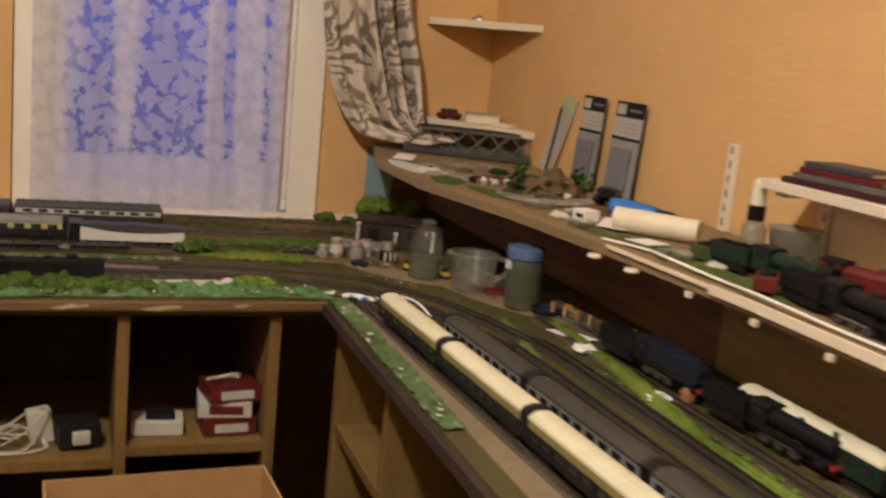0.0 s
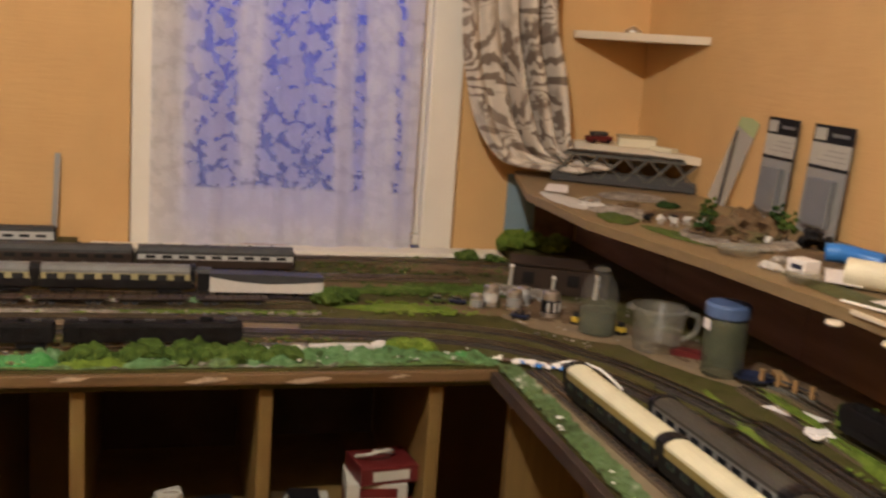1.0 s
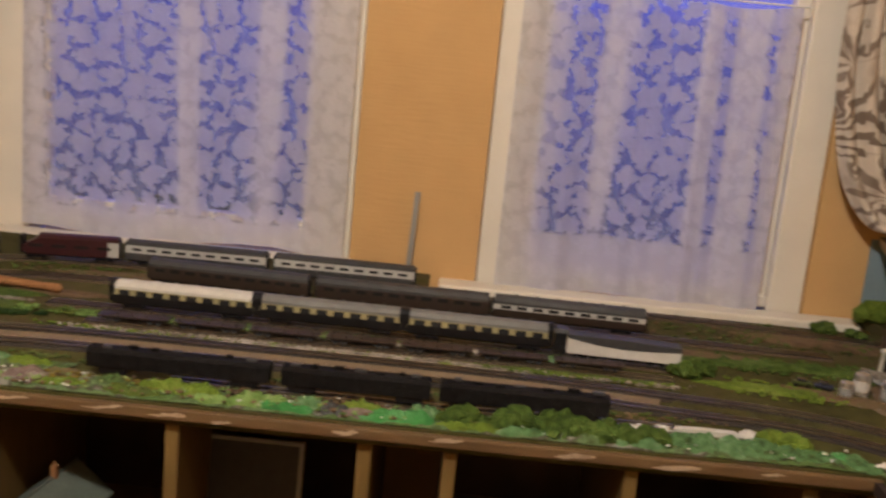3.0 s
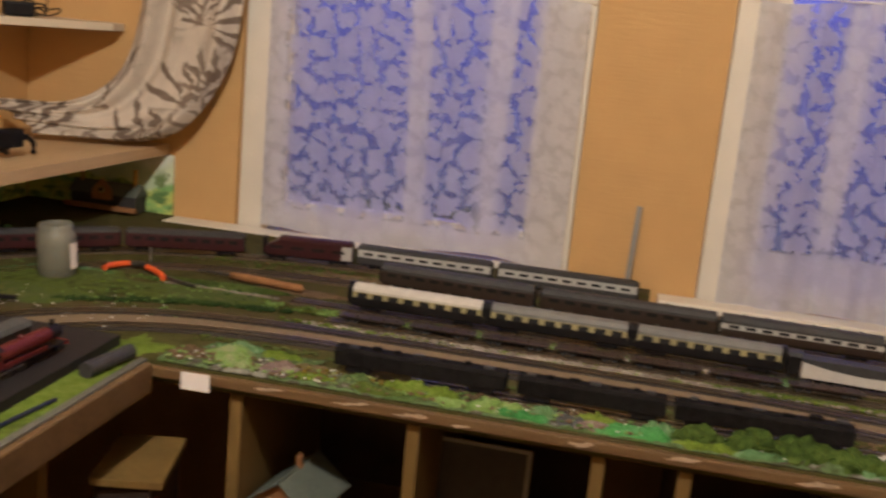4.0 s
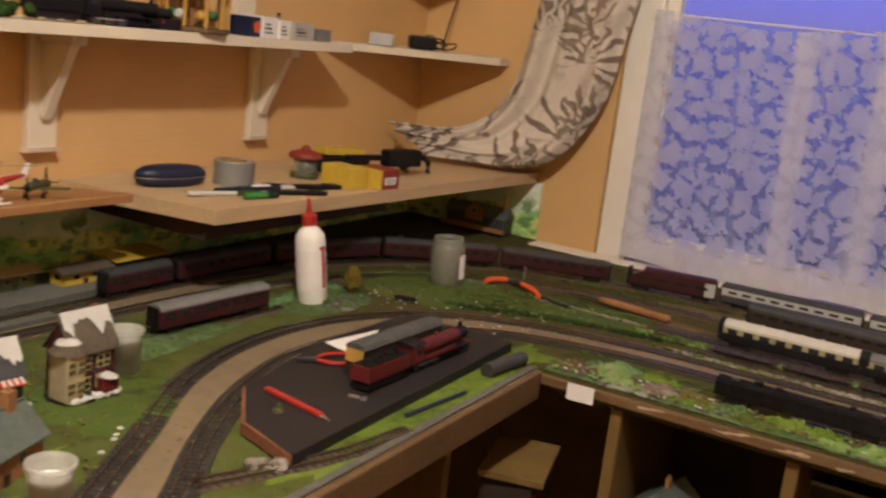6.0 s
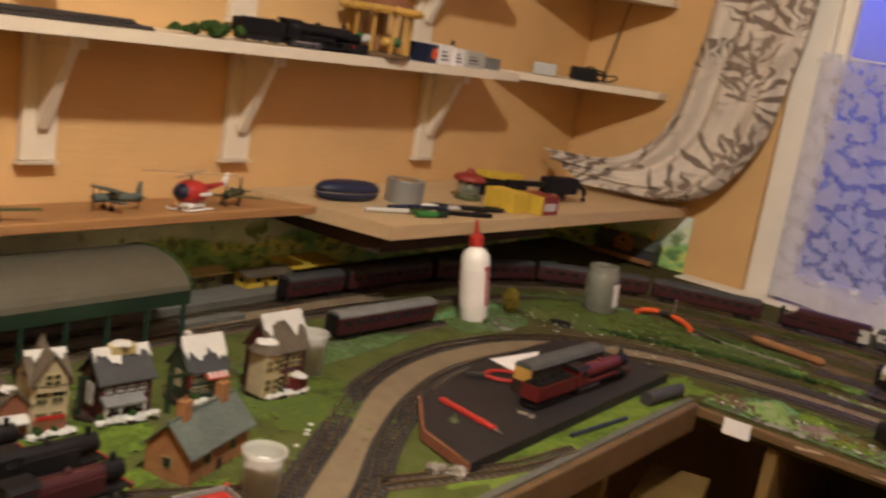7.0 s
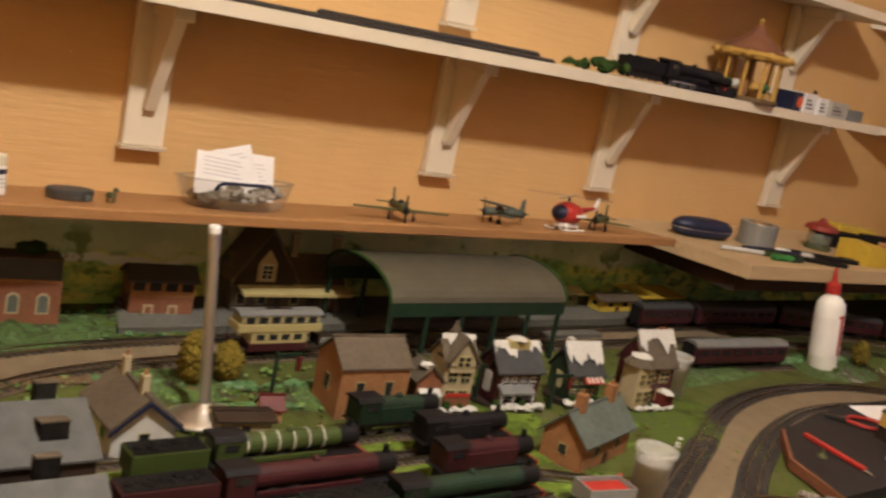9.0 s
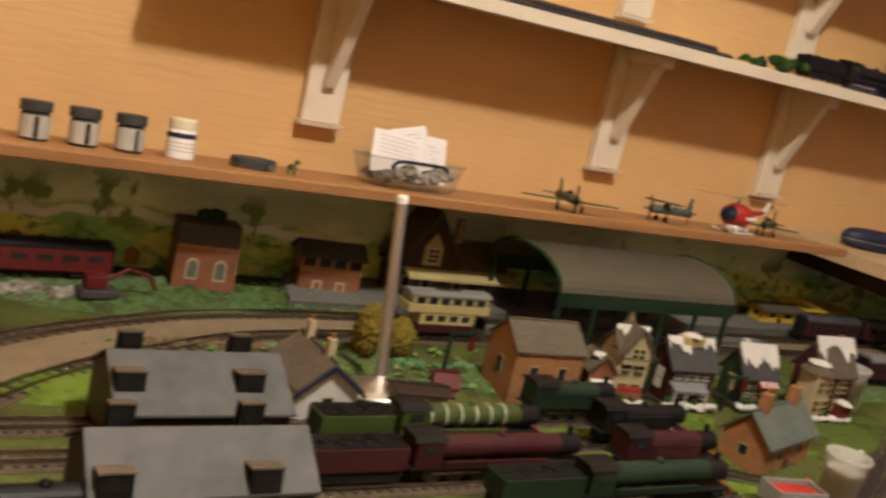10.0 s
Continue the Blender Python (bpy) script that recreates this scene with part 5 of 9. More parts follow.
# ---- rolling stock ----
WHEEL = mesh("wheel", cyl(B(), (0, -0.0015, 0), (0, 0.0015, 0), 0.0062, None, 14), M["dkgrey"])
BIGW = mesh("wheel", cyl(B(), (0, -0.0015, 0), (0, 0.0015, 0), 0.0115, None, 18), M["dkgrey"])


def wheels(t, xs, r, me):
    for x in xs:
        for s in (-0.0083, 0.0083):
            ob = part("wheel", me, None, t)
            ob.location = (x, s, r)


def coach(at, L, body, roof, win, label, lower=None, n=8, wz=0.031, wh=0.0095, vents=True, bogies=True, name="coach", side_h=0.041, winw=None, group="coaches", nose=False, ltop=0.0265, hood=False, rise=0.0098):
    """OO-scale coach: length along x, on the rail top."""
    t = thing(name, at, label, "coach", group)
    h2, w = L / 2, 0.0172
    if nose:
        bm = prism(B(), [(-h2, 0.012), (h2 - 0.012, 0.012), (h2, 0.020), (h2 - 0.004, 0.030), (h2 - 0.030, side_h), (-h2, side_h)], "y", -w, w)
    else:
        bm = box(B(), -h2, h2, -w, w, 0.0195 if lower else 0.012, side_h, 0.0012)
    part("body", bm, M[body], t)
    if lower:
        part("lower_panel", box(B(), -h2 + 0.0005, h2 - 0.0005, -w - 0.0003, w + 0.0003, 0.012, ltop), M[lower], t)
    prof = [(-w - 0.0004, side_h), (-w, side_h + rise * 0.36), (-w * 0.72, side_h + rise * 0.77), (-w * 0.3, side_h + rise), (w * 0.3, side_h + rise), (w * 0.72, side_h + rise * 0.77), (w, side_h + rise * 0.36), (w + 0.0004, side_h)]
    part("roof", prism(B(), prof, "x", -h2 + (0.001 if not nose else 0.0), h2 - (0.001 if not nose else 0.034)), M[roof], t, smooth=False)
    ww = winw or (L / n) * 0.58
    me = mesh("window", box(B(), -ww / 2, ww / 2, -0.0004, 0.0004, -wh / 2, wh / 2), M[win])
    for s in (-w - 0.0005, w + 0.0005):
        for i in range(n):
            ob = part("window", me, None, t)
            ob.location = ((i - (n - 1) / 2) * (L * 0.94 / n), s, wz)
    part("underframe", box(B(), -h2 + 0.004, h2 - 0.004, -0.012, 0.012, 0.0085, 0.0119), M["black"], t)
    if vents:
        me = mesh("roof_vent", box(B(), -0.002, 0.002, 0.003, 0.006, 0.0, 0.0023), M[roof])
        for i in range(6):
            part("roof_vent", me, None, t).location = ((i - 2.5) * L / 7, 0, side_h + rise - 0.0003)
    if bogies:
        for x in (-h2 * 0.70, h2 * 0.70):
            part("bogie", box(B(), x - 0.020, x + 0.020, -0.0135, 0.0135, 0.003, 0.0084, 0.001), M["black"], t)
            wheels(t, (x - 0.015, x + 0.015), 0.0062, WHEEL)
    for s in (-1, 1):
        part("coupling", box(B(), s * (h2 + 0.0005) - 0.004, s * (h2 + 0.0005) + 0.004, -0.003, 0.003, 0.009, 0.0125), M["black"], t)
        if hood:
            part("gangway", prism(B(), [(py * 1.06, pz + 0.0016) for py, pz in prof] + [(w * 0.9, 0.013), (-w * 0.9, 0.013)], "x", s * h2 - 0.0048, s * h2 + 0.0048), M["black"], t)
            continue
        part("gangway", box(B(), s * h2 - 0.0035, s * h2 + 0.0035, -0.0125, 0.0125, 0.013, side_h + 0.0045, 0.001), M["black"], t)
    return t


def along(x0, y0, x1, y1, z=RZ):
    """Pose on the line between two places, x along it."""
    return pose((x0 + x1) / 2, (y0 + y1) / 2, z, 0, 0, math.degrees(math.atan2(y1 - y0, x1 - x0)))


# silver express on the outermost line
coach(along(0.028, -0.276, -0.272, -0.278), 0.296, "silver", "dkgrey", "window", "silver-grey express coach with dark windows", "dkgrey", 9, 0.0345, 0.0055, side_h=0.043)
coach(along(-0.286, -0.278, -0.586, -0.285), 0.296, "silver", "dkgrey", "window", "silver-grey express coach with dark windows", "dkgrey", 9, 0.0345, 0.0055, side_h=0.043)
pc = coach(along(-0.600, -0.286, -0.795, -0.318), 0.195, "maroon", "maroon", "window", "maroon power car with a sloping nose and pale end", None, 4, 0.030, 0.006, vents=False, name="power_car", side_h=0.044, nose=True)
part("pale_panel", box(B(), -0.0985, -0.076, -0.0177, 0.0177, 0.013, 0.0435), M["silver"], pc, "pale grey cab end")
for a, b, c_, d in ((-0.835, -0.333, -1.075, -0.425), (-1.085, -0.430, -1.290, -0.610), (-1.297, -0.62, -1.40, -0.875), (-1.403, -0.89, -1.413, -1.155), (-1.414, -1.165, -1.416, -1.325)):
    coach(along(a, b, c_, d), math.hypot(c_ - a, d - b) - 0.008, "maroon", "dkgrey", "window", "maroon coach with a dark roof on the back line", None, 8, 0.031, 0.008)
# cream and umber set
coach(along(-0.503, -0.602, -0.241, -0.604), 0.258, "oldcream", "whitewash", "window", "cream and umber saloon with a white roof", "black", 8, 0.0312, 0.0095, side_h=0.0375, rise=0.0135, hood=True)
coach(along(-0.236, -0.604, 0.026, -0.606), 0.258, "oldcream", "grey", "window", "cream and umber saloon with a grey roof", "black", 8, 0.0312, 0.0095, side_h=0.0375, rise=0.0135, hood=True)
coach(along(0.031, -0.606, 0.293, -0.612), 0.258, "oldcream", "grey", "window", "cream and umber saloon with a grey roof", "black", 8, 0.0312, 0.0095, side_h=0.0375, rise=0.0135, hood=True)
coach(along(-0.16, -0.436, 0.185, -0.440), 0.34, "umber", "dkgrey", "window", "dark long-roofed coach behind the saloons", None, 10, 0.031, 0.007, side_h=0.0375, rise=0.0140)
coach(along(0.19, -0.440, 0.49, -0.447), 0.296, "silver", "dkgrey", "window", "dark-roofed coach with a pale window band", "umber", 9, 0.0318, 0.006, side_h=0.0365, rise=0.0155)
coach(along(-0.50, -0.42, -0.165, -0.435), 0.32, "umber", "dkgrey", "window", "dark long-roofed coach behind the saloons", None, 10, 0.031, 0.007, side_h=0.0375, rise=0.0140)
t = thing("brake_van", along(0.299, -0.613, 0.322, -0.614), "short black van coupled behind the saloons", "wagon", "wagons")
part("body", box(B(), -0.0115, 0.0115, -0.0165, 0.0165, 0.008, 0.040, 0.001), M["black"], t)
part("roof", prism(B(), [(-0.017, 0.0402), (0.017, 0.0402), (0.012, 0.046), (-0.012, 0.046)], "x", -0.0125, 0.0125), M["dkgrey"], t)
wheels(t, (-0.006, 0.006), 0.0062, WHEEL)
# cream-roofed coaches on the far wing
for y0, y1 in ((-1.19, -1.455), (-1.46, -1.725), (-1.73, -1.995), (-2.0, -2.265)):
    f = lambda y: 0.793 + 0.041 * (-y - 1.19)
    coach(along(f(y0), y0, f(y1), y1), 0.260, "mustard", "ivoryroof", "window", "cream saloon with black lower panels and a cream roof", "black", 8, 0.0258, 0.0080, ltop=0.0315, hood=True)
for y0, y1 in ((-1.325, -1.605), (-1.61, -1.89), (-1.895, -2.175)):
    f = lambda y: 0.856 + 0.041 * (-y - 1.325)
    coach(along(f(y0), y0, f(y1), y1), 0.275, "grey", "ashroof", "window", "coach with a plain grey roof beside the cream ones", "umber", 9, 0.0335, 0.0085, vents=False, hood=True)
coach(along(1.157, -1.66, 1.161, -1.93), 0.262, "green", "creamroof", "window", "green coach with a cream-white roof", None, 8)
coach(along(-1.216, -1.40, -1.201, -1.145), 0.255, "maroon", "grey", "window", "maroon coach with a grey roof off the track", None, 8, 0.031, 0.008)
track([(-1.222, -1.48), (-1.20, -1.1)], "short siding under the lone maroon coach")


def box_wagon(at, label, m, roof, L=0.19):
    """Long van with a bowed white lower side and a grey roof."""
    t = thing("van", at, label, "wagon", "wagons")
    h = L / 2
    part("side", prism(B(), [(-h, 0.011), (h, 0.011), (h, 0.032), (h * 0.5, 0.028), (0, 0.0265), (-h * 0.5, 0.030), (-h, 0.038)], "y", -0.0175, 0.0175), M[m], t)
    part("roof", prism(B(), [(-h, 0.0382), (-h * 0.5, 0.0303), (0, 0.0268), (h * 0.5, 0.0283), (h, 0.0322), (h, 0.040), (0, 0.044), (-h, 0.0445)], "y", -0.0168, 0.0168), M[roof], t)
    part("underframe", box(B(), -h + 0.01, h - 0.01, -0.012, 0.012, 0.006, 0.0108), M["black"], t)
    wheels(t, (-h * 0.7, -h * 0.5, h * 0.5, h * 0.7), 0.0062, WHEEL)
    return t


box_wagon(along(0.318, -0.632, 0.522, -0.640), "white-sided van with a slate-grey roof", "snow", "dkgrey", 0.2)


def flat(at, L, label):
    t = thing("flat_wagon", at, label, "wagon", "flat wagons")
    part("deck", box(B(), -L / 2, L / 2, -0.014, 0.014, 0.009, 0.0125, 0.001), M["umber"], t)
    for i in range(5):
        for s in (-0.0135, 0.0135):
            part("stake", box(B(), (i - 2) * L / 5 - 0.001, (i - 2) * L / 5 + 0.001, s - 0.0008, s + 0.0008, 0.0126, 0.018), M["umber"], t)
    part("solebar", box(B(), -L / 2 + 0.006, L / 2 - 0.006, -0.010, 0.010, 0.005, 0.0088), M["black"], t)
    wheels(t, (-L * 0.36, -L * 0.24, L * 0.24, L * 0.36), 0.0062, WHEEL)
    return t


for i in range(7):
    flat(along(-0.50 + i * 0.132, -0.69, -0.372 + i * 0.132, -0.688), 0.122, "low rusty brown flat wagon")
for a, b in ((-0.425, -0.145), (-0.135, 0.095), (0.10, 0.36)):
    t = thing("black_wagon_set", along(a, -0.942, b, -0.942), "row of low black bogie wagons", "wagon", "black wagons")
    L = b - a - 0.008
    part("body", box(B(), -L / 2, L / 2, -0.0165, 0.0165, 0.012, 0.035, 0.0015), M["soot"], t)
    part("roof", prism(B(), [(-0.0168, 0.0352), (-0.011, 0.0395), (0.011, 0.0395), (0.0168, 0.0352)], "x", -L / 2, L / 2), M["soot"], t)
    random.seed(int(a * 900) + 700)
    for i in range(7):
        u, v, q = (i - 3) * L / 7.4 + random.uniform(-0.008, 0.008), random.uniform(-0.006, 0.006), random.uniform(0.004, 0.010)
        part("roof_fitting", box(B(), u - q, u + q, v - 0.004, v + 0.004, 0.0396, 0.0396 + random.uniform(0.002, 0.006), 0.0008), M["soot" if i % 3 else "dkgrey"], t)
    for i in range(9):
        part("rib", box(B(), (i - 4) * L / 9.5 - 0.001, (i - 4) * L / 9.5 + 0.001, -0.0178, 0.0178, 0.0125, 0.0348), M["soot"], t)
    for x in (-L * 0.36, L * 0.36):
        part("bogie", box(B(), x - 0.02, x + 0.02, -0.0135, 0.0135, 0.003, 0.0115, 0.001), M["black"], t)
        wheels(t, (x - 0.013, x + 0.013), 0.0062, WHEEL)


def loco(at, L, m, label, tender=0.0, bands=False, cab="m", tank=False, buf="red", name="locomotive"):
    """Steam engine: boiler, smokebox, cab, wheels; x towards the front."""
    t = thing(name, at, label, "locomotive", "steam engines")
    b0 = -L / 2 + tender
    h = L / 2
    part("running_plate", box(B(), b0, h, -0.0165, 0.0165, 0.0165, 0.0185, 0.0006), M["black"], t)
    part("frame", box(B(), b0 + 0.006, h - 0.006, -0.008, 0.008, 0.004, 0.0164), M["black"], t)
    bl, fr = b0 + 0.034, h - 0.030
    part("boiler", cyl(B(), (bl, 0, 0.034), (fr, 0, 0.0335), 0.0122, 0.0112, 20), M[m], t, smooth=False)
    part("smokebox", cyl(B(), (fr + 0.0002, 0, 0.0335), (h - 0.006, 0, 0.0335), 0.0114, None, 20), M["black"], t)
    part("chimney", lathe(B(), [(0.0034, 0.0), (0.0030, 0.004), (0.0032, 0.0075), (0.0038, 0.0085), (0.002, 0.0086)], 14, h - 0.016, 0), M["black"], t).location = (0, 0, 0.0440)
    part("dome", lathe(B(), [(0.0048, 0.0), (0.0045, 0.003), (0.0030, 0.0052), (0.0, 0.006)], 14, (bl + fr) / 2, 0), M[m], t).location = (0, 0, 0.0443)
    part("cab", box(B(), b0 + 0.004, bl, -0.0162, 0.0162, 0.0186, 0.0455, 0.001), M[m], t)
    part("cab_roof", prism(B(), [(-0.0172, 0.0456), (-0.011, 0.0500), (0.011, 0.0500), (0.0172, 0.0456)], "x", b0, bl + 0.003), M["black"], t)
    for s in (-0.0166, 0.0166):
        part("cab_window", box(B(), b0 + 0.012, bl - 0.006, s - 0.0003, s + 0.0003, 0.034, 0.042), M["window"], t)
    if tank:
        part("side_tank", box(B(), bl + 0.001, fr - 0.004, -0.0158, -0.0128, 0.0187, 0.037, 0.0008), M[m], t)
        part("side_tank", box(B(), bl + 0.001, fr - 0.004, 0.0128, 0.0158, 0.0187, 0.037, 0.0008), M[m], t)
    else:
        for s in (-0.0145, 0.0145):
            part("splasher", box(B(), bl + 0.004, fr - 0.02, s - 0.0015, s + 0.0015, 0.0187, 0.0245, 0.0006), M[m], t)
    if bands:
        for i in range(6):
            x = bl + 0.006 + i * (fr - bl - 0.01) / 6
            part("boiler_band", cyl(B(), (x, 0, 0.0339), (x + 0.0016, 0, 0.0339), 0.0126, None, 20), M["snow"], t, "white boiler band")
    part("buffer_beam", box(B(), h, h + 0.0018, -0.016, 0.016, 0.0120, 0.0186), M[buf], t)
    for s in (-0.010, 0.010):
        part("buffer", cyl(B(), (h + 0.0018, s, 0.0150), (h + 0.0065, s, 0.0150), 0.0016, 0.0026, 10), M["darkmetal"], t)
        part("cylinder", cyl(B(), (h - 0.026, s * 1.3, 0.0120), (h - 0.010, s * 1.3, 0.0120), 0.0042, None, 12), M["black"], t)
    k = 3
    wheels(t, [b0 + 0.030 + i * min(0.027, (L - tender - 0.07) / 2.4) for i in range(k)], 0.0115, BIGW)
    for s in (-0.0112, 0.0112):
        part("coupling_rod", box(B(), b0 + 0.028, b0 + 0.032 + 2 * min(0.027, (L - tender - 0.07) / 2.4), s - 0.0005, s + 0.0005, 0.0095, 0.0115), M["metal"], t)
    if tender:
        a, b = -L / 2, b0 - 0.004
        part("tender", box(B(), a, b, -0.0165, 0.0165, 0.0170, 0.0400, 0.001), M[m], t)
        bm = B()
        for i in range(10):
            lump(bm, (a + 0.012 + i * (b - a - 0.024) / 9, 0.005 * math.sin(i * 2.3), 0.0405), 0.006, 0.7, 0.5, 1, i)
        tagged(part("coal", bm, M["soot"], t), kind="stuff")
        part("tender_top", box(B(), a + 0.002, b - 0.002, -0.0150, 0.0150, 0.0401, 0.0410), M["soot"], t)
        part("tender_frame", box(B(), a + 0.004, b - 0.004, -0.014, 0.014, 0.005, 0.0168), M["black"], t)
        wheels(t, [a + 0.012, (a + b) / 2, b - 0.012], 0.0075, WHEEL)
    return t


def yl(x, y0, y1, z=RZ):
    return along(x, y0, x, y1, z)


loco(yl(-1.024, -2.49, -2.215), 0.27, "apple", "green express engine with white boiler bands and tender", 0.085, True)
loco(yl(-0.955, -2.53, -2.205), 0.31, "maroon", "maroon express engine with a red-sided tender", 0.10)
loco(yl(-1.088, -2.19, -2.055), 0.132, "green", "small dark green tank engine", 0, False, tank=True)
loco(yl(-1.024, -2.135, -1.995), 0.138, "black", "black tank engine with a red beam", 0, False, tank=True)
loco(yl(-0.955, -2.16, -2.01), 0.145, "maroon", "small maroon tank engine", 0, False, tank=True)
loco(yl(-0.888, -2.37, -2.055), 0.30, "green", "large dark green engine and tender", 0.10)
loco(yl(-0.888, -2.86, -2.66), 0.20, "black", "black engine beyond the grey sheds", 0.0)

# crimson engine resting on the slate plinth, with a card laid over it
pl = thing("slate_plinth", Matrix.Translation((0, 0, ZB)), "black slate plinth board with a worn brick-red end", "plinth")
PP = [(-0.758, -1.625), (-0.772, -0.985), (-0.99, -0.985), (-0.995, -1.25), (-0.945, -1.49), (-0.865, -1.585)]
part("top", prism(B(), PP, "z", 0.0035, 0.020), M["slate"], pl)
part("edge", prism(B(), [(-0.756, -1.628), (-0.758, -1.625), (-0.865, -1.585), (-0.945, -1.49), (-0.949, -1.492), (-0.867, -1.590)], "z", 0.0035, 0.019), M["brick"], pl, "red-brown end of the plinth")
PZ = ZB + 0.020
loco(pose(-0.818, -1.242, PZ, 0, 0, 89), 0.30, "redloco", "crimson engine and tender standing on the plinth", 0.115)
cs2 = thing("coach_shell", pose(-0.862, -1.230, PZ, 0, 0, 88), "dark coach body with a grey-brown roof behind the engine", "coach")
part("body", box(B(), -0.110, 0.110, -0.0165, 0.0165, 0.0005, 0.043, 0.001), M["umber"], cs2)
part("roof", prism(B(), [(-0.018, 0.0432), (-0.014, 0.0500), (0.0, 0.0525), (0.014, 0.0500), (0.018, 0.0432)], "x", -0.112, 0.112), M["shedroof"], cs2)
part("end", box(B(), -0.1116, -0.1102, -0.0160, 0.0160, 0.022, 0.043), M["brass"], cs2, "gilt end of the coach body")
solo("paper_sheet", prism(B(), [(-0.987, -1.246), (-0.966, -1.117), (-0.903, -1.265)], "z", 0, 0.0006), M["paper"], "white sheet of paper on the plinth", "paper", pose(0, 0, PZ + 0.001, 0, 0, 0))
sc = thing("red_cutter", pose(-0.931, -1.313, PZ, 0, 0, 235), "red-handled wire cutters lying open", "tool")
part("handle", tube(B(), spline([(-0.055, 0.0, 0.004), (-0.04, 0.022, 0.004), (-0.005, 0.024, 0.004), (0.02, 0.006, 0.004)], 6), 0.0032), M["red"], sc)
part("handle", tube(B(), spline([(-0.05, -0.012, 0.004), (-0.03, -0.02, 0.004), (0.0, -0.018, 0.004), (0.02, -0.002, 0.004)], 6), 0.0032), M["red"], sc)
part("jaw", prism(B(), [(0.02, -0.004), (0.02, 0.008), (0.052, 0.003), (0.052, -0.001)], "z", 0.002, 0.007), M["darkmetal"], sc)
kn = thing("craft_knife", pose(-0.857, -1.493, PZ, 0, 0, -11.6), "red plastic craft knife", "tool")
part("handle", box(B(), -0.060, 0.055, -0.005, 0.005, 0.0003, 0.006, 0.0015), M["red"], kn)
part("blade", prism(B(), [(0.0552, -0.004), (0.0552, 0.004), (0.075, -0.003)], "z", 0.002, 0.003), M["metal"], kn)
solo("metal_bits", box(box(B(), -0.012, 0.004, -0.003, 0.002, 0, 0.004, 0.001), 0.006, 0.014, -0.008, 0.004, 0, 0.003, 0.001), M["metal"], "loose shiny metal fittings on the plinth", "fittings", pose(-0.81, -1.41, PZ + 0.0003, 0, 0, 20))
solo("turned_fitting", lathe(B(), [(0.0, 0), (0.008, 0), (0.007, 0.004), (0.003, 0.006), (0.002, 0.012), (0, 0.013)], 12), M["olive"], "small olive fitting on the plinth", "fitting", pose(-0.855, -1.53, PZ + 0.0003))
solo("grey_sleeve", cyl(B(), (-0.055, 0, 0.012), (0.055, 0, 0.012), 0.0125, 0.0115, 14), M["dkgrey"], "grey rolled cloth sleeve at the board edge", "sleeve", pose(-0.735, -1.085, ZB + 0.002, 0, 0, 84), smooth=False)
solo("blue_rod", cyl(B(), (-0.075, 0, 0.004), (0.075, 0, 0.004), 0.0032, None, 8), M["navy"], "thin blue-grey rod lying on turf", "rod", pose(-0.735, -1.31, ZB + 0.003, 0, 0, 84))
solo("paper_tag", box(B(), -0.023, 0.023, -0.0008, 0.0, -0.026, 0.002), M["paper"], "white paper tag on the board edge", "tag", pose(-0.615, FY - 0.0135, ZB - 0.004, 0, 0, 3))


# ---- bottles, jars and tools on the layout ----
gl = thing("glue_bottle", pose(-1.178, -1.022, ZB + 0.001, 5, -5, 0), "white glue bottle with a red nozzle", "bottle")
part("bottle", lathe(B(), [(0.0, 0), (0.026, 0), (0.028, 0.004), (0.0285, 0.12), (0.027, 0.134), (0.020, 0.145), (0.013, 0.150), (0.012, 0.154), (0.0, 0.154)], 32), M["pva"], gl, smooth=True)
part("label_band", lathe(B(), [(0.0287, 0.03), (0.0289, 0.031), (0.0289, 0.108), (0.0287, 0.109)], 32), M["paper"], gl)
part("label_stripe", prism(B(), [(0.0275, -0.008), (0.0295, 0.0), (0.0275, 0.009)], "z", 0.035, 0.115), M["red"], gl, "red stripe on the label")
part("label_stripe", prism(B(), [(-0.0262, -0.012), (-0.0293, 0.0), (-0.0275, 0.004)], "z", 0.045, 0.105), M["bar"], gl, "dark print on the label")
part("cap", lathe(B(), [(0.0145, 0.1545), (0.0145, 0.172), (0.012, 0.174), (0.006, 0.178), (0.0025, 0.205), (0.0, 0.206)], 20), M["red"], gl, "red screw cap and nozzle", smooth=False)
jr = thing("glass_jar", pose(-1.082, -0.672, ZB + 0.002, 2, -2, 0), "dusty empty glass jar on the turf", "jar")
part("glass", lathe(B(), [(0.0, 0.001), (0.034, 0.001), (0.037, 0.006), (0.0375, 0.078), (0.034, 0.090), (0.031, 0.094), (0.0315, 0.106), (0.0285, 0.106), (0.028, 0.094), (0.033, 0.084), (0.0345, 0.008), (0.0, 0.005)], 30), M["glassjar"], jr, smooth=True)
part("rim", lathe(B(), [(0.0318, 0.096), (0.0332, 0.098), (0.0332, 0.103), (0.0318, 0.105)], 30), M["haze"], jr)
part("jar_label", prism(B(), [(0.0365, -0.012), (0.0385, 0.0), (0.0365, 0.012)], "z", 0.02, 0.07), M["paper"], jr)
pl2 = thing("pliers", pose(-0.955, -0.555, ZB + 0.004, 0, 0, -12), "long-nosed pliers with orange grips", "tool")
part("grip", tube(B(), spline([(-0.060, -0.056, 0.006), (-0.064, -0.030, 0.007), (-0.052, -0.006, 0.008), (-0.044, 0.002, 0.008)], 7), 0.0062), M["orange"], pl2)
part("grip", tube(B(), spline([(0.075, -0.040, 0.006), (0.052, -0.020, 0.007), (0.022, -0.006, 0.008), (-0.002, 0.002, 0.008)], 7), 0.0062), M["orange"], pl2)
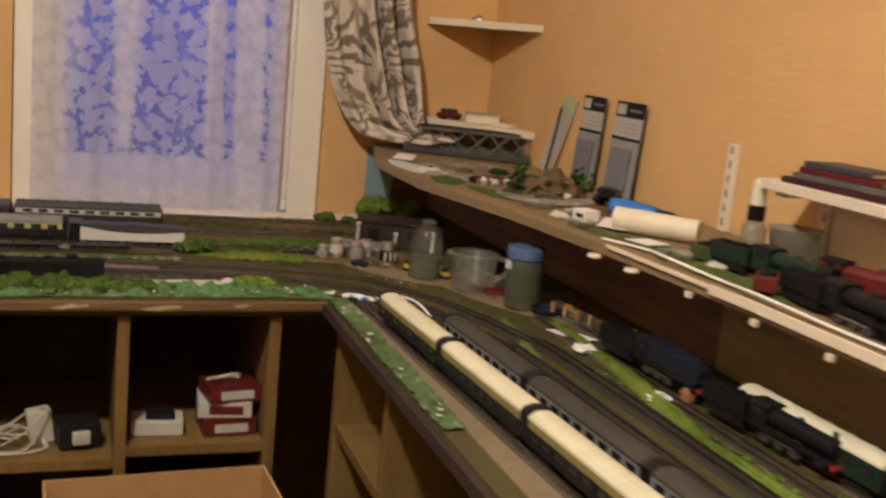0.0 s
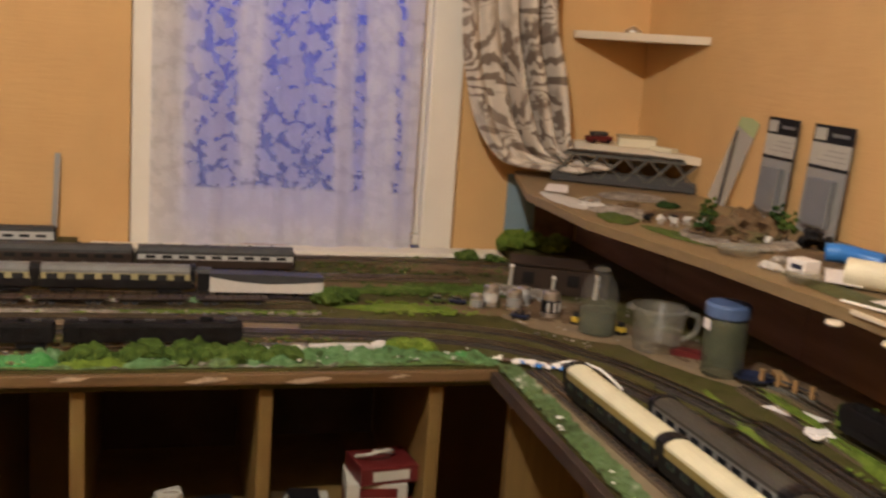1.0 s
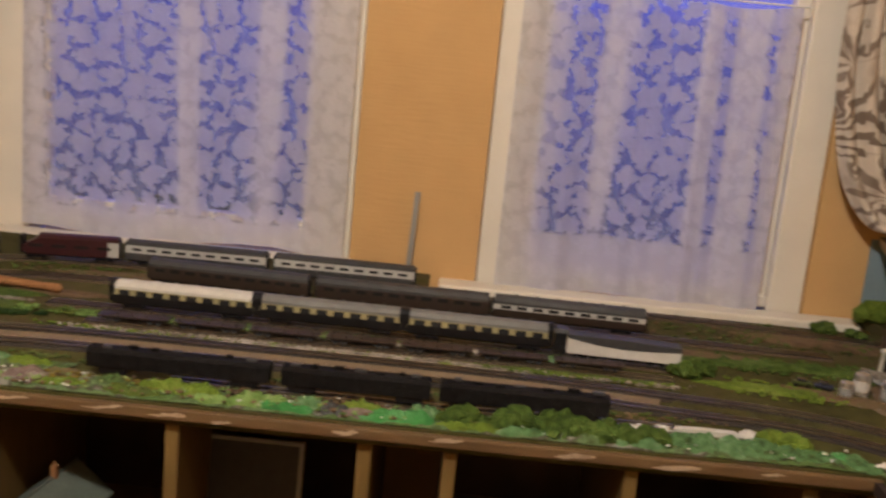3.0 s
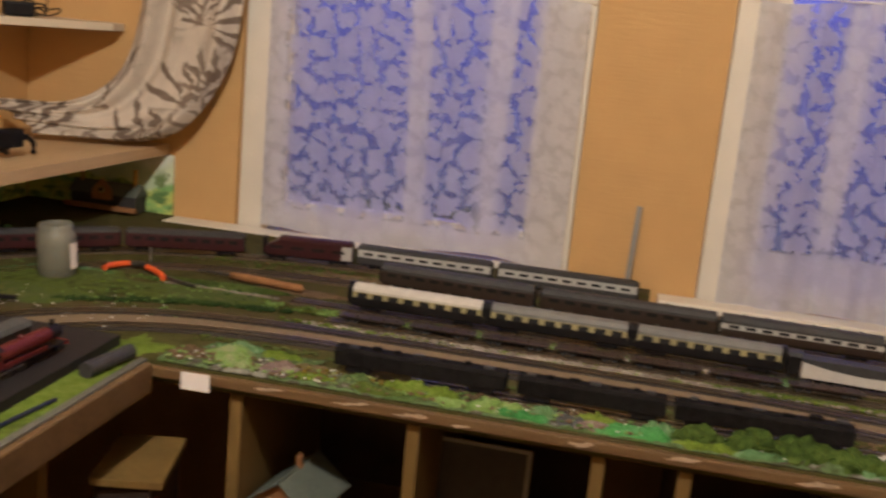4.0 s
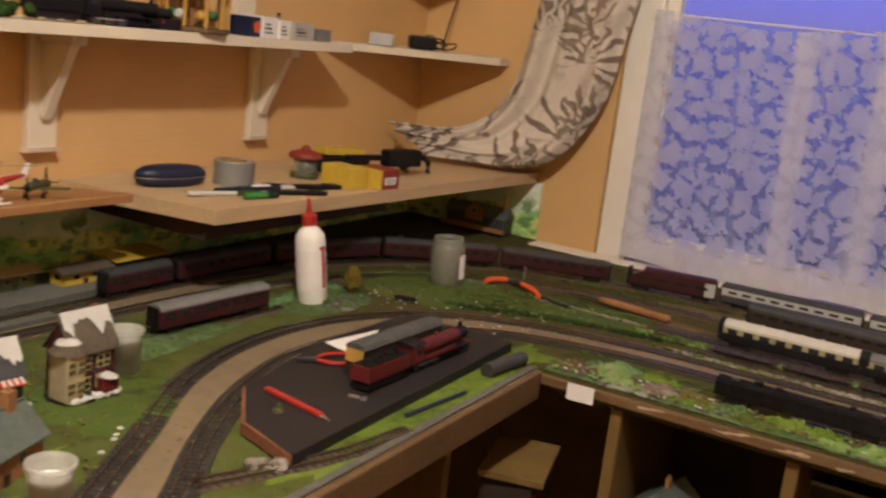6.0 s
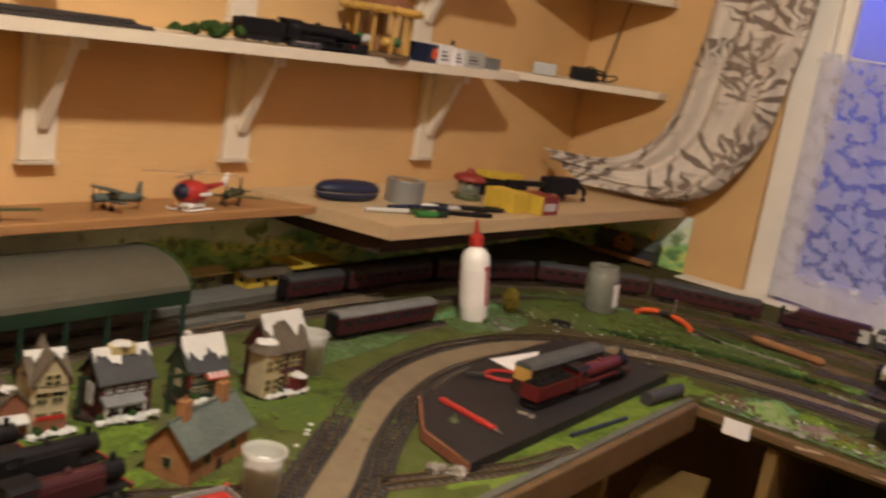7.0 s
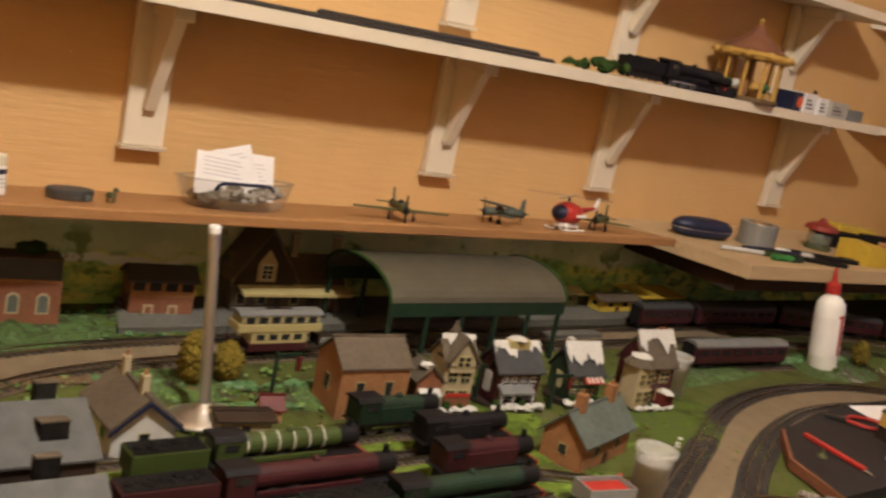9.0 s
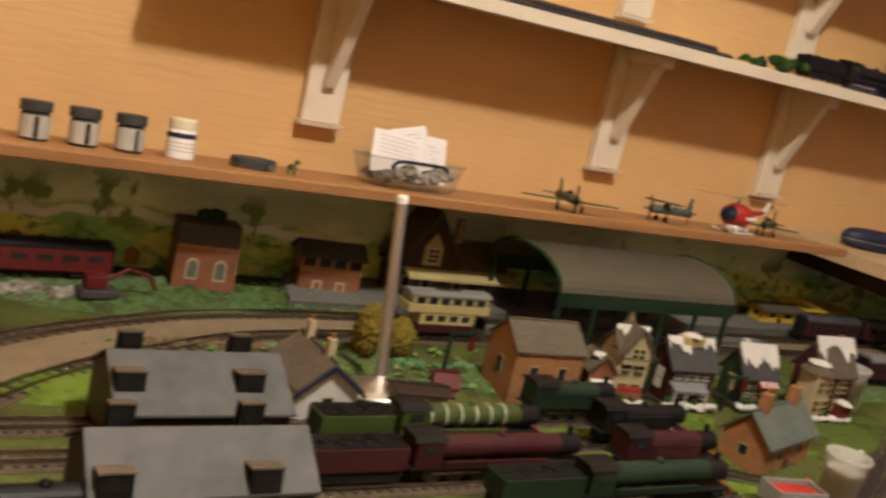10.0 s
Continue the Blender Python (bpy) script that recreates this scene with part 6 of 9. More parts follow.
part("jaw", tube(B(), spline([(-0.042, 0.004, 0.008), (-0.022, 0.010, 0.008), (-0.004, 0.004, 0.008)], 6), 0.0066), M["darkmetal"], pl2)
part("nose", tube(B(), [(0.075, -0.030, 0.007), (0.11, -0.034, 0.005), (0.15, -0.034, 0.004)], 0.0035), M["darkmetal"], pl2)
sd = thing("screwdriver", pose(-0.70, -0.535, ZB + 0.004, 0, 0, -8), "tool with a turned wooden handle", "tool")
part("handle", lathe(B(), [(0.0, -0.088), (0.007, -0.085), (0.0085, -0.05), (0.0075, 0.04), (0.0088, 0.075), (0.0, 0.082)], 14), M["brickor"], sd, smooth=True).matrix_basis = pose(0, 0, 0.009, 0, 90, 0)
part("shaft", cyl(B(), (-0.088, 0, 0.009), (-0.165, 0.004, 0.005), 0.0035, 0.003, 8), M["darkmetal"], sd)
solo("pin_post", cyl(B(), (0, 0, 0), (0, 0, 0.034), 0.0022, 0.0026, 8), M["metal"], "small pale upright pin on the turf", "pin", pose(-0.987, -0.478, ZB))
solo("black_clip", box(B(), -0.022, 0.022, -0.007, 0.007, 0, 0.006, 0.002), M["black"], "small black tool on the turf", "tool", pose(-1.07, -0.86, ZB + 0.006, 0, 0, 20))
cp = thing("plastic_cup", pose(-0.862, -1.895, ZB + 0.001), "translucent white plastic cup", "cup", "plastic cups")
part("wall", lathe(B(), [(0.0, 0.001), (0.020, 0.001), (0.0235, 0.058), (0.0262, 0.060), (0.0265, 0.066), (0.0240, 0.066), (0.0225, 0.060), (0.0185, 0.004), (0.0, 0.003)], 28), M["milky"], cp, smooth=True)
part("paint", lathe(B(), [(0.0, 0.045), (0.0205, 0.045), (0.0205, 0.047), (0.0, 0.0475)], 24), M["pva"], cp, "white liquid inside")
copy_thing(cp, pose(-1.135, -1.535, ZB + 0.001))
rw = thing("open_wagon", pose(-0.86, -1.975, ZB + 0.004, 0, 0, 80), "grey open wagon with a red load", "wagon", "wagons")
bm = B()
for a in ((-0.033, 0.033, -0.018, -0.0165), (-0.033, 0.033, 0.0165, 0.018), (-0.033, -0.0315, -0.0164, 0.0164), (0.0315, 0.033, -0.0164, 0.0164)):
    box(bm, *a, 0.010, 0.028)
box(bm, -0.033, 0.033, -0.018, 0.018, 0.008, 0.0099)
part("body", bm, M["greylt"], rw)
part("load", box(B(), -0.030, 0.030, -0.015, 0.015, 0.0101, 0.024, 0.003), M["red"], rw)
wheels(rw, (-0.02, 0.02), 0.0062, WHEEL)
solo("nozzle_bottle", lathe(B(), [(0.0, 0), (0.010, 0), (0.010, 0.014), (0.005, 0.019), (0.003, 0.030), (0, 0.031)], 16), M["red"], "little red plastic nozzle bottle in the yard", "bottle", pose(-0.875, -1.935, ZB + 0.001))
po = thing("chrome_post", pose(-1.172, -2.335, ZB + 0.002, 3, -6, 0), "tall chrome rod on a round base", "post")
part("base", lathe(B(), [(0.0, 0.0), (0.048, 0.0), (0.050, 0.002), (0.047, 0.005), (0.028, 0.009), (0.013, 0.014), (0.0068, 0.02), (0, 0.021)], 32), M["metal"], po, smooth=True)
part("rod", cyl(B(), (0, 0, 0.0205), (0, 0, 0.222), 0.0068, None, 20), M["metal"], po)
part("tip", lathe(B(), [(0.0072, 0.2222), (0.0074, 0.229), (0.006, 0.232), (0, 0.2325)], 20), M["pva"], po)


# ---- model buildings ----
def gable(at, w, d, h, rise, wall, roof, label, wins=2, over=0.004, chim=0, door=True, trim="cream", group="model buildings", name="model_house", front_gable=False):
    """House: w along x (ridge), d along y, front at -y."""
    t = thing(name, at, label, "model building", group)
    W, D = w / 2, d / 2
    part("wall_shell", prism(B(), [(-D, 0), (D, 0), (D, h), (0, h + rise), (-D, h)], "x", -W, W), M[wall], t)
    a = math.atan2(rise, D)
    for s in (-1, 1):
        bm = B()
        ux, uz = s * (D + over), h - over * rise / D
        prism(bm, [(0, h + rise + 0.0005), (ux, uz + 0.0005), (ux, uz + 0.0030), (0, h + rise + 0.0032)], "x", -W - over, W + over)
        part("roof", bm, M[roof], t)
    part("ridge", box(B(), -W - over, W + over, -0.0016, 0.0016, h + rise + 0.0020, h + rise + 0.0048), M[roof], t)
    ww, wh = min(0.011, w / (wins * 2 + 1)), h * 0.30
    for sgn in (-1, 1):
        for i in range(wins):
            x = (i - (wins - 1) / 2) * w / wins * 0.85
            f = part("window", box(B(), x - ww / 2 - 0.001, x + ww / 2 + 0.001, sgn * D - 0.0006, sgn * D + 0.0006, h * 0.42 - 0.001, h * 0.42 + wh + 0.001), M[trim], t)
            part("glazing", box(B(), x - ww / 2, x + ww / 2, sgn * D - 0.0009, sgn * D + 0.0009, h * 0.42, h * 0.42 + wh), M["window"], f)
    for sgn in (-1, 1):
        f = part("window", box(B(), sgn * W - 0.0006, sgn * W + 0.0006, -ww / 2 - 0.001, ww / 2 + 0.001, h * 0.42 - 0.001, h * 0.42 + wh + 0.001), M[trim], t)
        part("glazing", box(B(), sgn * W - 0.0009, sgn * W + 0.0009, -ww / 2, ww / 2, h * 0.42, h * 0.42 + wh), M["window"], f)
    if door:
        part("door", box(B(), -0.005, 0.005, -D - 0.0011, -D + 0.0011, 0.0, h * 0.36), M["umber"], t)
    for i in range(chim):
        x = (i - (chim - 1) / 2) * w * 0.62
        big = 0.0075 if wall == "brickor" and h < 0.05 else 0.005
        c = part("chimney", box(B(), x - big, x + big, -0.8 * big, 0.8 * big, h + rise * 0.4, h + rise + 0.022, 0.0006), M["plaster" if wall != "brickor" else "brickor"], t)
        part("pot", cyl(B(), (x, 0, h + rise + 0.0222), (x, 0, h + rise + 0.028), 0.0022, 0.0018, 8), M["brickor"], c)
    return t


def facing(x, y, deg, z=ZB):
    return pose(x, y, z, 0, 0, deg)


# the front of each house (-y) is turned towards the room, +x
bt = thing("brick_tower", facing(-1.515, -2.452, 84), "tall red brick water tower with a dark tank on top", "model building", "model buildings")
part("wall_shell", box(B(), -0.041, 0.041, -0.025, 0.025, 0, 0.066), M["brick"], bt)
part("corner_pier", box(B(), -0.0425, -0.034, -0.0265, -0.0252, 0, 0.066), M["brick"], bt)
part("corner_pier", box(B(), 0.034, 0.0425, -0.0265, -0.0252, 0, 0.066), M["brick"], bt)
part("string_course", box(B(), -0.0430, 0.0430, -0.0270, 0.0270, 0.0662, 0.0700), M["brickor"], bt)
part("tank", prism(B(), [(-0.026, 0.0702), (0.026, 0.0702), (0.022, 0.096), (-0.022, 0.096)], "x", -0.0415, 0.0415), M["dkgrey"], bt, "dark grey boarded tank")
part("tank_rim", box(B(), -0.0425, 0.0425, -0.0225, 0.0225, 0.0962, 0.0985, 0.0005), M["brownroof"], bt)
for x in (-0.018, 0.020):
    arch = [(x - 0.0085, 0.022), (x + 0.0085, 0.022), (x + 0.0085, 0.046), (x + 0.005, 0.0505), (x, 0.052), (x - 0.005, 0.0505), (x - 0.0085, 0.046)]
    f = part("window", prism(B(), arch, "y", -0.0262, -0.0251), M["plaster"], bt, "pale arched window surround")
    part("glazing", prism(B(), [(x + (u - x) * 0.74, 0.036 + (v - 0.036) * 0.82) for u, v in arch], "y", -0.0268, -0.0263), M["tile"], f)
sb = thing("signal_box", facing(-1.53, -2.256, 84), "red brick signal box with a slate roof", "model building", "model buildings")
part("wall_shell", box(B(), -0.047, 0.047, -0.0225, 0.0225, 0, 0.034), M["brick"], sb)
part("cabin_band", box(B(), -0.0475, 0.0475, -0.0230, 0.0230, 0.0342, 0.0560), M["brickor"], sb, "tan boarded upper cabin")
for s_ in (-1, 1):
    part("roof", prism(B(), [(0, 0.0702), (s_ * 0.029, 0.0545), (s_ * 0.029, 0.0570), (0, 0.0730)], "x", -0.053, 0.053), M["dkgrey"], sb)
part("gable_end", prism(B(), [(-0.0225, 0.0562), (0.0225, 0.0562), (0, 0.0695)], "x", -0.0470, 0.0470), M["brickor"], sb)
for x in (-0.036, -0.012, 0.012, 0.036):
    part("cabin_window", box(B(), x - 0.0088, x + 0.0088, -0.0238, -0.0231, 0.0425, 0.0545), M["window"], sb)
for x in (-0.019, 0.017):
    f = part("window", box(B(), x - 0.0075, x + 0.0075, -0.0234, -0.0226, 0.010, 0.024), M["plaster"], sb, "cream window surround")
    part("glazing", box(B(), x - 0.0042, x + 0.0042, -0.0239, -0.0235, 0.0125, 0.0215), M["brick"], f)
for i in range(5):
    part("stair_tread", box(B(), -0.054 - 0.006 * i, -0.0482 - 0.006 * i, -0.020, -0.008, 0.030 - 0.0065 * i, 0.0318 - 0.0065 * i), M["umber"], sb)
sb.scale = (1.0, 1.0, 1.14)
clump(-1.535, -2.325, 0.020, "darkfol", "dark bush beside the signal box", seed=31)
clump(-1.52, -2.447, 0.018, "darkfol", "dark bush on top of the brick tower", z=ZB + 0.098, seed=32)
st = thing("station_house", facing(-1.54, -2.048, 88, ZB + 0.0145), "station house with a cross gable and two tall chimneys", "model building", "model buildings")
part("wall_shell", prism(B(), [(-0.030, 0), (0.030, 0), (0.030, 0.046), (0, 0.086), (-0.030, 0.046)], "x", -0.095, 0.095), M["brownroof"], st)
for s_ in (-1, 1):
    part("roof", prism(B(), [(0, 0.0865), (s_ * 0.036, 0.0385), (s_ * 0.036, 0.0415), (0, 0.0895)], "x", -0.101, 0.101), M["tile" if s_ > 0 else "brownroof"], st, "dark brown tiled slope")
for i in range(9):
    f0 = (i + 0.5) / 9.5
    part("tile_course", box(B(), -0.100, 0.100, -0.036 * f0 - 0.0010, -0.036 * f0 + 0.0010, 0.0895 - 0.048 * f0 - 0.0002, 0.0895 - 0.048 * f0 + 0.0014), M["brownroof"], st)
part("cross_gable", prism(B(), [(-0.098, 0.046), (0.002, 0.046), (0.002, 0.062), (-0.048, 0.134), (-0.098, 0.062)], "y", -0.040, 0.028), M["umber"], st, "dark boarded front gable")
part("gable_panel", prism(B(), [(-0.064, 0.052), (-0.032, 0.052), (-0.032, 0.082), (-0.048, 0.104), (-0.064, 0.082)], "y", -0.0412, -0.0401), M["plaster"], st, "cream panel round the gable window")
for s_ in (-1, 1):
    part("gable_roof", prism(B(), [(-0.048, 0.1345), (-0.048 + s_ * 0.058, 0.051), (-0.048 + s_ * 0.060, 0.053), (-0.048, 0.139)], "y", -0.046, 0.030), M["brownroof"], st)
gw = part("gable_window", box(B(), -0.0575, -0.0385, -0.0425, -0.0413, 0.055, 0.081), M["snow"], st, "white framed gable window")
for u in (-0.0525, -0.0435):
    for v in (0.0605, 0.0680, 0.0755):
        part("pane", box(B(), u - 0.0034, u + 0.0034, -0.0431, -0.0426, v - 0.0029, v + 0.0029), M["window"], gw)
for x in (0.014, 0.092):
    c = part("chimney", box(B(), x - 0.0055, x + 0.0055, -0.005, 0.005, 0.070, 0.118, 0.0006), M["plaster"], st, "tall cream chimney stack")
    part("chimney_cap", box(B(), x - 0.0068, x + 0.0068, -0.0063, 0.0063, 0.1182, 0.1215), M["whitewash"], c)
part("awning", prism(B(), [(-0.037, 0.044), (-0.064, 0.035), (-0.064, 0.0395), (-0.037, 0.0475)], "x", -0.092, 0.098), M["cream"], st, "cream platform awning")
for x in (-0.075, -0.025, 0.025, 0.075):
    part("post", cyl(B(), (x, -0.058, 0.0), (x, -0.058, 0.0362), 0.0012, None, 6), M["umber"], st)
for x in (-0.080, -0.045, 0.012, 0.070):
    f = part("window", box(B(), x - 0.008, x + 0.008, -0.0312, -0.0301, 0.011, 0.030), M["plaster"], st)
    part("glazing", box(B(), x - 0.006, x + 0.006, -0.0318, -0.0313, 0.013, 0.028), M["window"], f)
for x in (-0.016, 0.042):
    part("door", box(B(), x - 0.007, x + 0.007, -0.0312, -0.0301, 0.0005, 0.030), M["umber"], st)
# arched train shed
sh = thing("train_shed", pose(-1.395, -1.822, ZB, 0, 0, 0), "arched train shed with a smoky roof and green posts", "model building")
R = 0.095
arc = [(R * math.cos(a), 0.100 + 0.044 * math.sin(a)) for a in [math.pi * i / 16 for i in range(17)]]
arc_in = [(x * 0.975, 0.098 + (z - 0.100) * 0.97) for x, z in arc]
bm = B()
o = [[bm.verts.new((x, y, z)) for x, z in arc] for y in (-0.178, 0.178)]
q = [[bm.verts.new((x, y, z)) for x, z in arc_in] for y in (-0.178, 0.178)]
for i in range(16):
    bm.faces.new((o[0][i], o[0][i + 1], o[1][i + 1], o[1][i]))
    bm.faces.new((q[0][i], q[1][i], q[1][i + 1], q[0][i + 1]))
    for k in (0, 1):
        bm.faces.new((o[k][i], o[k][i + 1], q[k][i + 1], q[k][i]))
part("roof", bm, M["canopy"], sh)
for y in (-0.180, 0.180):
    part("end_arch", tube(B(), [(x, y, z) for x, z in arc], 0.003, 6), M["darkfol"], sh, "dark green end arch")
for i in range(6):
    y = -0.172 + i * 0.0688
    for x in (-0.088, 0.090):
        part("post", cyl(B(), (x, y, 0.0), (x, y, 0.100), 0.0046, 0.0038, 8), M["green"], sh)
for x in (-0.092, 0.093):
    part("girder", box(B(), x - 0.0012, x + 0.0012, -0.179, 0.179, 0.078, 0.100), M["green"], sh, "dark green lattice girder")
gable(facing(-1.505, -1.295, 90, ZB + 0.0145), 0.10, 0.035, 0.026, 0.005, "yellow", "brownroof", "small yellow platform kiosk", 2, 0.010, name="kiosk")
gable(facing(-1.535, -1.42, 90, ZB + 0.0145), 0.08, 0.03, 0.030, 0.004, "olive", "cream", "green kiosk with a pale flat roof", 2, 0.010, name="kiosk")
solo("platform_roof", prism(B(), [(-1.565, 0.045), (-1.49, 0.040), (-1.49, 0.043), (-1.565, 0.048)], "y", -1.22, -1.08), M["yellow"], "pale sloping platform canopy roof", "model canopy", pose(0, 0, ZB))
# goods shed, hut and cottages
gable(facing(-1.176, -2.118, 86), 0.100, 0.070, 0.068, 0.028, "brickor", "brownroof", "orange brick goods shed with a brown roof", 2, 0.003, name="goods_shed")
gable(facing(-0.984, -1.882, 106.5), 0.130, 0.060, 0.040, 0.030, "brickor", "tile", "orange brick station hut with green-grey tiles", 2, 0.006, 2, name="brick_hut")
wc = gable(facing(-1.140, -2.440, 0), 0.090, 0.070, 0.038, 0.028, "whitewash", "brownroof", "white cottage with a brown roof and blue bargeboards", 2, 0.005, 2, name="white_cottage")
for s_ in (-1, 1):
    part("bargeboard", prism(B(), [(0, 0.0668), (s_ * 0.041, 0.0335), (s_ * 0.041, 0.0285), (0, 0.0610)], "x", 0.0502, 0.0518), M["navy"], wc, "dark blue bargeboard")
gable(facing(-1.132, -2.306, 80), 0.062, 0.034, 0.022, 0.003, "oldcream", "umber", "low shelter with a flat brown roof", 1, 0.005, name="shelter")
gable(facing(-1.160, -2.256, 80), 0.026, 0.024, 0.018, 0.012, "cardboard", "redloco", "tiny tan hut with a dull red roof", 1, 0.003, name="red_hut")


def engine_shed(xr, zr, xe, ze, y0, y1, vents, ridges, label):
    """One bay of the engine shed; ridge along y, the roof falling towards the room."""
    t = thing("engine_shed", Matrix.Translation((0, 0, ZB)), label, "model building", "engine sheds")
    xb, zb = xr - 0.05, zr - 0.03
    part("wall_shell", prism(B(), [(xb, 0), (xe - 0.004, 0), (xe - 0.004, ze - 0.003), (xr, zr - 0.003), (xb, zb - 0.003)], "y", y0 + 0.004, y1 - 0.004), M["umber"], t)
    part("roof", prism(B(), [(xr, zr - 0.0025), (xe, ze - 0.0025), (xe, ze), (xr, zr)], "y", y0, y1), M["shedroof"], t)
    part("rear_roof", prism(B(), [(xb - 0.004, zb - 0.004), (xr - 0.0003, zr - 0.0025), (xr - 0.0003, zr), (xb - 0.004, zb - 0.0015)], "y", y0, y1), M["shedroof"], t)
    for x, y in vents + ridges:
        k = 0.013 if (x, y) in vents else 0.010
        z = zr + (ze - zr) * max(0.0, (x - xr) / (xe - xr))
        v = part("roof_vent", prism(B(), [(x - k * 0.55, z - 0.010), (x + k * 0.95, z - 0.014), (x + k * 0.70, z + 0.0105), (x - k * 0.55, z + 0.0075)], "y", y - k, y + k), M["soot"], t)
        part("vent_cap", prism(B(), [(x - k * 0.62, z + 0.0077), (x + k * 0.78, z + 0.0107), (x + k * 0.76, z + 0.0125), (x - k * 0.62, z + 0.0097)], "y", y - k * 1.06, y + k * 1.06), M["brownroof"], v)
    return t


engine_shed(-1.06, 0.090, -0.997, 0.055, -2.685, -2.52, [(-1.03, -2.67), (-1.03, -2.56)], [(-1.08, -2.66), (-1.08, -2.555)], "grey engine shed bay with square dark vents")
engine_shed(-0.912, 0.086, -0.865, 0.050, -2.732, -2.55, [(-0.877, -2.714), (-0.877, -2.598)], [(-0.935, -2.70), (-0.935, -2.594)], "long grey engine shed bay with square dark vents")


def slope_snow(w, D, h, rise, cover, seed):
    """Snow lying on the front slope of a roof, with a ragged lower edge."""
    random.seed(seed)
    bm, n_ = B(), 14
    low = [max(0.12, min(1.05, cover + random.uniform(-0.28, 0.28))) for _ in range(n_ + 1)]
    top, und = [], []
    for i in range(n_ + 1):
        x = -w / 2 + w * i / n_
        row = [(x, -D * f, h + rise - rise * f) for f in (0.0, low[i] * 0.5, low[i])]
        top.append([bm.verts.new((u, v, z + 0.0062 - 0.0015 * k)) for k, (u, v, z) in enumerate(row)])
        und.append(bm.verts.new((row[2][0], row[2][1], row[2][2] + 0.0025)))
    for i in range(n_):
        for k in (0, 1):
            bm.faces.new((top[i][k], top[i + 1][k], top[i + 1][k + 1], top[i][k + 1]))
        bm.faces.new((top[i][2], top[i + 1][2], und[i + 1], und[i]))
    return bm


def framed_window(t, x, y, z, w, h, trim, glass="window"):
    f = part("window", box(B(), x - w / 2, x + w / 2, y - 0.0012, y, z, z + h), M[trim], t)
    for u in (-0.25, 0.25):
        for v in (0.27, 0.73):
            part("pane", box(B(), x + u * w - w * 0.18, x + u * w + w * 0.18, y - 0.0016, y - 0.0012, z + h * v - h * 0.17, z + h * v + h * 0.17), M[glass], f)


def snow_house(x, y, deg, w, d, h, rise, wall, roof, label, cover=0.5, cols=3, trim="whitewash", drift=7, seed=0):
    """Ceramic winter cottage with its ridge along the front, on a dark base with snow heaps."""
    random.seed(seed)
    t = thing("winter_cottage", pose(x, y, ZB, 0, 0, deg), label, "ornament", "ceramic winter cottages")
    W, D = w / 2, d / 2
    rim = [((W + 0.014 + random.uniform(-0.003, 0.003)) * math.cos(q * 0.3927), (D + 0.016 + random.uniform(-0.003, 0.003)) * math.sin(q * 0.3927)) for q in range(16)]
    part("base", prism(B(), rim, "z", 0.0, 0.008), M["umber"], t, "dark brown base")
    for i in range(drift):
        a = (i + 0.5) / drift
        part("snow_drift", lump(B(), (-W - 0.006 + a * (w + 0.012), -D - 0.011 + random.uniform(-0.003, 0.004), 0.0085), random.uniform(0.005, 0.0095), 0.6, 0.5, 2, seed * 11 + i), M["snow"], t)
    part("wall_shell", prism(B(), [(-D, 0.0082), (D, 0.0082), (D, h), (0, h + rise), (-D, h)], "x", -W, W), M[wall], t)
    k = rise / D
    for s in (-1, 1):
        part("roof", prism(B(), [(0, h + rise + 0.0005), (s * (D + 0.005), h - 0.005 * k), (s * (D + 0.005), h - 0.005 * k + 0.0025), (0, h + rise + 0.0032)], "x", -W - 0.004, W + 0.004), M[roof], t)
    part("roof_snow", slope_snow(w + 0.006, D + 0.004, h, rise * (D + 0.004) / D, cover, seed + 40), M["snow"], t)
    rows = 2 if h > 0.05 else 1
    for r in range(rows):
        for c in range(cols):
            framed_window(t, (c - (cols - 1) / 2) * w * 0.86 / cols, -D, 0.016 + r * (h - 0.018) / rows, w * 0.60 / cols, (h - 0.026) / rows * 0.78, trim)
    for s in (-1, 1):
        for z in (0.022, h * 0.62):
            part("side_window", box(B(), s * W - 0.0008, s * W + 0.0008, -D * 0.35, D * 0.30, z, z + 0.014), M[trim], t)
    for i in range(3):
        part("shrub", lump(B(), (random.uniform(-W, W), -D - 0.008, 0.013), random.uniform(0.004, 0.007), 1.2, 0.5, 2, i + seed), M["darkfol"], t)
    return t


# tall cream house with a narrow front gable, a side shop and a red shop front
c1 = snow_house(-1.157, -1.985, 80, 0.046, 0.046, 0.072, 0.024, "plaster", "brownroof", "tall cream winter house with a pointed gable and red shop front", 0.15, 2, "oldcream", 5, 1)
part("front_gable", prism(B(), [(-0.019, 0.060), (0.019, 0.060), (0.019, 0.078), (0.0, 0.106), (-0.019, 0.078)], "y", -0.028, 0.004), M["plaster"], c1)
for s_ in (-1, 1):
    part("gable_roof", prism(B(), [(0, 0.1065), (s_ * 0.023, 0.073), (s_ * 0.025, 0.075), (0, 0.1105)], "y", -0.032, 0.006), M["brownroof"], c1)
framed_window(c1, 0.0, -0.0282, 0.068, 0.020, 0.016, "cream")
part("shop_front", box(B(), -0.020, 0.020, -0.0290, -0.0245, 0.0085, 0.026, 0.001), M["brick"], c1, "dull red shop front")
part("shop_sign", box(B(), -0.018, 0.018, -0.0300, -0.0291, 0.026, 0.031), M["red"], c1, "red shop sign")
part("annex", prism(B(), [(-0.060, 0.0082), (-0.0235, 0.0082), (-0.0235, 0.046), (-0.042, 0.064), (-0.060, 0.046)], "y", -0.022, 0.020), M["brick"], c1, "lower brick annex")
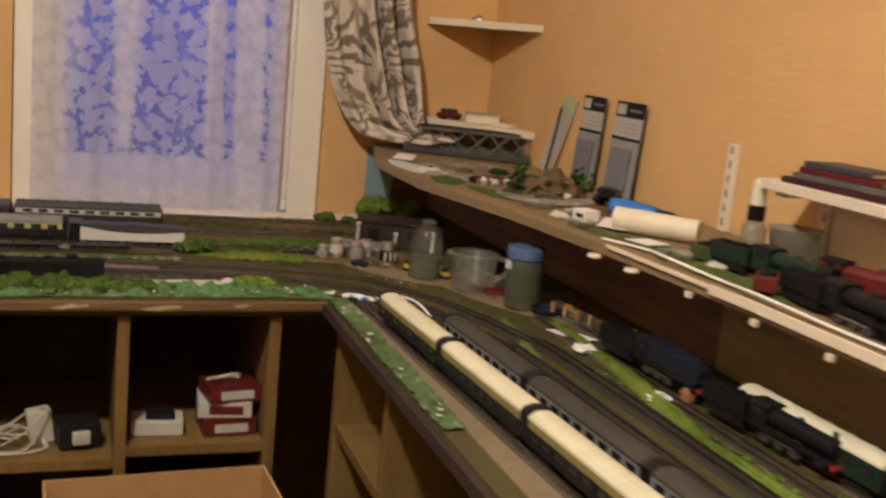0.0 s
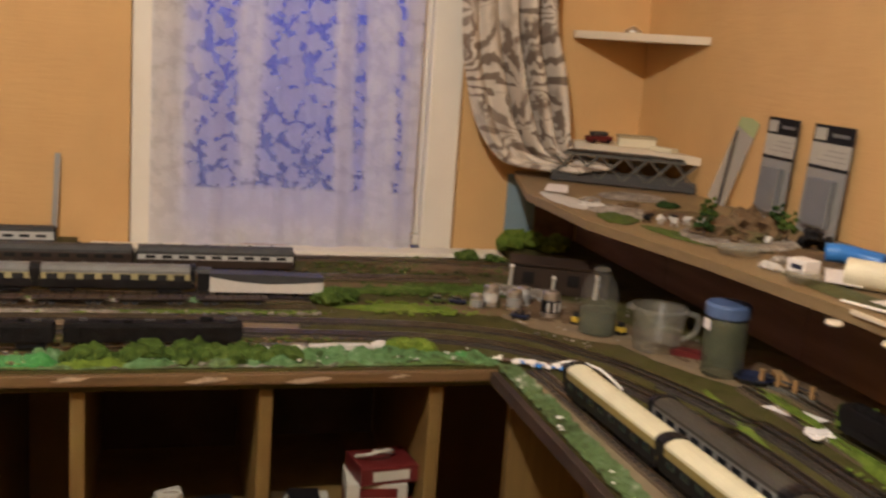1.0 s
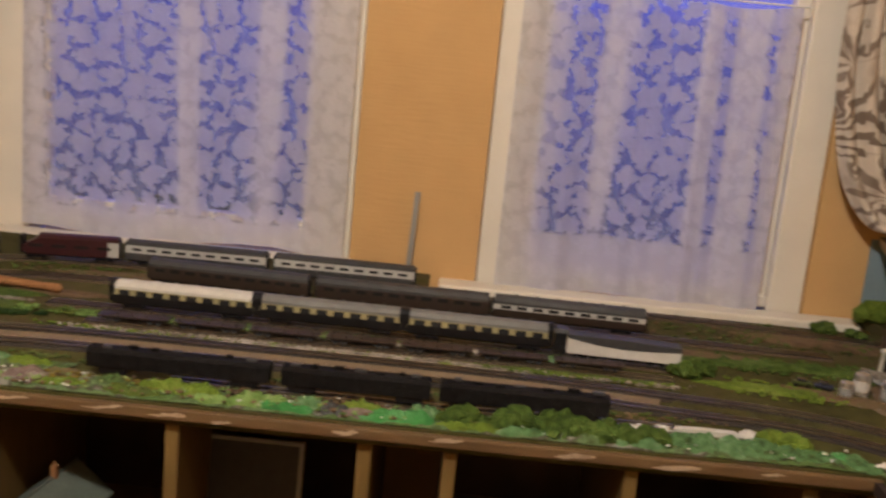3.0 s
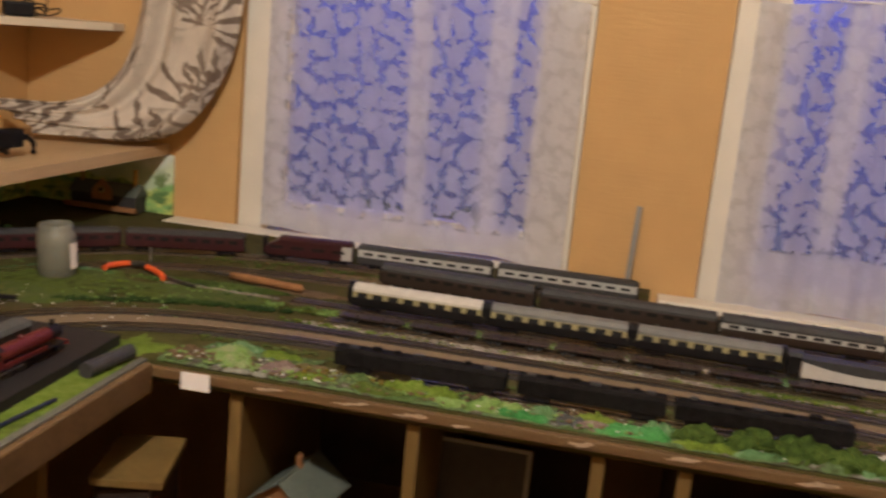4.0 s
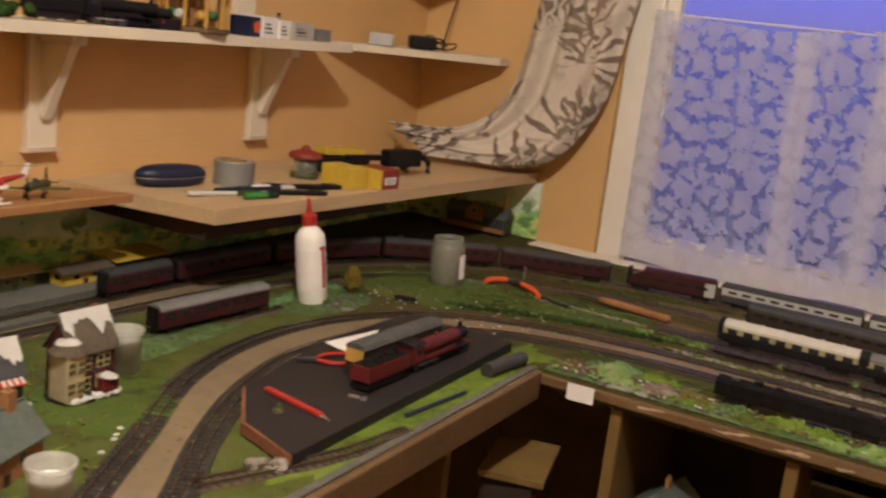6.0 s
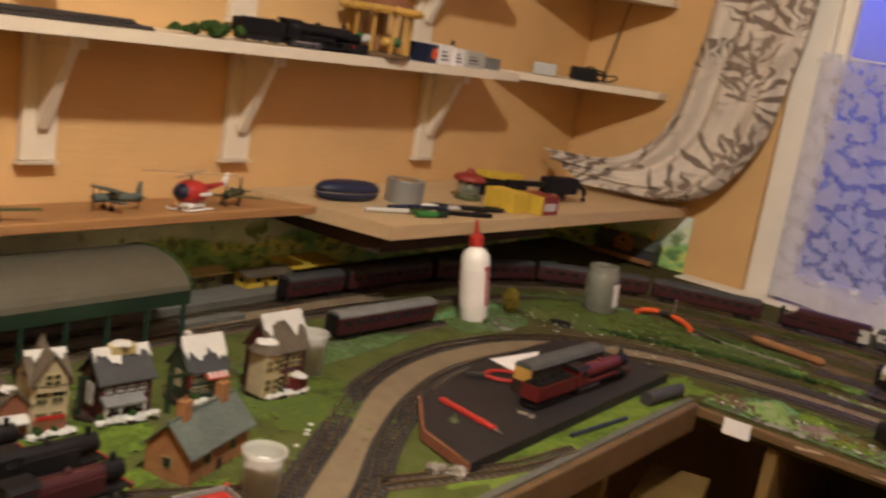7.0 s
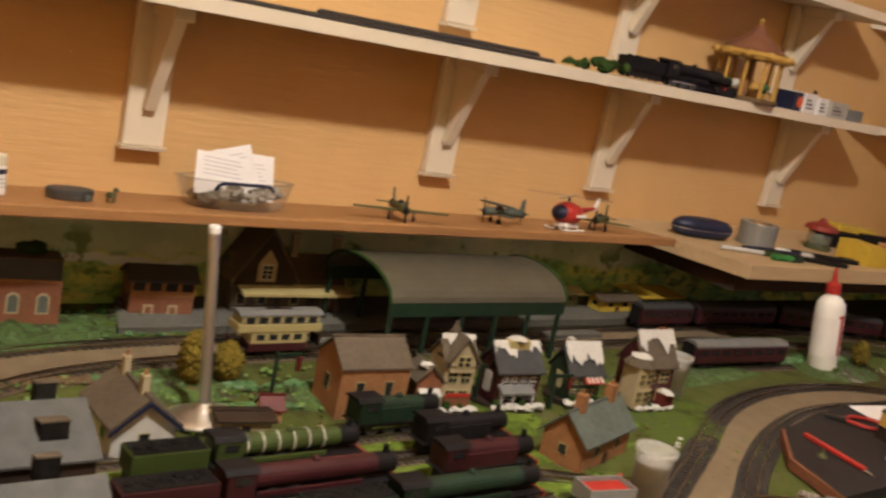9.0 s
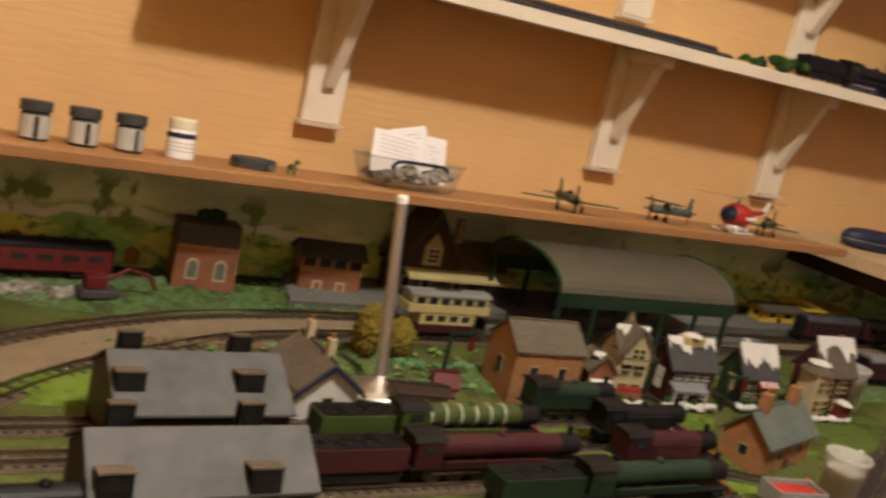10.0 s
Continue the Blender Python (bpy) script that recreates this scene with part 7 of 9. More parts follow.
for s_ in (-1, 1):
    part("annex_roof", prism(B(), [(-0.042, 0.0645), (-0.042 + s_ * 0.022, 0.0425), (-0.042 + s_ * 0.023, 0.0445), (-0.042, 0.068)], "y", -0.026, 0.022), M["brownroof"], c1)
part("annex_snow", lump(B(), (-0.046, -0.012, 0.064), 0.010, 0.5, 0.5, 2, 4), M["snow"], c1)
part("annex_awning", prism(B(), [(-0.0222, 0.032), (-0.034, 0.026), (-0.034, 0.028), (-0.0222, 0.035)], "x", -0.058, -0.026), M["snow"], c1)
part("cupola", cyl(B(), (0.0, 0.010, 0.096), (0.0, 0.010, 0.122), 0.012, 0.001, 8), M["brownroof"], c1, "pointed brown turret")
# dark red house with a cream box on the ridge
c2 = snow_house(-1.15, -1.882, 84, 0.074, 0.048, 0.060, 0.026, "glaze", "dkgrey", "dark red winter house with white windows and a snowy roof", 0.36, 4, "whitewash", 8, 2)
part("ridge_box", box(B(), -0.016, 0.020, -0.008, 0.008, 0.084, 0.098, 0.002), M["cream"], c2, "cream box on the ridge")
part("ridge_box_snow", lump(B(), (0.002, 0, 0.098), 0.014, 0.25, 0.3, 2, 6), M["snow"], c2)
part("porch_roof", prism(B(), [(-0.0242, 0.036), (-0.040, 0.029), (-0.040, 0.032), (-0.0242, 0.040)], "x", -0.036, 0.022), M["grey"], c2)
for x in (-0.034, -0.014, 0.020):
    part("porch_post", cyl(B(), (x, -0.038, 0.0085), (x, -0.038, 0.030), 0.0014, None, 6), M["snow"], c2)
# green house deep in snow
c3 = snow_house(-1.145, -1.752, 84, 0.062, 0.046, 0.052, 0.030, "darkgreen", "dkgrey", "dark green winter cottage deep in snow", 0.62, 3, "plaster", 6, 3)
part("awning", prism(B(), [(-0.0232, 0.046), (-0.036, 0.038), (-0.036, 0.040), (-0.0232, 0.049)], "x", -0.006, 0.028), M["red"], c3, "red and white striped awning")
for i in range(4):
    part("awning_stripe", prism(B(), [(-0.0234, 0.0494), (-0.0364, 0.0404), (-0.0364, 0.0410), (-0.0234, 0.0500)], "x", -0.003 + 0.0085 * i, 0.001 + 0.0085 * i), M["snow"], c3)
part("chimney", box(B(), -0.022, -0.012, 0.004, 0.012, 0.060, 0.096, 0.001), M["whitewash"], c3)
# tall dark house with a cream bay tower
c4 = snow_house(-1.11, -1.638, 88, 0.072, 0.050, 0.074, 0.036, "glaze", "brownroof", "tall dark red winter house with a cream bay tower", 0.45, 2, "cream", 8, 4)
part("bay_tower", box(B(), -0.052, -0.022, -0.036, 0.000, 0.0082, 0.074, 0.003), M["plaster"], c4, "cream two-storey bay")
part("bay_roof", cyl(B(), (-0.037, -0.018, 0.0742), (-0.037, -0.018, 0.086), 0.026, 0.014, 8), M["brownroof"], c4)
part("bay_snow", lump(B(), (-0.037, -0.018, 0.086), 0.015, 0.35, 0.4, 2, 8), M["snow"], c4)
for z in (0.018, 0.046):
    for x in (-0.0445, -0.0295):
        framed_window(c4, x, -0.0361, z, 0.011, 0.020, "cream", "umber")
part("porch", box(B(), 0.006, 0.032, -0.040, -0.0252, 0.0085, 0.030, 0.001), M["redloco"], c4, "dull red porch")
part("porch_snow", lump(B(), (0.019, -0.033, 0.031), 0.013, 0.35, 0.5, 2, 9), M["snow"], c4)
part("chimney", box(B(), 0.020, 0.030, 0.004, 0.012, 0.090, 0.122, 0.001), M["brick"], c4)
for x, y, h in ((-1.200, -2.234, 0.072), (-1.16, -1.93, 0.06), (-1.12, -1.82, 0.055)):
    t = thing("signal_post", pose(x, y, ZB), "dark green model signal post with an arm", "signal", "model signals")
    part("pole", cyl(B(), (0, 0, -0.001), (0, 0, h), 0.0032, 0.0024, 8), M["green"], t)
    part("arm", box(B(), -0.0012, 0.0012, 0.0, 0.036, h - 0.007, h - 0.002, 0.0004), M["green"], t)
    part("lamp", box(B(), -0.0028, 0.0028, 0.030, 0.0355, h - 0.027, h - 0.0075, 0.001), M["redloco"], t)
# left end: red coach, digger, coaling stage
coach(along(-1.50, -2.78, -1.515, -2.575), 0.20, "redloco", "black", "window", "bright red coach standing on the bank", None, 6, 0.03, 0.007)
dg = thing("toy_excavator", pose(-1.437, -2.605, ZB + 0.009, 0, 0, 96), "small red and black toy excavator on rubble", "toy vehicle")
dg.scale = (1.5, 1.3, 1.2)
part("track_unit", box(B(), -0.016, 0.016, -0.010, 0.010, 0, 0.009, 0.002), M["dkgrey"], dg)
part("cab", box(B(), -0.012, 0.006, -0.008, 0.008, 0.0092, 0.024, 0.002), M["redloco"], dg)
part("boom", tube(B(), [(0.004, 0, 0.016), (0.024, 0, 0.030), (0.042, 0, 0.024)], 0.002), M["redloco"], dg)
part("dipper", tube(B(), [(0.042, 0, 0.024), (0.050, 0, 0.008)], 0.0018), M["redloco"], dg)
hedge([(-1.46, -2.72), (-1.45, -2.58)], 0.014, "stone", "heap of pale grey rubble", 0.6, 1.2, 41, "rubble")
for y, z, w in ((-2.712, 0.930, 0.010), (-2.684, 0.929, 0.010), (-2.652, 0.924, 0.010), (-2.563, 0.922, 0.010), (-2.527, 0.918, 0.010)):
    cd = thing("card_house", pose(XW + 0.0085, y, z), "tiny tan card house stuck on the painted hills", "model building", "card houses")
    part("front", prism(B(), [(-w, -0.011), (w, -0.011), (w, 0.009), (0.0, 0.015), (-w, 0.009)], "x", 0.0, 0.003), M["brickor"], cd)
cs = thing("coaling_stage", pose(-1.10, -2.80, ZB, 0, 0, 5), "black coaling crane with yellow legs", "model crane")
part("platform", box(B(), -0.03, 0.03, -0.025, 0.025, 0.040, 0.046, 0.001), M["black"], cs)
for x in (-0.024, 0.024):
    for y in (-0.02, 0.02):
        part("leg", cyl(B(), (x * 1.3, y * 1.3, 0), (x, y, 0.040), 0.0022, None, 6), M["yellow"], cs)
part("bucket", lathe(B(), [(0.010, 0.0462), (0.014, 0.062), (0.012, 0.062), (0.0, 0.05)], 12), M["black"], cs)
part("jib", tube(B(), [(0, 0, 0.046), (0.02, 0.02, 0.075)], 0.002), M["black"], cs)


# tram: cream over brown double decker
tr = thing("toy_tram", along(-1.35, -2.215, -1.35, -2.095), "cream and brown double-deck model tram", "tram")
part("lower_panel", box(B(), -0.046, 0.046, -0.0155, 0.0155, 0.010, 0.0215, 0.001), M["maroon"], tr, "dark maroon lower panel")
part("lower_deck", box(B(), -0.044, 0.044, -0.0150, 0.0150, 0.0217, 0.0385, 0.001), M["cream"], tr)
for s_ in (-1, 1):
    part("platform", box(B(), s_ * 0.058 - 0.0115, s_ * 0.058 + 0.0115, -0.0135, 0.0135, 0.010, 0.0130, 0.001), M["umber"], tr)
    part("dash", prism(B(), [(s_ * 0.0690, -0.012), (s_ * 0.0715, 0.0), (s_ * 0.0690, 0.012), (s_ * 0.0675, 0.012), (s_ * 0.0700, 0.0), (s_ * 0.0675, -0.012)], "z", 0.0132, 0.0290), M["maroon"], tr)
    for y in (-0.012, 0.012):
        part("corner_post", cyl(B(), (s_ * 0.0672, y, 0.0132), (s_ * 0.0672, y, 0.0385), 0.0009, None, 6), M["umber"], tr)
part("waist_panel", box(B(), -0.066, 0.066, -0.0165, 0.0165, 0.0387, 0.0500, 0.001), M["cream"], tr)
part("upper_deck", box(B(), -0.062, 0.062, -0.0155, 0.0155, 0.0502, 0.0625, 0.001), M["oldcream"], tr)
part("roof", prism(B(), [(-0.0172, 0.0627), (-0.0165, 0.0650), (-0.008, 0.0680), (0.008, 0.0680), (0.0165, 0.0650), (0.0172, 0.0627)], "x", -0.066, 0.066), M["grey"], tr)
part("trolley_plank", box(B(), -0.020, 0.020, -0.003, 0.003, 0.0682, 0.0696), M["umber"], tr)
part("trolley_pole", cyl(B(), (0.0, 0, 0.0697), (-0.052, 0, 0.080), 0.0009, 0.0006, 6), M["black"], tr)
wme = mesh("window", box(B(), -0.0062, 0.0062, -0.0003, 0.0003, -0.0042, 0.0042), M["window"])
for side in (-1, 1):
    for i in range(6):
        part("window", wme, None, tr).location = ((i - 2.5) * 0.0195, side * 0.01575, 0.0562)
    for i in range(4):
        part("window", wme, None, tr).location = ((i - 1.5) * 0.0195, side * 0.01525, 0.0310)
part("truck", box(B(), -0.03, 0.03, -0.010, 0.010, 0.003, 0.0098), M["black"], tr)
wheels(tr, (-0.02, 0.02), 0.0062, WHEEL)


# ---- the brown shelf on the shelf-side wall ----
SLANT = math.degrees(math.atan(0.11))


def on_shelf(x, y, rz=0.0):
    """Pose on the brown shelf, which leans back a little."""
    return pose(x, y, 1.0945 + 0.11 * (x + 1.40), 0, -SLANT, 0) @ pose(0, 0, 0, 0, 0, rz)


for i, (x, y) in enumerate(((-1.485, -2.696), (-1.485, -2.639), (-1.485, -2.583))):
    t = thing("paint_jar", on_shelf(x, y, 20 * i), "small jar with a dark lid and pale label", "jar", "paint jars on the brown shelf")
    part("glass", lathe(B(), [(0.0, 0), (0.016, 0), (0.0175, 0.003), (0.0175, 0.030), (0.0145, 0.034), (0.0, 0.034)], 20), M["dkgrey"], t, smooth=True)
    part("jar_label", lathe(B(), [(0.0176, 0.003), (0.0179, 0.004), (0.0179, 0.029), (0.0176, 0.030)], 20), M["dullwhite"], t)
    part("label_stripe", box(B(), 0.0160, 0.0186, -0.0035 - 0.004 * i, 0.0015 - 0.004 * i, 0.004, 0.029), M["slate" if i < 2 else "tile"], t, "dark stripe on the label")
    part("lid", lathe(B(), [(0.0175, 0.0343), (0.0190, 0.035), (0.0190, 0.046), (0.0175, 0.0475), (0.0, 0.0475)], 20), M["dkgrey"], t)
t = thing("white_pot", on_shelf(-1.485, -2.518), "white plastic pot with a dark blue band", "pot")
part("body", lathe(B(), [(0.0, 0), (0.0175, 0), (0.0185, 0.002), (0.0185, 0.036), (0.0170, 0.038)], 24), M["pva"], t)
part("cap", lathe(B(), [(0.0180, 0.0382), (0.0180, 0.049), (0.0165, 0.052), (0.0, 0.052)], 24), M["creamroof"], t, "cream screw cap")
part("band", lathe(B(), [(0.0186, 0.027), (0.0189, 0.0275), (0.0189, 0.033), (0.0186, 0.0335)], 24), M["navy"], t)
for z in (0.010, 0.015, 0.020):
    part("print_bar", lathe(B(), [(0.0186, z), (0.0188, z + 0.0002), (0.0188, z + 0.0012), (0.0186, z + 0.0014)], 24), M["print"], t)
t = thing("round_tin", on_shelf(-1.485, -2.418), "flat round tin with a dull metal side", "tin")
part("body", lathe(B(), [(0.0, 0), (0.029, 0), (0.030, 0.001), (0.030, 0.009), (0.0, 0.009)], 28), M["darkmetal"], t)
part("lid", lathe(B(), [(0.0305, 0.0055), (0.0307, 0.0062), (0.0307, 0.0125), (0.029, 0.0140), (0.0, 0.0140)], 28), M["dkgrey"], t)
part("tag", box(B(), 0.0295, 0.0312, 0.010, 0.018, 0.001, 0.009), M["tile"], t)
t = thing("toy_animal", on_shelf(-1.465, -2.370, 60), "tiny olive toy animal standing on the shelf", "toy")
bm = B()
lump(bm, (0, 0, 0.010), 0.007, 0.7, 0.3, 2, 3)
lump(bm, (0.006, 0, 0.017), 0.0042, 0.9, 0.3, 2, 5)
for x, y in ((-0.004, -0.002), (-0.004, 0.003), (0.004, -0.002), (0.004, 0.003)):
    cyl(bm, (x, y, 0), (x, y, 0.008), 0.0014, None, 6)
part("body", bm, M["olive"], t)
t = thing("clear_basket", on_shelf(-1.485, -2.180, 90), "clear plastic basket filled with folded white papers", "basket")
part("wall", lathe(B(), [(0.0, 0.001), (0.050, 0.001), (0.056, 0.006), (0.064, 0.040), (0.066, 0.043), (0.063, 0.043), (0.0605, 0.040)], 28), M["haze"], t, smooth=True).scale = (1.38, 0.95, 1)
bm = B()
for i in range(12):
    lump(bm, (-0.05 + (i % 6) * 0.02, -0.02 + 0.035 * (i // 6), 0.016 + 0.005 * (i % 3)), 0.014, 0.7, 0.5, 2, i)
part("contents", bm, M["stone"], t, "small pale parts seen through the plastic")
for k, (x, ry, z, w) in enumerate(((-0.028, 6, 0.022, 0.085), (0.0, -14, 0.028, 0.082), (0.022, 3, 0.018, 0.095))):
    p = part("paper", box(B(), -w / 2, w / 2, -0.0006, 0.0006, 0, 0.062 + 0.004 * k, 0), M["paper"], t)
    p.matrix_basis = pose(x, -0.012 + 0.012 * k, z - 0.006, -14, ry, 0)
    for j in range(5):
        part("print_bar", box(B(), -w * 0.36, w * (0.36 - 0.05 * (j % 3)), -0.0009, -0.0007, 0.030 + j * 0.006, 0.0315 + j * 0.006), M["print"], p)
part("blue_handle", tube(B(), spline([(-0.06, -0.058, 0.030), (-0.05, -0.062, 0.040), (-0.02, -0.064, 0.041), (0.02, -0.062, 0.040), (0.03, -0.060, 0.034)], 6), 0.0026), M["navy"], t, "dark blue bent wire handle")


def plane(at, span, m, label, two=False):
    """Model aeroplane: nose along x."""
    t = thing("model_aeroplane", at, label, "model aircraft", "model aircraft on the shelf")
    s, L = span / 2, span * 0.82
    part("fuselage", tube(B(), [(L * 0.40, 0, 0.020), (L * 0.39, 0, 0.020), (L * 0.2, 0, 0.021), (-L * 0.1, 0, 0.021), (-L * 0.5, 0, 0.020)], 0.0075, 10), M[m], t, smooth=True)
    for z in ((0.017, 0.034) if two else (0.017,)):
        part("wing", prism(B(), [(L * 0.22, 0), (L * 0.17, s), (L * 0.06, s), (L * 0.0, 0), (L * 0.06, -s), (L * 0.17, -s)], "z", z - 0.0012, z + 0.0012), M[m], t)
    part("tailplane", prism(B(), [(-L * 0.40, 0), (-L * 0.44, s * 0.36), (-L * 0.5, s * 0.36), (-L * 0.5, -s * 0.36), (-L * 0.44, -s * 0.36)], "z", 0.021, 0.0228), M[m], t)
    part("fin", prism(B(), [(-L * 0.38, 0.024), (-L * 0.47, 0.047), (-L * 0.52, 0.047), (-L * 0.52, 0.024)], "y", -0.001, 0.001), M[m], t)
    part("canopy", lump(B(), (L * 0.05, 0, 0.029), 0.0058, 0.75, 0.05, 2, 1), M["window"], t)
    part("propeller", box(B(), L * 0.405, L * 0.41, -0.0016, 0.0016, -0.004, 0.044), M["black"], t)
    part("spinner", cyl(B(), (L * 0.402, 0, 0.020), (L * 0.44, 0, 0.020), 0.0042, 0.0008, 10), M["black"], t)
    for y in (-s * 0.26, s * 0.26):
        g = part("undercarriage", cyl(B(), (L * 0.14, y, 0.0035), (L * 0.12, y, 0.017), 0.0012, None, 6), M["black"], t)
        part("wheel", cyl(B(), (L * 0.14, y - 0.0015, 0.0045), (L * 0.14, y + 0.0015, 0.0045), 0.0046, None, 12), M["black"], g)
    part("tail_leg", cyl(B(), (-L * 0.46, 0, 0.001), (-L * 0.46, 0, 0.015), 0.0011, None, 6), M["black"], t)
    if two:
        for y in (-s * 0.6, s * 0.6):
            part("strut", cyl(B(), (L * 0.12, y, 0.018), (L * 0.10, y, 0.033), 0.0009, None, 6), M["black"], t)
    return t


plane(on_shelf(-1.460, -1.900, -24), 0.155, "olive", "dark green model fighter aeroplane on its wheels")
plane(on_shelf(-1.480, -1.664, -100), 0.11, "tile", "grey-green model biplane with thin struts", True)
plane(on_shelf(-1.470, -1.422, -60), 0.115, "olive", "drab olive model aeroplane behind a red helicopter")
t = thing("toy_helicopter", on_shelf(-1.435, -1.547, -80), "red and white toy helicopter with a blue nose", "toy helicopter")
part("cabin", lump(B(), (0, 0, 0.030), 0.024, 0.82, 0.05, 3, 2), M["red"], t)
part("nose_glass", lump(B(), (0.012, 0, 0.031), 0.0165, 0.85, 0.03, 3, 4), M["navy"], t)
part("belly", box(B(), -0.018, 0.016, -0.013, 0.013, 0.006, 0.014, 0.004), M["pva"], t)
part("stripe", box(B(), -0.017, 0.006, -0.0242, 0.0242, 0.025, 0.031, 0.002), M["pva"], t)
part("tail_boom", cyl(B(), (-0.02, 0, 0.034), (-0.066, 0, 0.040), 0.0062, 0.0025, 10), M["red"], t)
part("tail_fin", prism(B(), [(-0.058, 0.036), (-0.072, 0.058), (-0.078, 0.058), (-0.070, 0.036)], "y", -0.001, 0.001), M["pva"], t)
part("mast", cyl(B(), (0, 0, 0.049), (0, 0, 0.058), 0.0018, None, 8), M["dkgrey"], t)
part("rotor_blade", box(B(), -0.066, 0.066, -0.0045, 0.0045, 0.0582, 0.0594), M["haze"], t).rotation_euler = (0, 0, 0.5)
part("rotor_blade", box(B(), -0.0045, 0.0045, -0.066, 0.066, 0.0596, 0.0606), M["haze"], t).rotation_euler = (0, 0, 0.5)
for y in (-0.014, 0.014):
    part("skid", tube(B(), spline([(-0.028, y, 0.0022), (0.02, y, 0.0022), (0.030, y, 0.007)], 5), 0.0017), M["pva"], t)
    for x in (-0.014, 0.012):
        part("skid_leg", cyl(B(), (x, y, 0.002), (x, y * 0.8, 0.008), 0.0012, None, 6), M["pva"], t)

t.scale = (1.30, 1.15, 1.05)

# ---- the pale bench in the corner ----
BZ = 1.0855
t = thing("glasses_case", pose(-1.47, -1.115, BZ, 0, 0, 78), "dark navy oval glasses case, closed", "case")
part("lower_shell", lathe(B(), [(0.0, 0.0), (0.055, 0.0), (0.072, 0.006), (0.078, 0.0165), (0.0, 0.0168)], 36), M["navy"], t, smooth=True).scale = (1, 0.42, 1)
part("upper_shell", lathe(B(), [(0.0, 0.0182), (0.078, 0.0182), (0.075, 0.028), (0.062, 0.036), (0.04, 0.039), (0.0, 0.040)], 36), M["navy"], t, smooth=True).scale = (1, 0.42, 1)
part("seam", lathe(B(), [(0.0, 0.0169), (0.0775, 0.0169), (0.0775, 0.0181), (0.0, 0.0181)], 36), M["metal"], t).scale = (1, 0.42, 1)
t = thing("tape_roll", pose(-1.425, -0.985, BZ), "wide roll of dull silver tape", "tape")
part("roll", lathe(B(), [(0.026, 0.0), (0.040, 0.0), (0.0405, 0.001), (0.0405, 0.047), (0.040, 0.048), (0.026, 0.048)], 36), M["tape"], t, smooth=False)
part("core", lathe(B(), [(0.0235, 0.0005), (0.0258, 0.0005), (0.0258, 0.0475), (0.0235, 0.0475), (0.0235, 0.0005)], 30), M["cardboard"], t)


def pen(x, y, deg, L, m, cap, label, r=0.0048):
    t = thing("marker_pen", pose(x, y, BZ, 0, 0, deg), label, "pen", "pens on the bench")
    part("barrel", cyl(B(), (-L / 2, 0, r), (L * 0.15, 0, r), r, None, 12), M[m], t)
    part("cap", cyl(B(), (L * 0.151, 0, r), (L / 2, 0, r), r * 1.12, r * 0.9, 12), M[cap], t)
    part("clip", box(B(), L * 0.18, L * 0.42, -0.0012, 0.0012, r * 2.12, r * 2.4), M[cap], t)


pen(-1.345, -1.10, 68, 0.15, "snow", "apple", "white and green marker pen")
pen(-1.295, -1.055, 74, 0.075, "emerald", "green", "short green marker pen", 0.0065)
pen(-1.37, -1.02, 82, 0.14, "navy", "pva", "dark blue ballpoint pen", 0.0042)
pen(-1.345, -0.965, 76, 0.15, "navy", "snow", "dark blue pen with a white cap", 0.0042)
pen(-1.285, -0.955, 60, 0.125, "black", "black", "black felt pen with its cap on", 0.0050)
pen(-1.315, -0.875, 62, 0.14, "black", "black", "black marker beside the lantern", 0.0055)
pen(-1.345, -0.90, 50, 0.12, "black", "darkmetal", "thin black pen with a metal tip", 0.0038)
t = thing("toy_lantern", pose(-1.415, -0.765, BZ), "small toy lantern with a red top and glass sides", "lantern")
part("base", lathe(B(), [(0, 0), (0.030, 0), (0.031, 0.006), (0.027, 0.010), (0, 0.010)], 20), M["olive"], t)
part("glass", lathe(B(), [(0.024, 0.0101), (0.028, 0.022), (0.026, 0.042), (0.0, 0.043)], 20), M["glassjar"], t, smooth=True)
part("filling", lump(B(), (0, 0, 0.024), 0.015, 0.9, 0.4, 2, 5), M["mint"], t)
part("top", lathe(B(), [(0.036, 0.0432), (0.038, 0.047), (0.034, 0.054), (0.012, 0.061), (0.006, 0.070), (0, 0.072)], 20), M["lacquer"], t, "dull red lid")
t = thing("card_box", pose(-1.30, -0.765, BZ, 0, 0, -8), "yellow card box lying on the bench", "box", "small card boxes")
part("box_body", box(B(), -0.055, 0.030, -0.024, 0.030, 0, 0.044, 0.001), M["yellow"], t)
t = thing("card_box", pose(-1.262, -0.70, BZ, 0, 0, -6), "red and yellow card box with a white label", "box", "small card boxes")
part("box_body", box(B(), -0.045, 0.026, -0.020, 0.038, 0, 0.042, 0.001), M["lacquer"], t)
part("yellow_end", box(B(), -0.046, 0.0265, -0.0285, -0.0202, 0.0, 0.0422, 0.001), M["yellow"], t, "yellow end panel")
part("box_label", box(B(), 0.0262, 0.0268, -0.012, 0.026, 0.010, 0.026), M["paper"], t)
for j in range(3):
    part("print_bar", box(B(), 0.0269, 0.0272, -0.008, 0.022, 0.013 + j * 0.004, 0.0145 + j * 0.004), M["bar"], t)
t = thing("yellow_packet", pose(-1.45, -0.585, BZ + 0.036, 0, 3, 80), "yellow packet lying across other things", "packet")
part("packet_body", box(B(), -0.065, 0.065, -0.022, 0.022, 0, 0.016, 0.003), M["yellow"], t)
t = thing("storage_case", pose(-1.45, -0.585, BZ, 0, 0, 82), "dark case under a yellow packet", "case")
part("case_body", box(B(), -0.085, 0.075, -0.030, 0.030, 0, 0.035, 0.004), M["black"], t)
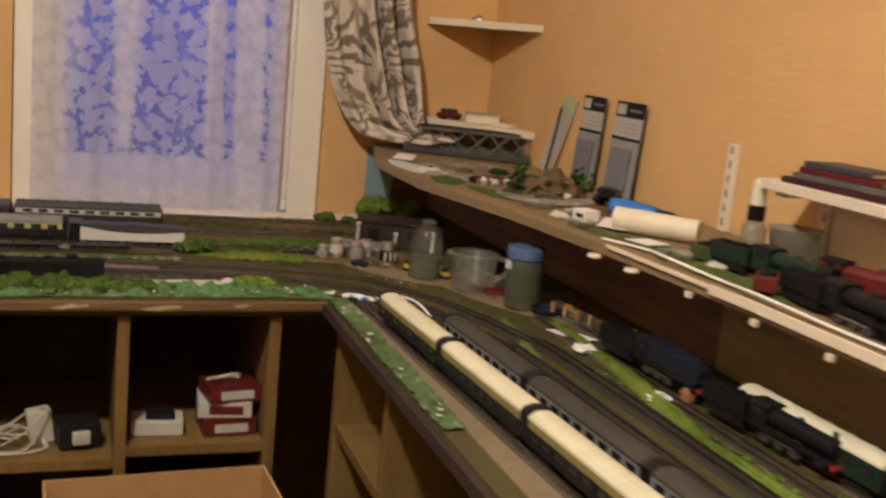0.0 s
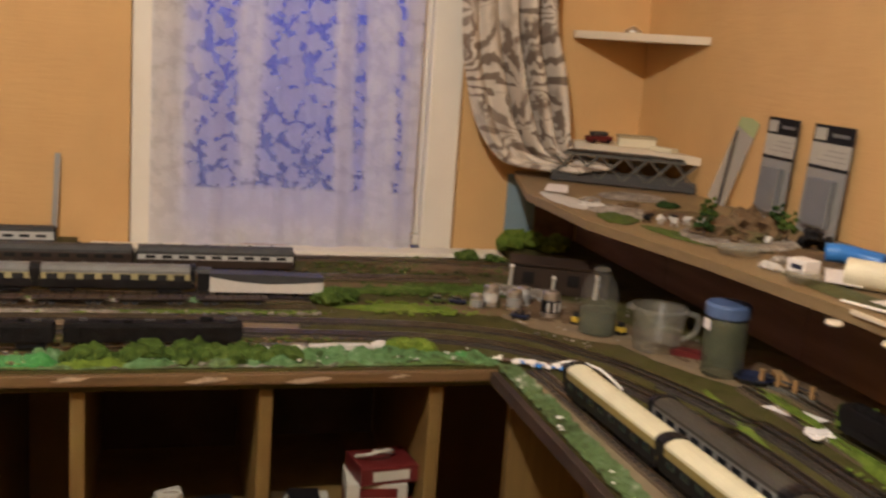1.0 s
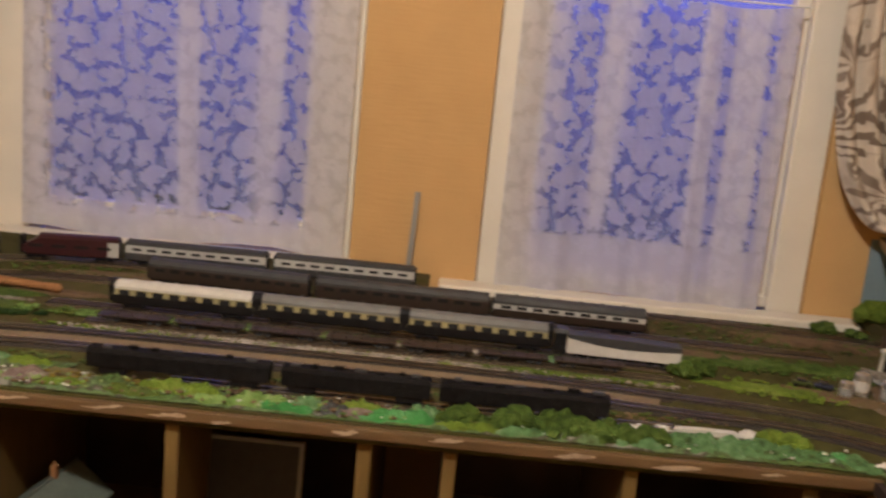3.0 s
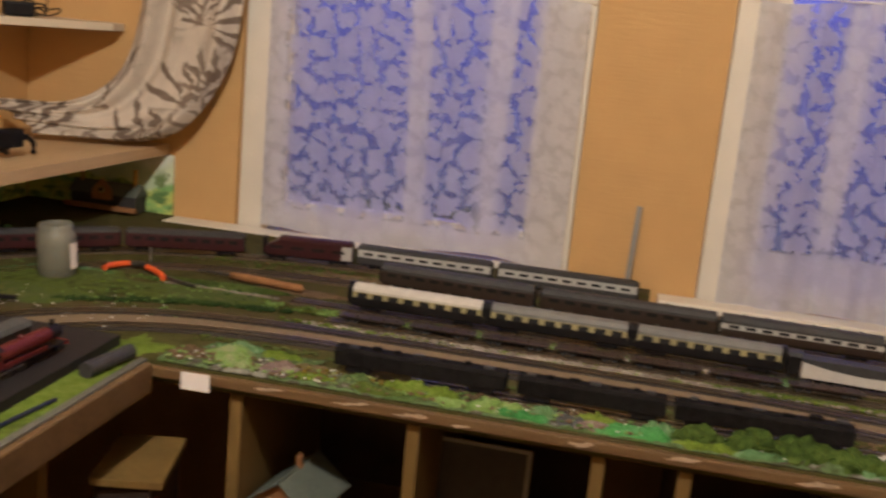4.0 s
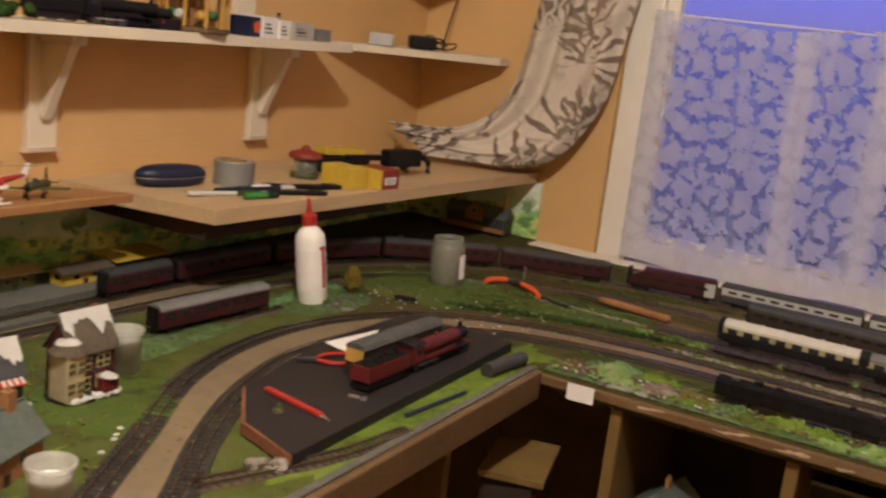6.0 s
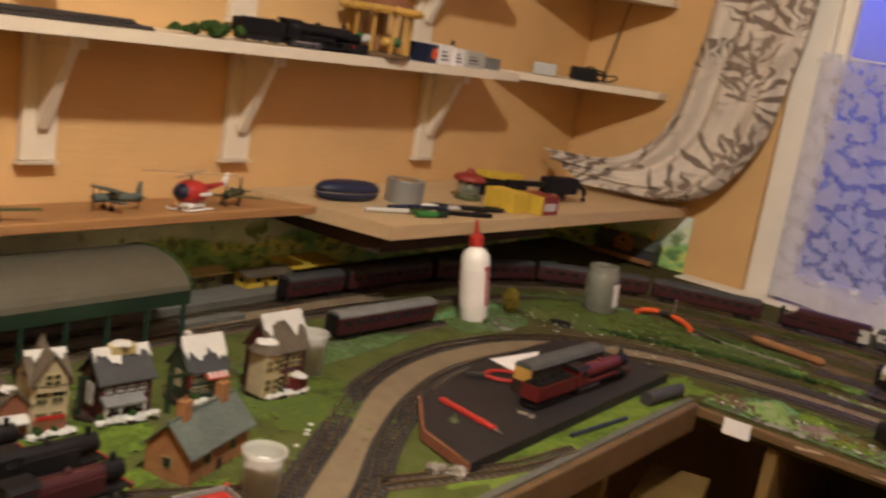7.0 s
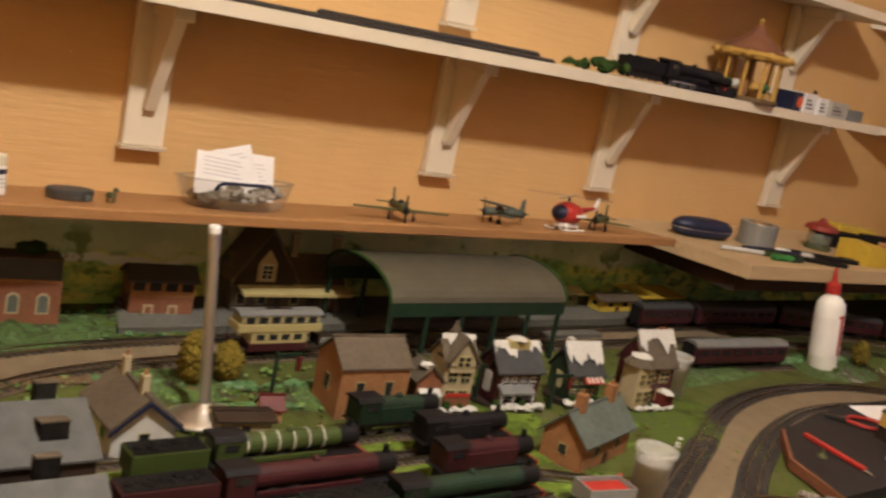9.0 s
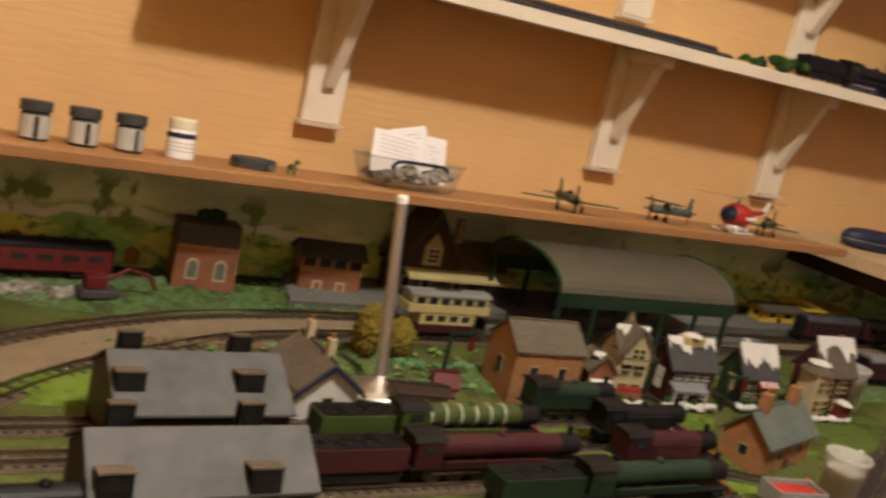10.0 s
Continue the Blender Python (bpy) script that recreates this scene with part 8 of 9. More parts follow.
t = thing("clamp_tool", pose(-1.335, -0.50, BZ, 0, 0, 72), "black plastic trigger clamp lying on the bench", "tool")
part("bar", box(B(), -0.16, 0.075, -0.007, 0.007, 0.036, 0.049, 0.002), M["black"], t)
part("handle", tube(B(), spline([(0.0, 0, 0.038), (0.015, 0, 0.020), (0.012, 0, 0.0125)], 5), 0.0125, 8), M["black"], t)
part("jaw", tube(B(), spline([(0.070, 0, 0.042), (0.088, 0, 0.030), (0.090, 0, 0.006)], 5), 0.006, 8), M["black"], t)
part("grip_block", box(B(), -0.050, 0.055, -0.016, 0.016, 0.022, 0.062, 0.006), M["black"], t)
part("foot", box(B(), -0.16, -0.13, -0.008, 0.008, 0.0, 0.0355, 0.002), M["black"], t)

# ---- the white shelf ----
WZ = 1.3765
random.seed(77)
for i in range(9):
    y0, y1 = -2.40 + 0.06 * i, -1.62 + random.uniform(-0.10, 0.02) - 0.02 * (i % 3)
    x = -1.478 - 0.010 * (i % 5)
    z = WZ + 0.0005 + 0.0072 * (i // 5)
    t = thing("track_length", Matrix.Translation((0, 0, 0)), "spare length of black model track on the shelf", "model track", "spare track on the shelf")
    w = 0.0048
    part("sleeper_web", box(B(), x - w, x + w, y0, y1, z, z + 0.0038, 0.0008), M["sleeper"], t)
    for s in (-0.0028, 0.0028):
        part("rail", box(B(), x + s - 0.0007, x + s + 0.0007, y0 + 0.003, y1 - 0.003, z + 0.0039, z + 0.0066), M["darkmetal"], t)
hb = B()
for i in range(16):
    lump(hb, (-1.50 + random.uniform(-0.03, 0.03), -1.50 + random.uniform(-0.06, 0.06), WZ + 0.008 + 0.012 * random.random()), 0.013, 0.8, 0.6, 1, i)
solo("lichen_heap", hb, M["darkfol"], "heap of dark green lichen on the white shelf", "foliage", kind="stuff")
loco(pose(-1.487, -1.30, WZ + 0.0005, 0, 0, 86), 0.27, "black", "old black engine and tender on the white shelf", 0.10)
t = thing("scrap_frames", pose(-1.50, -1.17, WZ, 0, 0, 84), "black engine frames and wheels lying on the shelf", "model parts")
part("frame_block", box(B(), -0.08, 0.07, -0.014, 0.014, 0.0, 0.020, 0.003), M["black"], t)
part("boiler_piece", cyl(B(), (-0.06, 0.004, 0.030), (0.05, -0.004, 0.029), 0.0105, 0.009, 12), M["black"], t)
ca = thing("toy_carousel", pose(-1.515, -1.035, WZ, 0, 0, 12), "wooden toy carousel with a gilt rim and red roof", "toy carousel")
part("base", lathe(B(), [(0, 0), (0.058, 0), (0.060, 0.002), (0.060, 0.009), (0.0, 0.009)], 10), M["woodedge"], ca)
for i in range(10):
    a = 2 * math.pi * i / 10
    part("post", cyl(B(), (0.053 * math.cos(a), 0.053 * math.sin(a), 0.0091), (0.053 * math.cos(a), 0.053 * math.sin(a), 0.082), 0.0030, None, 8), M["brass"], ca)
    part("valance", lump(B(), (0.060 * math.cos(a), 0.060 * math.sin(a), 0.089), 0.0125, 0.7, 0.25, 2, i), M["brass"], ca)
part("rim", lathe(B(), [(0.045, 0.0825), (0.061, 0.0825), (0.064, 0.090), (0.058, 0.097), (0.045, 0.0975)], 30), M["brass"], ca)
part("roof", lathe(B(), [(0.058, 0.0978), (0.022, 0.125), (0.004, 0.150), (0.0, 0.151)], 20), M["brick"], ca, "dull red pointed roof")
ca.scale = (1.22, 1.22, 1.06)
part("finial", lathe(B(), [(0.003, 0.1512), (0.005, 0.157), (0.0, 0.163)], 10), M["brass"], ca)
part("pole", cyl(B(), (0, 0, 0.0092), (0, 0, 0.0824), 0.006, None, 10), M["brickor"], ca)
for i, mm in enumerate(("mint", "snow", "redloco", "emerald", "snow", "brass")):
    a = 2 * math.pi * i / 6 + 0.4
    part("seat", lump(B(), (0.032 * math.cos(a), 0.032 * math.sin(a), 0.030), 0.009, 1.1, 0.3, 2, i), M[mm], ca)
for y, w, h, mm, lab in ((-0.898, 0.034, 0.040, "navy", "dark blue packet box with an orange spot"), (-0.850, 0.052, 0.042, "paper", "white packet box with blue print"), (-0.800, 0.040, 0.038, "paper", "white packet box with blue print"), (-0.735, 0.080, 0.036, "dullwhite", "flat white packet box with grey print")):
    t = thing("packet_box", pose(-1.495, y, WZ, 0, 0, 4), lab, "box", "packets on the white shelf")
    part("box_body", box(B(), -0.030, 0.022, -w / 2, w / 2, 0, h, 0.001), M[mm], t)
    if mm == "navy":
        part("printed_spot", cyl(B(), (0.0222, 0.006, h * 0.5), (0.0228, 0.006, h * 0.5), 0.012, None, 16), M["orange"], t)
    else:
        for j in range(3):
            part("print_bar", box(B(), 0.0222, 0.0226, -w * 0.38, w * (0.2 - 0.1 * j), h * (0.2 + 0.2 * j), h * (0.3 + 0.2 * j)), M["navy" if j == 1 else "bar"], t)
t = thing("small_bottle", pose(-1.545, -0.735, WZ + 0.0005), "tiny grey stoppered bottle", "bottle")
part("body", lathe(B(), [(0, 0), (0.008, 0), (0.008, 0.034), (0.004, 0.042), (0.0, 0.042)], 14), M["greylt"], t)
part("stopper", cyl(B(), (0, 0, 0.0422), (0, 0, 0.052), 0.0045, 0.004, 10), M["umber"], t)
t = thing("packet_box", pose(-1.50, -0.645, WZ, 0, 0, -6), "small dull grey packet", "box", "packets on the white shelf")
part("box_body", box(B(), -0.03, 0.02, -0.022, 0.022, 0, 0.026, 0.001), M["grey"], t)
t = thing("grey_box", pose(-1.535, -0.325, WZ, 0, 0, 30), "pale grey plastic box on the corner shelf", "box")
part("box_body", box(B(), -0.03, 0.03, -0.04, 0.04, 0, 0.030, 0.003), M["silver"], t)
t = thing("power_adaptor", pose(-1.475, -0.225, WZ, 0, 0, 40), "black power adaptor with a coiled cable", "adaptor")
part("body", box(B(), -0.034, 0.034, -0.030, 0.030, 0, 0.034, 0.006), M["black"], t)
part("cable", tube(B(), [(0.045 + 0.030 * math.sin(i * 0.13) + 0.026 * math.cos(i * 0.5), 0.050 + 0.034 * math.sin(i * 0.5), 0.004 + 0.018 * (1 + math.sin(i * 0.5 + 0.4)) * (0.4 + 0.6 * abs(math.sin(i * 0.21)))) for i in range(44)], 0.0022, 6), M["black"], t)
part("lead", tube(B(), spline([(0.030, 0.012, 0.014), (0.050, 0.020, 0.020), (0.068, 0.050, 0.006)], 5), 0.0022, 6), M["black"], t)
solo("hanging_cable", tube(B(), spline([(-1.455, -0.150, WZ + 0.010), (-1.475, -0.09, WZ + 0.08), (-1.485, -0.012, 1.60)], 8), 0.0022, 6), M["black"], "black cable rising along the wall", "cable")
# upper shelf load, just showing over its edge
t = thing("storage_boxes", pose(-1.53, -1.5, 1.6245, 0, 0, 0), "plain pale card boxes stored on the top shelf", "box")
part("box_body", box(B(), -0.05, 0.045, -0.12, 0.12, 0, 0.05, 0.002), M["cardboard"], t)

# ---- model mill in the corner ----
t = thing("model_mill", pose(-1.335, -0.052, ZB + 0.004), "orange-gabled model mill with two tan chimneys", "model building", "model buildings")
part("wall_shell", box(B(), -0.090, 0.090, -0.020, 0.035, 0.0, 0.042), M["dkgrey"], t)
part("roof", prism(B(), [(-0.024, 0.0425), (0.037, 0.0425), (0.010, 0.072), (0.004, 0.072)], "x", -0.094, 0.094), M["tile"], t)
part("gable", prism(B(), [(-0.026, 0.030), (0.026, 0.030), (0.026, 0.055), (0.0, 0.084), (-0.026, 0.055)], "y", -0.030, -0.0205), M["brickor"], t, "orange brick gable")
f = part("window", cyl(B(), (0, -0.0302, 0.056), (0, -0.0312, 0.056), 0.008, None, 14), M["cream"], t)
part("glazing", cyl(B(), (0, -0.0313, 0.056), (0, -0.0318, 0.056), 0.006, None, 14), M["window"], f)
for x in (-0.072, 0.076):
    c = part("chimney", cyl(B(), (x, 0.004, 0.045), (x, 0.004, 0.106), 0.0062, 0.0048, 8), M["brass"], t, "tan chimney stack")
    part("chimney_cap", cyl(B(), (x, 0.004, 0.1062), (x, 0.004, 0.110), 0.0062, None, 8), M["brass"], c)
part("base_plank", box(B(), -0.10, 0.10, -0.040, -0.0315, 0.006, 0.018, 0.001), M["brickor"], t, "tan base strip")
solo("steel_ruler", box(B(), -0.0065, 0.0065, -0.0006, 0.0006, 0, 0.177), M["tape"], "short steel ruler leaning on the wall", "ruler", pose(0.0, -0.030, ZB + 0.001, -7, 2, 0))

# ---- far board: bottles and pots ----
t = thing("plastic_bottle", pose(0.97, -0.855, ZB + 0.002), "empty clear plastic drink bottle", "bottle")
part("body", lathe(B(), [(0.0, 0.001), (0.030, 0.001), (0.034, 0.006), (0.034, 0.03), (0.0325, 0.034), (0.034, 0.038), (0.034, 0.072), (0.028, 0.092), (0.016, 0.108), (0.011, 0.114), (0.011, 0.120)], 30), M["clear"], t, smooth=True)
part("neck_ring", lathe(B(), [(0.0112, 0.113), (0.0145, 0.1135), (0.0145, 0.1155), (0.0112, 0.116)], 24), M["haze"], t)
part("water", lathe(B(), [(0, 0.004), (0.032, 0.004), (0.032, 0.044), (0, 0.0442)], 28), M["water"], t, "cloudy grey-green water")
t = thing("plastic_jug", pose(1.035, -0.952, ZB + 0.002, 0, 0, -20), "hazy white plastic measuring jug", "jug")
part("wall", lathe(B(), [(0.0, 0.001), (0.036, 0.001), (0.039, 0.004), (0.045, 0.068), (0.0475, 0.070), (0.0475, 0.075), (0.044, 0.075)], 32), M["haze"], t, smooth=True)
part("handle", tube(B(), spline([(0.042, 0, 0.067), (0.064, 0, 0.062), (0.062, 0, 0.036), (0.040, 0, 0.020)], 6), 0.005), M["haze"], t)
part("spout", prism(B(), [(-0.044, -0.014), (-0.055, 0.0), (-0.044, 0.014)], "z", 0.067, 0.075), M["haze"], t)
t = thing("paint_water_jar", pose(1.083, -1.082, ZB + 0.002), "tall jar of murky water with a blue lid", "jar")
part("glass", lathe(B(), [(0.0, 0.001), (0.030, 0.001), (0.033, 0.005), (0.033, 0.088), (0.031, 0.093), (0.0, 0.0935)], 30), M["water"], t, smooth=True)
part("lid", lathe(B(), [(0.0335, 0.0937), (0.035, 0.096), (0.035, 0.112), (0.032, 0.1155), (0.0, 0.116)], 30), M["lid"], t, "pale blue screw lid")
part("jar_label", box(B(), -0.0340, -0.0332, -0.010, 0.010, 0.074, 0.090), M["paper"], t)


def enamel_pot(x, y, r, h, m, band, label):
    t = thing("paint_tin", pose(x, y, ZB + 0.002, 0, 0, 30), label, "paint tin", "little paint tins")
    part("tin", lathe(B(), [(0, 0), (r, 0), (r, h), (0, h)], 20), M[m], t)
    part("band", lathe(B(), [(r + 0.0002, h * 0.2), (r + 0.0006, h * 0.22), (r + 0.0006, h * 0.72), (r + 0.0002, h * 0.74)], 20), M[band], t)
    if band == "black":
        for a in (3.6, 4.25, 4.9):
            part("print_bar", box(B(), r * math.cos(a) - 0.0022, r * math.cos(a) + 0.0022, r * math.sin(a) - 0.0022, r * math.sin(a) + 0.0022, h * 0.26, h * 0.66), M["snow"], t, "white printed block")
    part("lid", lathe(B(), [(r * 0.9, h + 0.0002), (r * 0.9, h + 0.003), (r * 0.6, h + 0.0045), (0, h + 0.0045)], 20), M["metal"], t)


enamel_pot(0.925, -0.745, 0.0165, 0.044, "metal", "black", "little enamel tin with a dark and white band")
enamel_pot(0.87, -0.70, 0.014, 0.034, "metal", "greylt", "little silver enamel tin")
enamel_pot(0.835, -0.665, 0.014, 0.034, "metal", "snow", "little pale enamel tin")
enamel_pot(0.80, -0.69, 0.012, 0.024, "metal", "greylt", "small metal tin with a grey band")
enamel_pot(0.90, -0.665, 0.013, 0.032, "silver", "greylt", "small grey enamel tin")
for x, y, m, d in ((0.735, -0.655, "apple", 20), (0.772, -0.662, "navy", 14), (0.86, -0.765, "navy", -10)):
    t = thing("toy_car", pose(x, y, ZB + 0.003, 0, 0, d - 30), "little dark toy car" if m == "navy" else "little green toy car", "toy car", "toy cars")
    part("body", box(B(), -0.017, 0.017, -0.0075, 0.0075, 0.003, 0.0095, 0.002), M[m], t)
    part("cabin", box(B(), -0.009, 0.007, -0.0066, 0.0066, 0.0096, 0.0145, 0.002), M["window"], t)
    for xx in (-0.010, 0.010):
        for yy in (-0.0072, 0.0072):
            part("wheel", cyl(B(), (xx, yy - 0.0012, 0.0032), (xx, yy + 0.0012, 0.0032), 0.0032, None, 10), M["black"], t)
for i, (x, y) in enumerate(((0.955, -0.80), (1.01, -0.865))):
    t = thing("toy_digger", pose(x, y, ZB + 0.003, 0, 0, 40 + 60 * i), "small yellow toy digger", "toy vehicle", "yellow toy diggers")
    part("body", box(B(), -0.010, 0.010, -0.007, 0.007, 0.005, 0.014, 0.002), M["yellow"], t)
    part("cab", box(B(), -0.006, 0.004, -0.005, 0.005, 0.0142, 0.022, 0.001), M["window"], t)
    part("arm", tube(B(), [(0.008, 0, 0.012), (0.020, 0, 0.022), (0.027, 0, 0.008)], 0.0015), M["yellow"], t)
    for xx in (-0.006, 0.006):
        part("wheel", cyl(B(), (xx, -0.0085, 0.0042), (xx, 0.0085, 0.0042), 0.0042, None, 10), M["black"], t)
# ruined grey buildings with white posts
t = thing("model_ruin", pose(1.01, -0.56, ZB + 0.002, 0, 0, -22), "unpainted grey-brown model building with white posts", "model building", "model buildings")
part("wall_shell", box(B(), -0.095, 0.10, -0.025, 0.03, 0, 0.052, 0.001), M["umber"], t)
part("roof", prism(B(), [(-0.030, 0.0552), (0.035, 0.0552), (0.035, 0.058), (0.004, 0.070), (-0.030, 0.058)], "x", -0.10, 0.105), M["umber"], t)
for x in (-0.06, 0.03):
    part("window", box(B(), x - 0.012, x + 0.012, -0.0262, -0.0251, 0.018, 0.042), M["black"], t)
for x, top in ((-0.095, 0.050), (-0.01, 0.034), (0.075, 0.044)):
    p = part("post", cyl(B(), (x, -0.034, 0.0), (x + 0.002, -0.033, top), 0.0052, 0.0035, 10), M["dullwhite"], t)
    part("post_head", lump(B(), (x + 0.002, -0.033, top + 0.001), 0.0055, 0.9, 0.6, 2, int(x * 900)), M["snow"], p)
t = thing("model_wall", pose(0.92, -0.60, ZB + 0.002, 0, 0, -30), "low pale stone model wall with silver pieces", "model wall")
part("stones", box(B(), -0.06, 0.05, -0.006, 0.006, 0, 0.020, 0.002), M["stone"], t)
bm = B()
random.seed(12)
for i in range(14):
    lump(bm, (random.uniform(-0.06, 0.06), -0.015 + random.uniform(-0.008, 0.008), 0.004), 0.006, 0.8, 0.5, 1, i)
part("loose_stones", bm, M["greylt"], t)
solo("red_piece", prism(B(), [(-0.03, -0.012), (0.03, -0.010), (0.026, 0.012), (-0.02, 0.014)], "z", 0, 0.012), M["redloco"], "dull red plastic piece on the ground", "model part", pose(1.075, -0.995, ZB + 0.002, 0, 0, -40))
solo("blue_dish", lathe(B(), [(0, 0.001), (0.020, 0.001), (0.030, 0.010), (0.032, 0.011), (0.029, 0.012), (0.019, 0.004), (0, 0.003)], 24), M["navy"], "shallow dark blue dish", "dish", pose(1.115, -1.125, ZB + 0.002))
solo("wood_offcut", box(B(), -0.030, 0.030, -0.007, 0.007, 0, 0.010, 0.001), M["cardboard"], "pale wooden offcut lying on the ground", "offcut", pose(1.165, -1.12, ZB + 0.002, 0, 0, 70))
fe = thing("model_fence", pose(1.142, -1.172, ZB + 0.002, 0, 0, -70), "short pale model fence on a grey strip", "model fence")
part("base_strip", box(B(), -0.052, 0.052, -0.010, 0.010, 0, 0.004, 0.001), M["platform"], fe)
for x in (-0.046, -0.016, 0.014, 0.044):
    part("post", box(B(), x - 0.003, x + 0.003, -0.003, 0.003, 0.0042, 0.024, 0.0008), M["cardboard"], fe)
part("rail", box(B(), -0.050, 0.050, 0.0032, 0.0052, 0.012, 0.015), M["dkgrey"], fe)
solo("paper_scrap", prism(B(), [(-0.045, -0.016), (0.03, -0.020), (0.042, 0.014), (-0.03, 0.020)], "z", 0, 0.0012), M["paper"], "flat scrap of white paper beside the siding", "paper", pose(1.100, -1.262, ZB + 0.0035, 0, 0, -62), "paper scraps")
for x, y, d in ((1.080, -1.345, -20), (1.080, -1.575, 35)):
    bm = B()
    lump(bm, (0, 0, 0.005), 0.018, 0.30, 0.6, 3, int(d))
    solo("crumpled_tissue", bm, M["paper"], "crumpled white tissue on the ground", "tissue", pose(x, y, ZB + 0.002, 0, 0, d), "crumpled tissues")
solo("white_cable", tube(B(), spline([(0.815, -1.045, 0.004), (0.845, -1.055, 0.012), (0.870, -1.10, 0.014), (0.880, -1.16, 0.004)], 8), 0.0022, 6), M["pva"], "short white cable arching beside the cream coach", "cable", pose(0, 0, ZB + 0.004))
sl = loco(pose(1.125, -1.475, ZB + 0.010, 0, 0, -87), 0.26, "black", "dark blue-black streamlined engine on the wall-side siding", 0.10)
part("casing", prism(B(), [(-0.030, 0.0188), (0.118, 0.0188), (0.126, 0.026), (0.112, 0.044), (0.09, 0.0495), (-0.030, 0.0510)], "y", -0.0150, 0.0150), M["inkblue"], sl, "smooth dark blue casing")
loco(pose(1.135, -1.745, ZB + 0.010, 0, 0, -86), 0.24, "black", "second black engine on the wall-side siding", 0.09)
solo("orange_knob", lathe(B(), [(0, 0), (0.010, 0), (0.011, 0.004), (0.011, 0.014), (0.007, 0.020), (0, 0.021)], 16), M["brickor"], "round orange-brown knob by the siding", "knob", pose(1.118, -1.585, ZB + 0.004))

# ---- shelf over the far sidings ----
EZ = 1.0805
t = thing("girder_bridge", pose(1.282, -0.235, EZ, 0, 0, -30), "grey lattice girder model bridge on a dark deck", "model bridge")
part("deck", box(B(), -0.15, 0.15, -0.030, 0.030, 0.004, 0.012, 0.001), M["black"], t)
for y in (-0.0318, 0.0318):
    part("bottom_chord", box(B(), -0.15, 0.15, y - 0.0015, y + 0.0015, 0.003, 0.013), M["dkgrey"], t)
    part("top_chord", box(B(), -0.125, 0.125, y - 0.0015, y + 0.0015, 0.058, 0.064), M["platform"], t)
    for i in range(6):
        x0, x1 = -0.15 + i * 0.05, -0.10 + i * 0.05
        part("diagonal", tube(B(), [(x0 + 0.002, y, 0.0132), (x1 - 0.004, y, 0.0578)], 0.0032, 5), M["platform"], t)
        part("diagonal", tube(B(), [(x1 - 0.002, y, 0.0132), (x0 + 0.004, y + 0.001, 0.0578)], 0.0022, 5), M["platform"], t)
for x in (-0.14, 0.14):
    part("pier", box(B(), x - 0.008, x + 0.008, -0.03, 0.03, 0.0, 0.0038), M["dkgrey"], t)
for y in (-0.0318, 0.0318):
    part("web", box(B(), -0.149, 0.149, y - 0.0006, y + 0.0006, 0.0132, 0.024), M["dkgrey"], t)
part("cross_deck", box(B(), -0.120, 0.120, -0.0300, 0.0300, 0.0645, 0.067), M["black"], t)
t.scale = (1.12, 1.0, 1.12)
t = thing("toy_car", pose(1.275, -0.085, 1.1655, 0, 0, 8), "red toy car with a dark roof", "toy car", "toy cars")
part("body", box(B(), -0.034, 0.034, -0.013, 0.013, 0.004, 0.018, 0.003), M["redloco"], t)
part("cabin", box(B(), -0.022, 0.020, -0.0115, 0.0115, 0.0182, 0.029, 0.003), M["dkgrey"], t)
for xx in (-0.020, 0.020):
    part("wheel", cyl(B(), (xx, -0.0142, 0.0055), (xx, 0.0142, 0.0055), 0.0055, None, 12), M["black"], t)
t = thing("cream_box", pose(1.355, -0.13, 1.1655, 0, 0, -18), "flat cream cardboard box", "box")
part("box_body", box(B(), -0.045, 0.045, -0.03, 0.03, 0, 0.020, 0.001), M["creamroof"], t)
part("lid_edge", box(B(), -0.046, 0.046, -0.031, 0.031, 0.0202, 0.026, 0.001), M["plaster"], t)
t = thing("cream_packet", pose(1.378, -0.235, 1.1655, 0, 0, -60), "small flat cream packet", "packet")
part("packet_body", box(B(), -0.03, 0.03, -0.016, 0.016, 0, 0.010, 0.002), M["creamroof"], t)
t = thing("silver_trinket", pose(1.33, -0.10, 1.4365), "small silver trinket on the corner shelf", "trinket")
part("body", lathe(B(), [(0, 0), (0.018, 0), (0.021, 0.004), (0.017, 0.009), (0.009, 0.012), (0.007, 0.016), (0, 0.017)], 18), M["metal"], t, smooth=True)
random.seed(5)
for i in range(6):
    t = thing("toy_sheep", pose(1.10 + 0.018 * i, -0.74 - 0.02 * (i % 3), EZ + 0.0005, 0, 0, 70 * i), "tiny white toy farm animal", "toy animal", "toy farm animals")
    bm = B()
    lump(bm, (0, 0, 0.011), 0.0085, 0.75, 0.25, 2, i)
    lump(bm, (0.009, 0, 0.015), 0.0042, 0.9, 0.2, 2, i + 3)
    for x, y in ((-0.005, -0.003), (-0.005, 0.003), (0.005, -0.003), (0.005, 0.003)):
        cyl(bm, (x, y, 0), (x, y, 0.008), 0.0013, None, 6)
    part("body", bm, M["snow" if i % 3 else "black"], t)
hs = thing("hill_base", pose(1.195, -0.905, EZ + 0.0005, 0, 0, -12), "round scenic base with a brown hill and trees", "model scenery")
part("base", lathe(B(), [(0, 0), (0.098, 0), (0.102, 0.003), (0.096, 0.008), (0, 0.010)], 28), M["stone"], hs)
bm = B()
